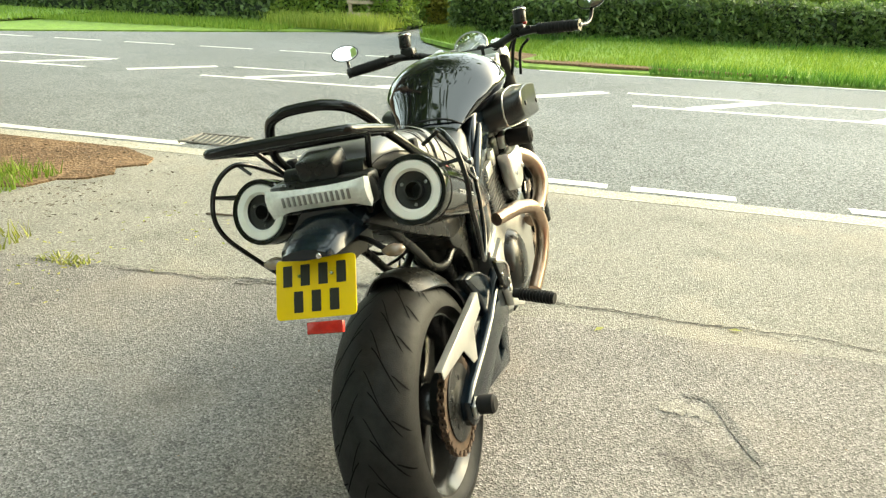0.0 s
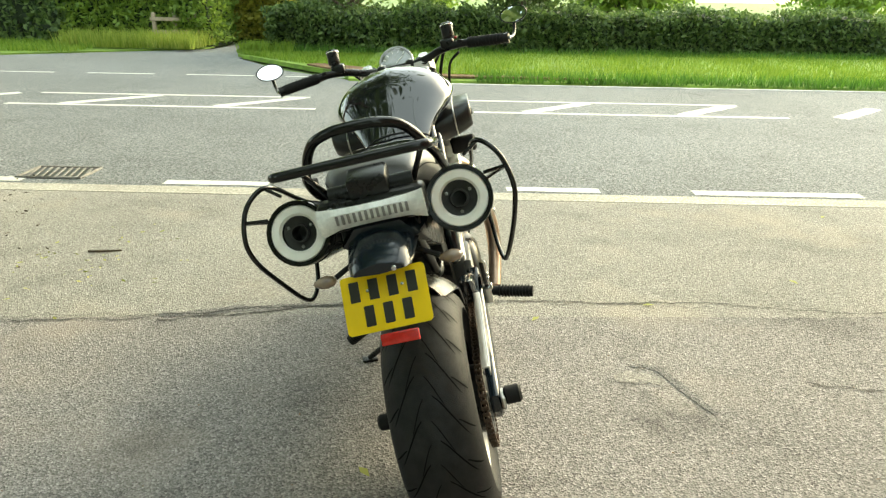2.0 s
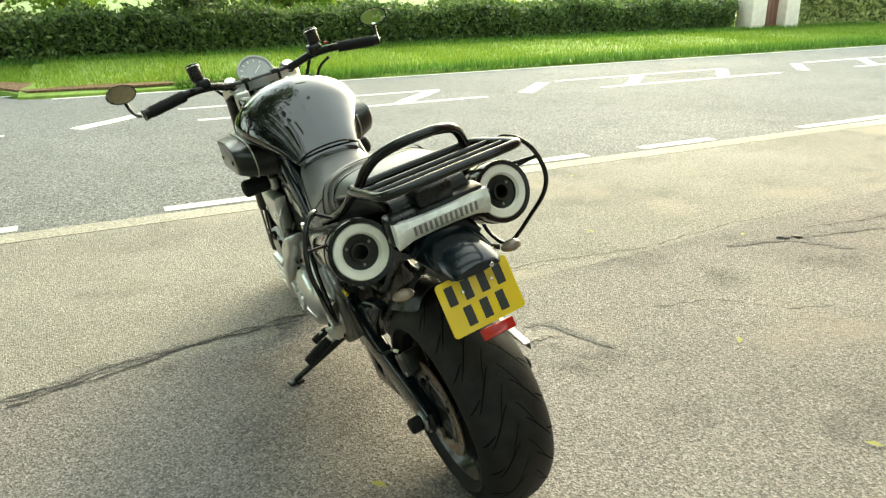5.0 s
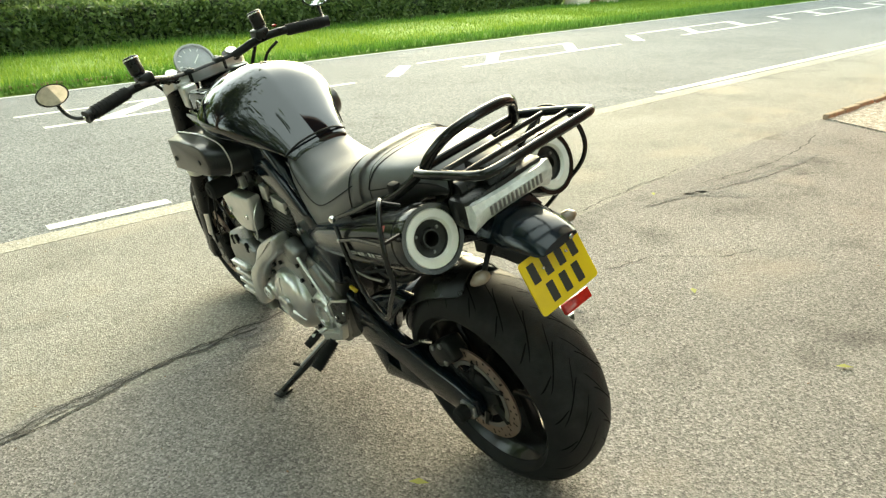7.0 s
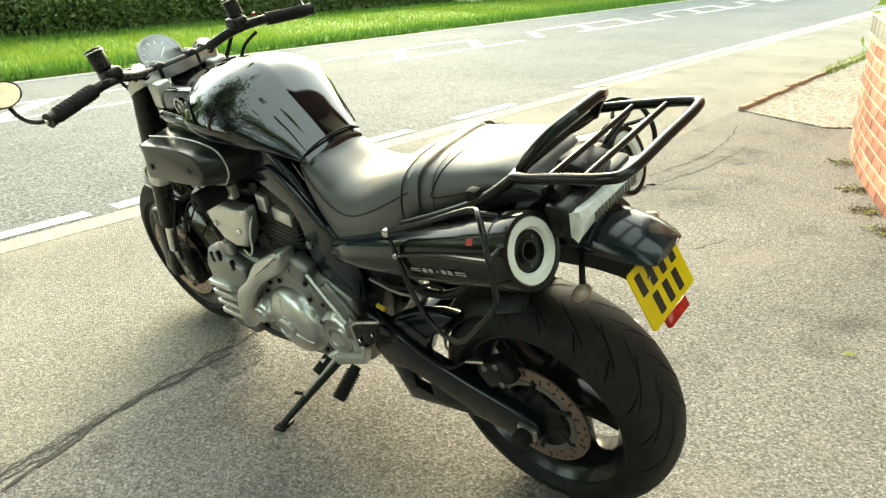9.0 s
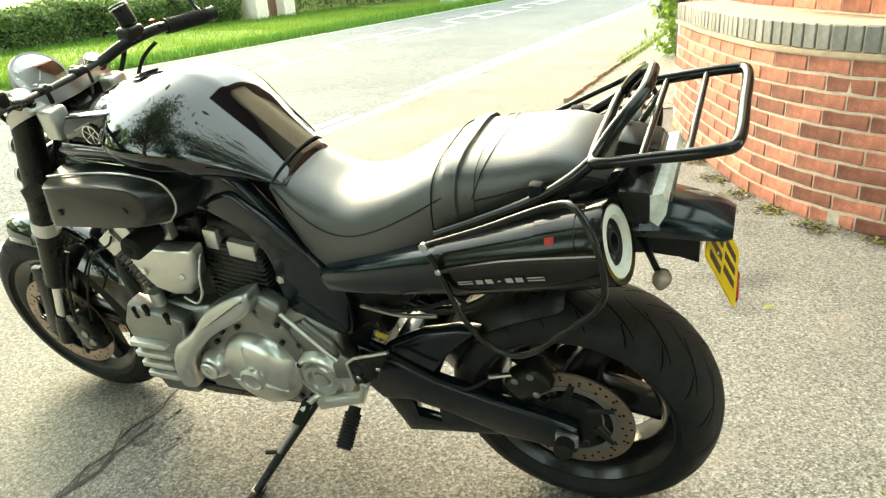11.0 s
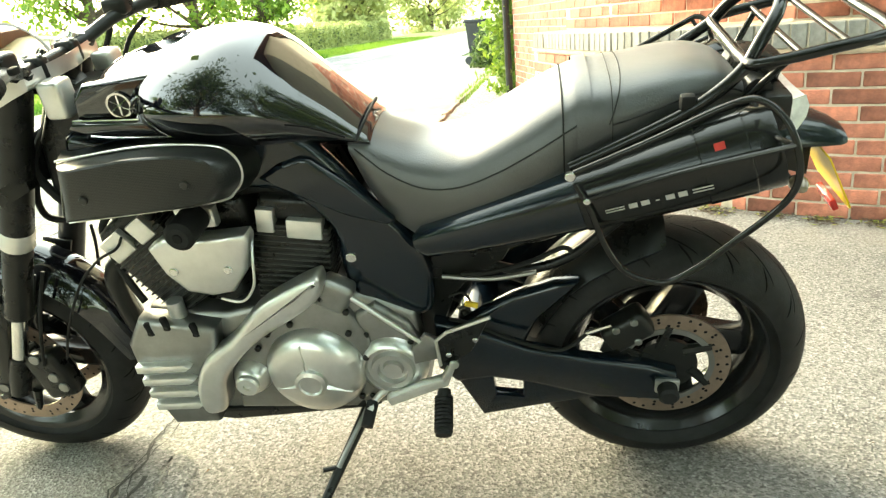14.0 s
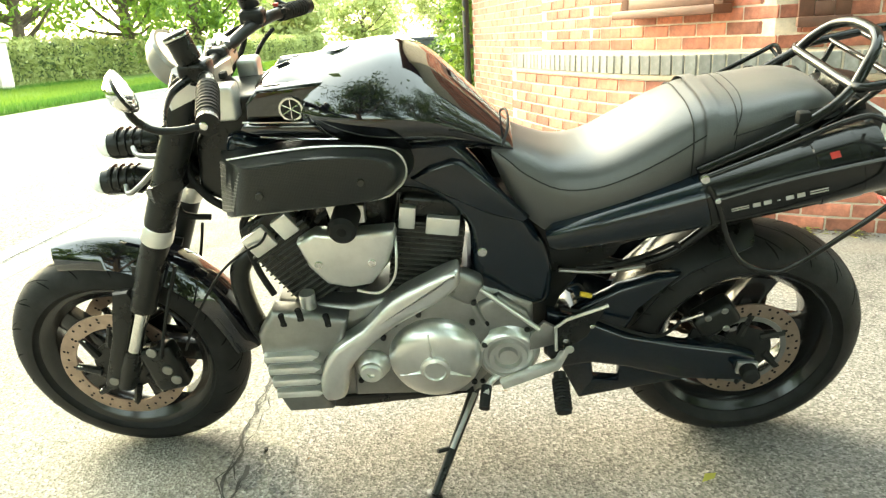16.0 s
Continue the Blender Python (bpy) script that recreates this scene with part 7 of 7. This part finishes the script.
def lay(line, z0, courses, length, height, depth, proud, mat, parent, name, joined=None, joint=0.01, keep=None, face=(-1, 1, 0)):
    """Courses of bricks along a line, each a piece of its own where keep says so, else joined."""
    me = brick_mesh(length, height, depth, mat)
    half = brick_mesh(length / 2, height, depth, mat)
    rng = random.Random(len(line) + courses)
    vs, fs = [], []
    box = [(-1, -1, -1), (1, -1, -1), (1, 1, -1), (-1, 1, -1), (-1, -1, 1), (1, -1, 1), (1, 1, 1), (-1, 1, 1)]
    quads = [(0, 3, 2, 1), (4, 5, 6, 7), (0, 1, 5, 4), (1, 2, 6, 5), (2, 3, 7, 6), (3, 0, 4, 7)]
    for c in range(courses):
        shift = (length + joint) / 2 if c % 2 else 0.0
        marks = resample(line, 0.01)
        step = length + joint
        s = shift
        while s + length < (len(marks) - 1) * 0.01:
            a, b = marks[int(s / 0.01)], marks[min(int((s + length) / 0.01), len(marks) - 1)]
            d = (b - a).normalized()
            nrm = Vector((-d.y, d.x, 0))
            if nrm.dot(Vector(face)) < 0:
                nrm = -nrm
            p = (a + b) / 2 + nrm * (proud - depth / 2 + rng.uniform(-0.0015, 0.0015))
            z = z0 + c * (height + 0.01) + height / 2
            m = pose(p.x, p.y, z, rng.uniform(-0.4, 0.4), rng.uniform(-0.4, 0.4), math.degrees(math.atan2(d.y, d.x)) + rng.uniform(-0.3, 0.3))
            if keep and keep(p, z):
                ob = new(name, me)
                ob.matrix_world = m
                ob.parent = parent
            else:
                k = len(vs)
                vs += [tuple(m @ Vector((x * length / 2, y * depth / 2, w * height / 2))) for x, y, w in box]
                fs += [tuple(k + i for i in q) for q in quads]
            s += step
    if vs:
        ob = raw("bricks", vs, fs, joined or mat, parent)
        ob["kind"] = "stuff"


lay(curve_line, 0.0, 10, 0.215, 0.065, 0.10, 0.0, M_BRICK, plinth, "brick", M_BRICKJ, keep=lambda p, z: p.x < 4.2)
lay(curve_line, 0.774, 1, 0.065, 0.108, 0.12, 0.004, M_BLUEBRICK, plinth, "coping_brick", M_BLUEBRICK, keep=lambda p, z: p.x < 4.2)
lay(UPPER, 0.895, 28, 0.215, 0.065, 0.10, 0.0, M_BRICK, upper, "brick", M_BRICKJ, keep=lambda p, z: z < 1.5)
lay(FACADE, 0.0, 40, 0.215, 0.065, 0.10, 0.0, M_BRICK, facade, "brick", M_BRICKJ)
lay([Vector((4.13, -0.05, 0)), Vector((4.13, 0.59, 0))], 0.0, 10, 0.19, 0.065, 0.05, 0.03, M_BRICK, plinth, "brick", M_BRICKJ, keep=lambda p, z: True, face=(1, 0, 0))
lay([Vector((4.2, -0.2, 0)), Vector((4.2, 0.30, 0))], 0.895, 28, 0.215, 0.065, 0.05, 0.03, M_BRICK, upper, "brick", M_BRICKJ, face=(1, 0, 0))
window(on_upper(0.86, 1.17, 0.03), 0.78, 1.1, "brown wooden window with a pale blind in the brick wall")
w2 = UPPER[3].lerp(UPPER[4], 0.10)
window(pose(w2.x, w2.y, 1.08, 0, 0, math.degrees(math.atan2(UPPER[3].y - UPPER[4].y, UPPER[3].x - UPPER[4].x)) + 180) @ Matrix.Translation((0, -0.03, 0)), 0.16, 1.1, "narrow brown wooden window in the brick wall")
ivy_rng = np.random.default_rng(77)
ivy = empty("ivy", "yellow-green ivy climbing past the corner of the house", "ivy")
n_ivy = 5000
ivy_pos = np.stack([8.15 + ivy_rng.normal(0, 0.16, n_ivy), -0.12 + ivy_rng.normal(0, 0.14, n_ivy), ivy_rng.uniform(0.05, 4.5, n_ivy)], 1)
vs, fs = leaves_at(ivy_rng, ivy_pos, 0.05)
leaf_mesh("leaves", vs, fs, M_LEAFSUN, ivy)
part("stem", tube_bm([(8.15, -0.12, 0), (8.2, -0.1, 1.5), (8.1, -0.14, 3.0)], [0.03, 0.02, 0.01], 6), M_BARK, ivy)
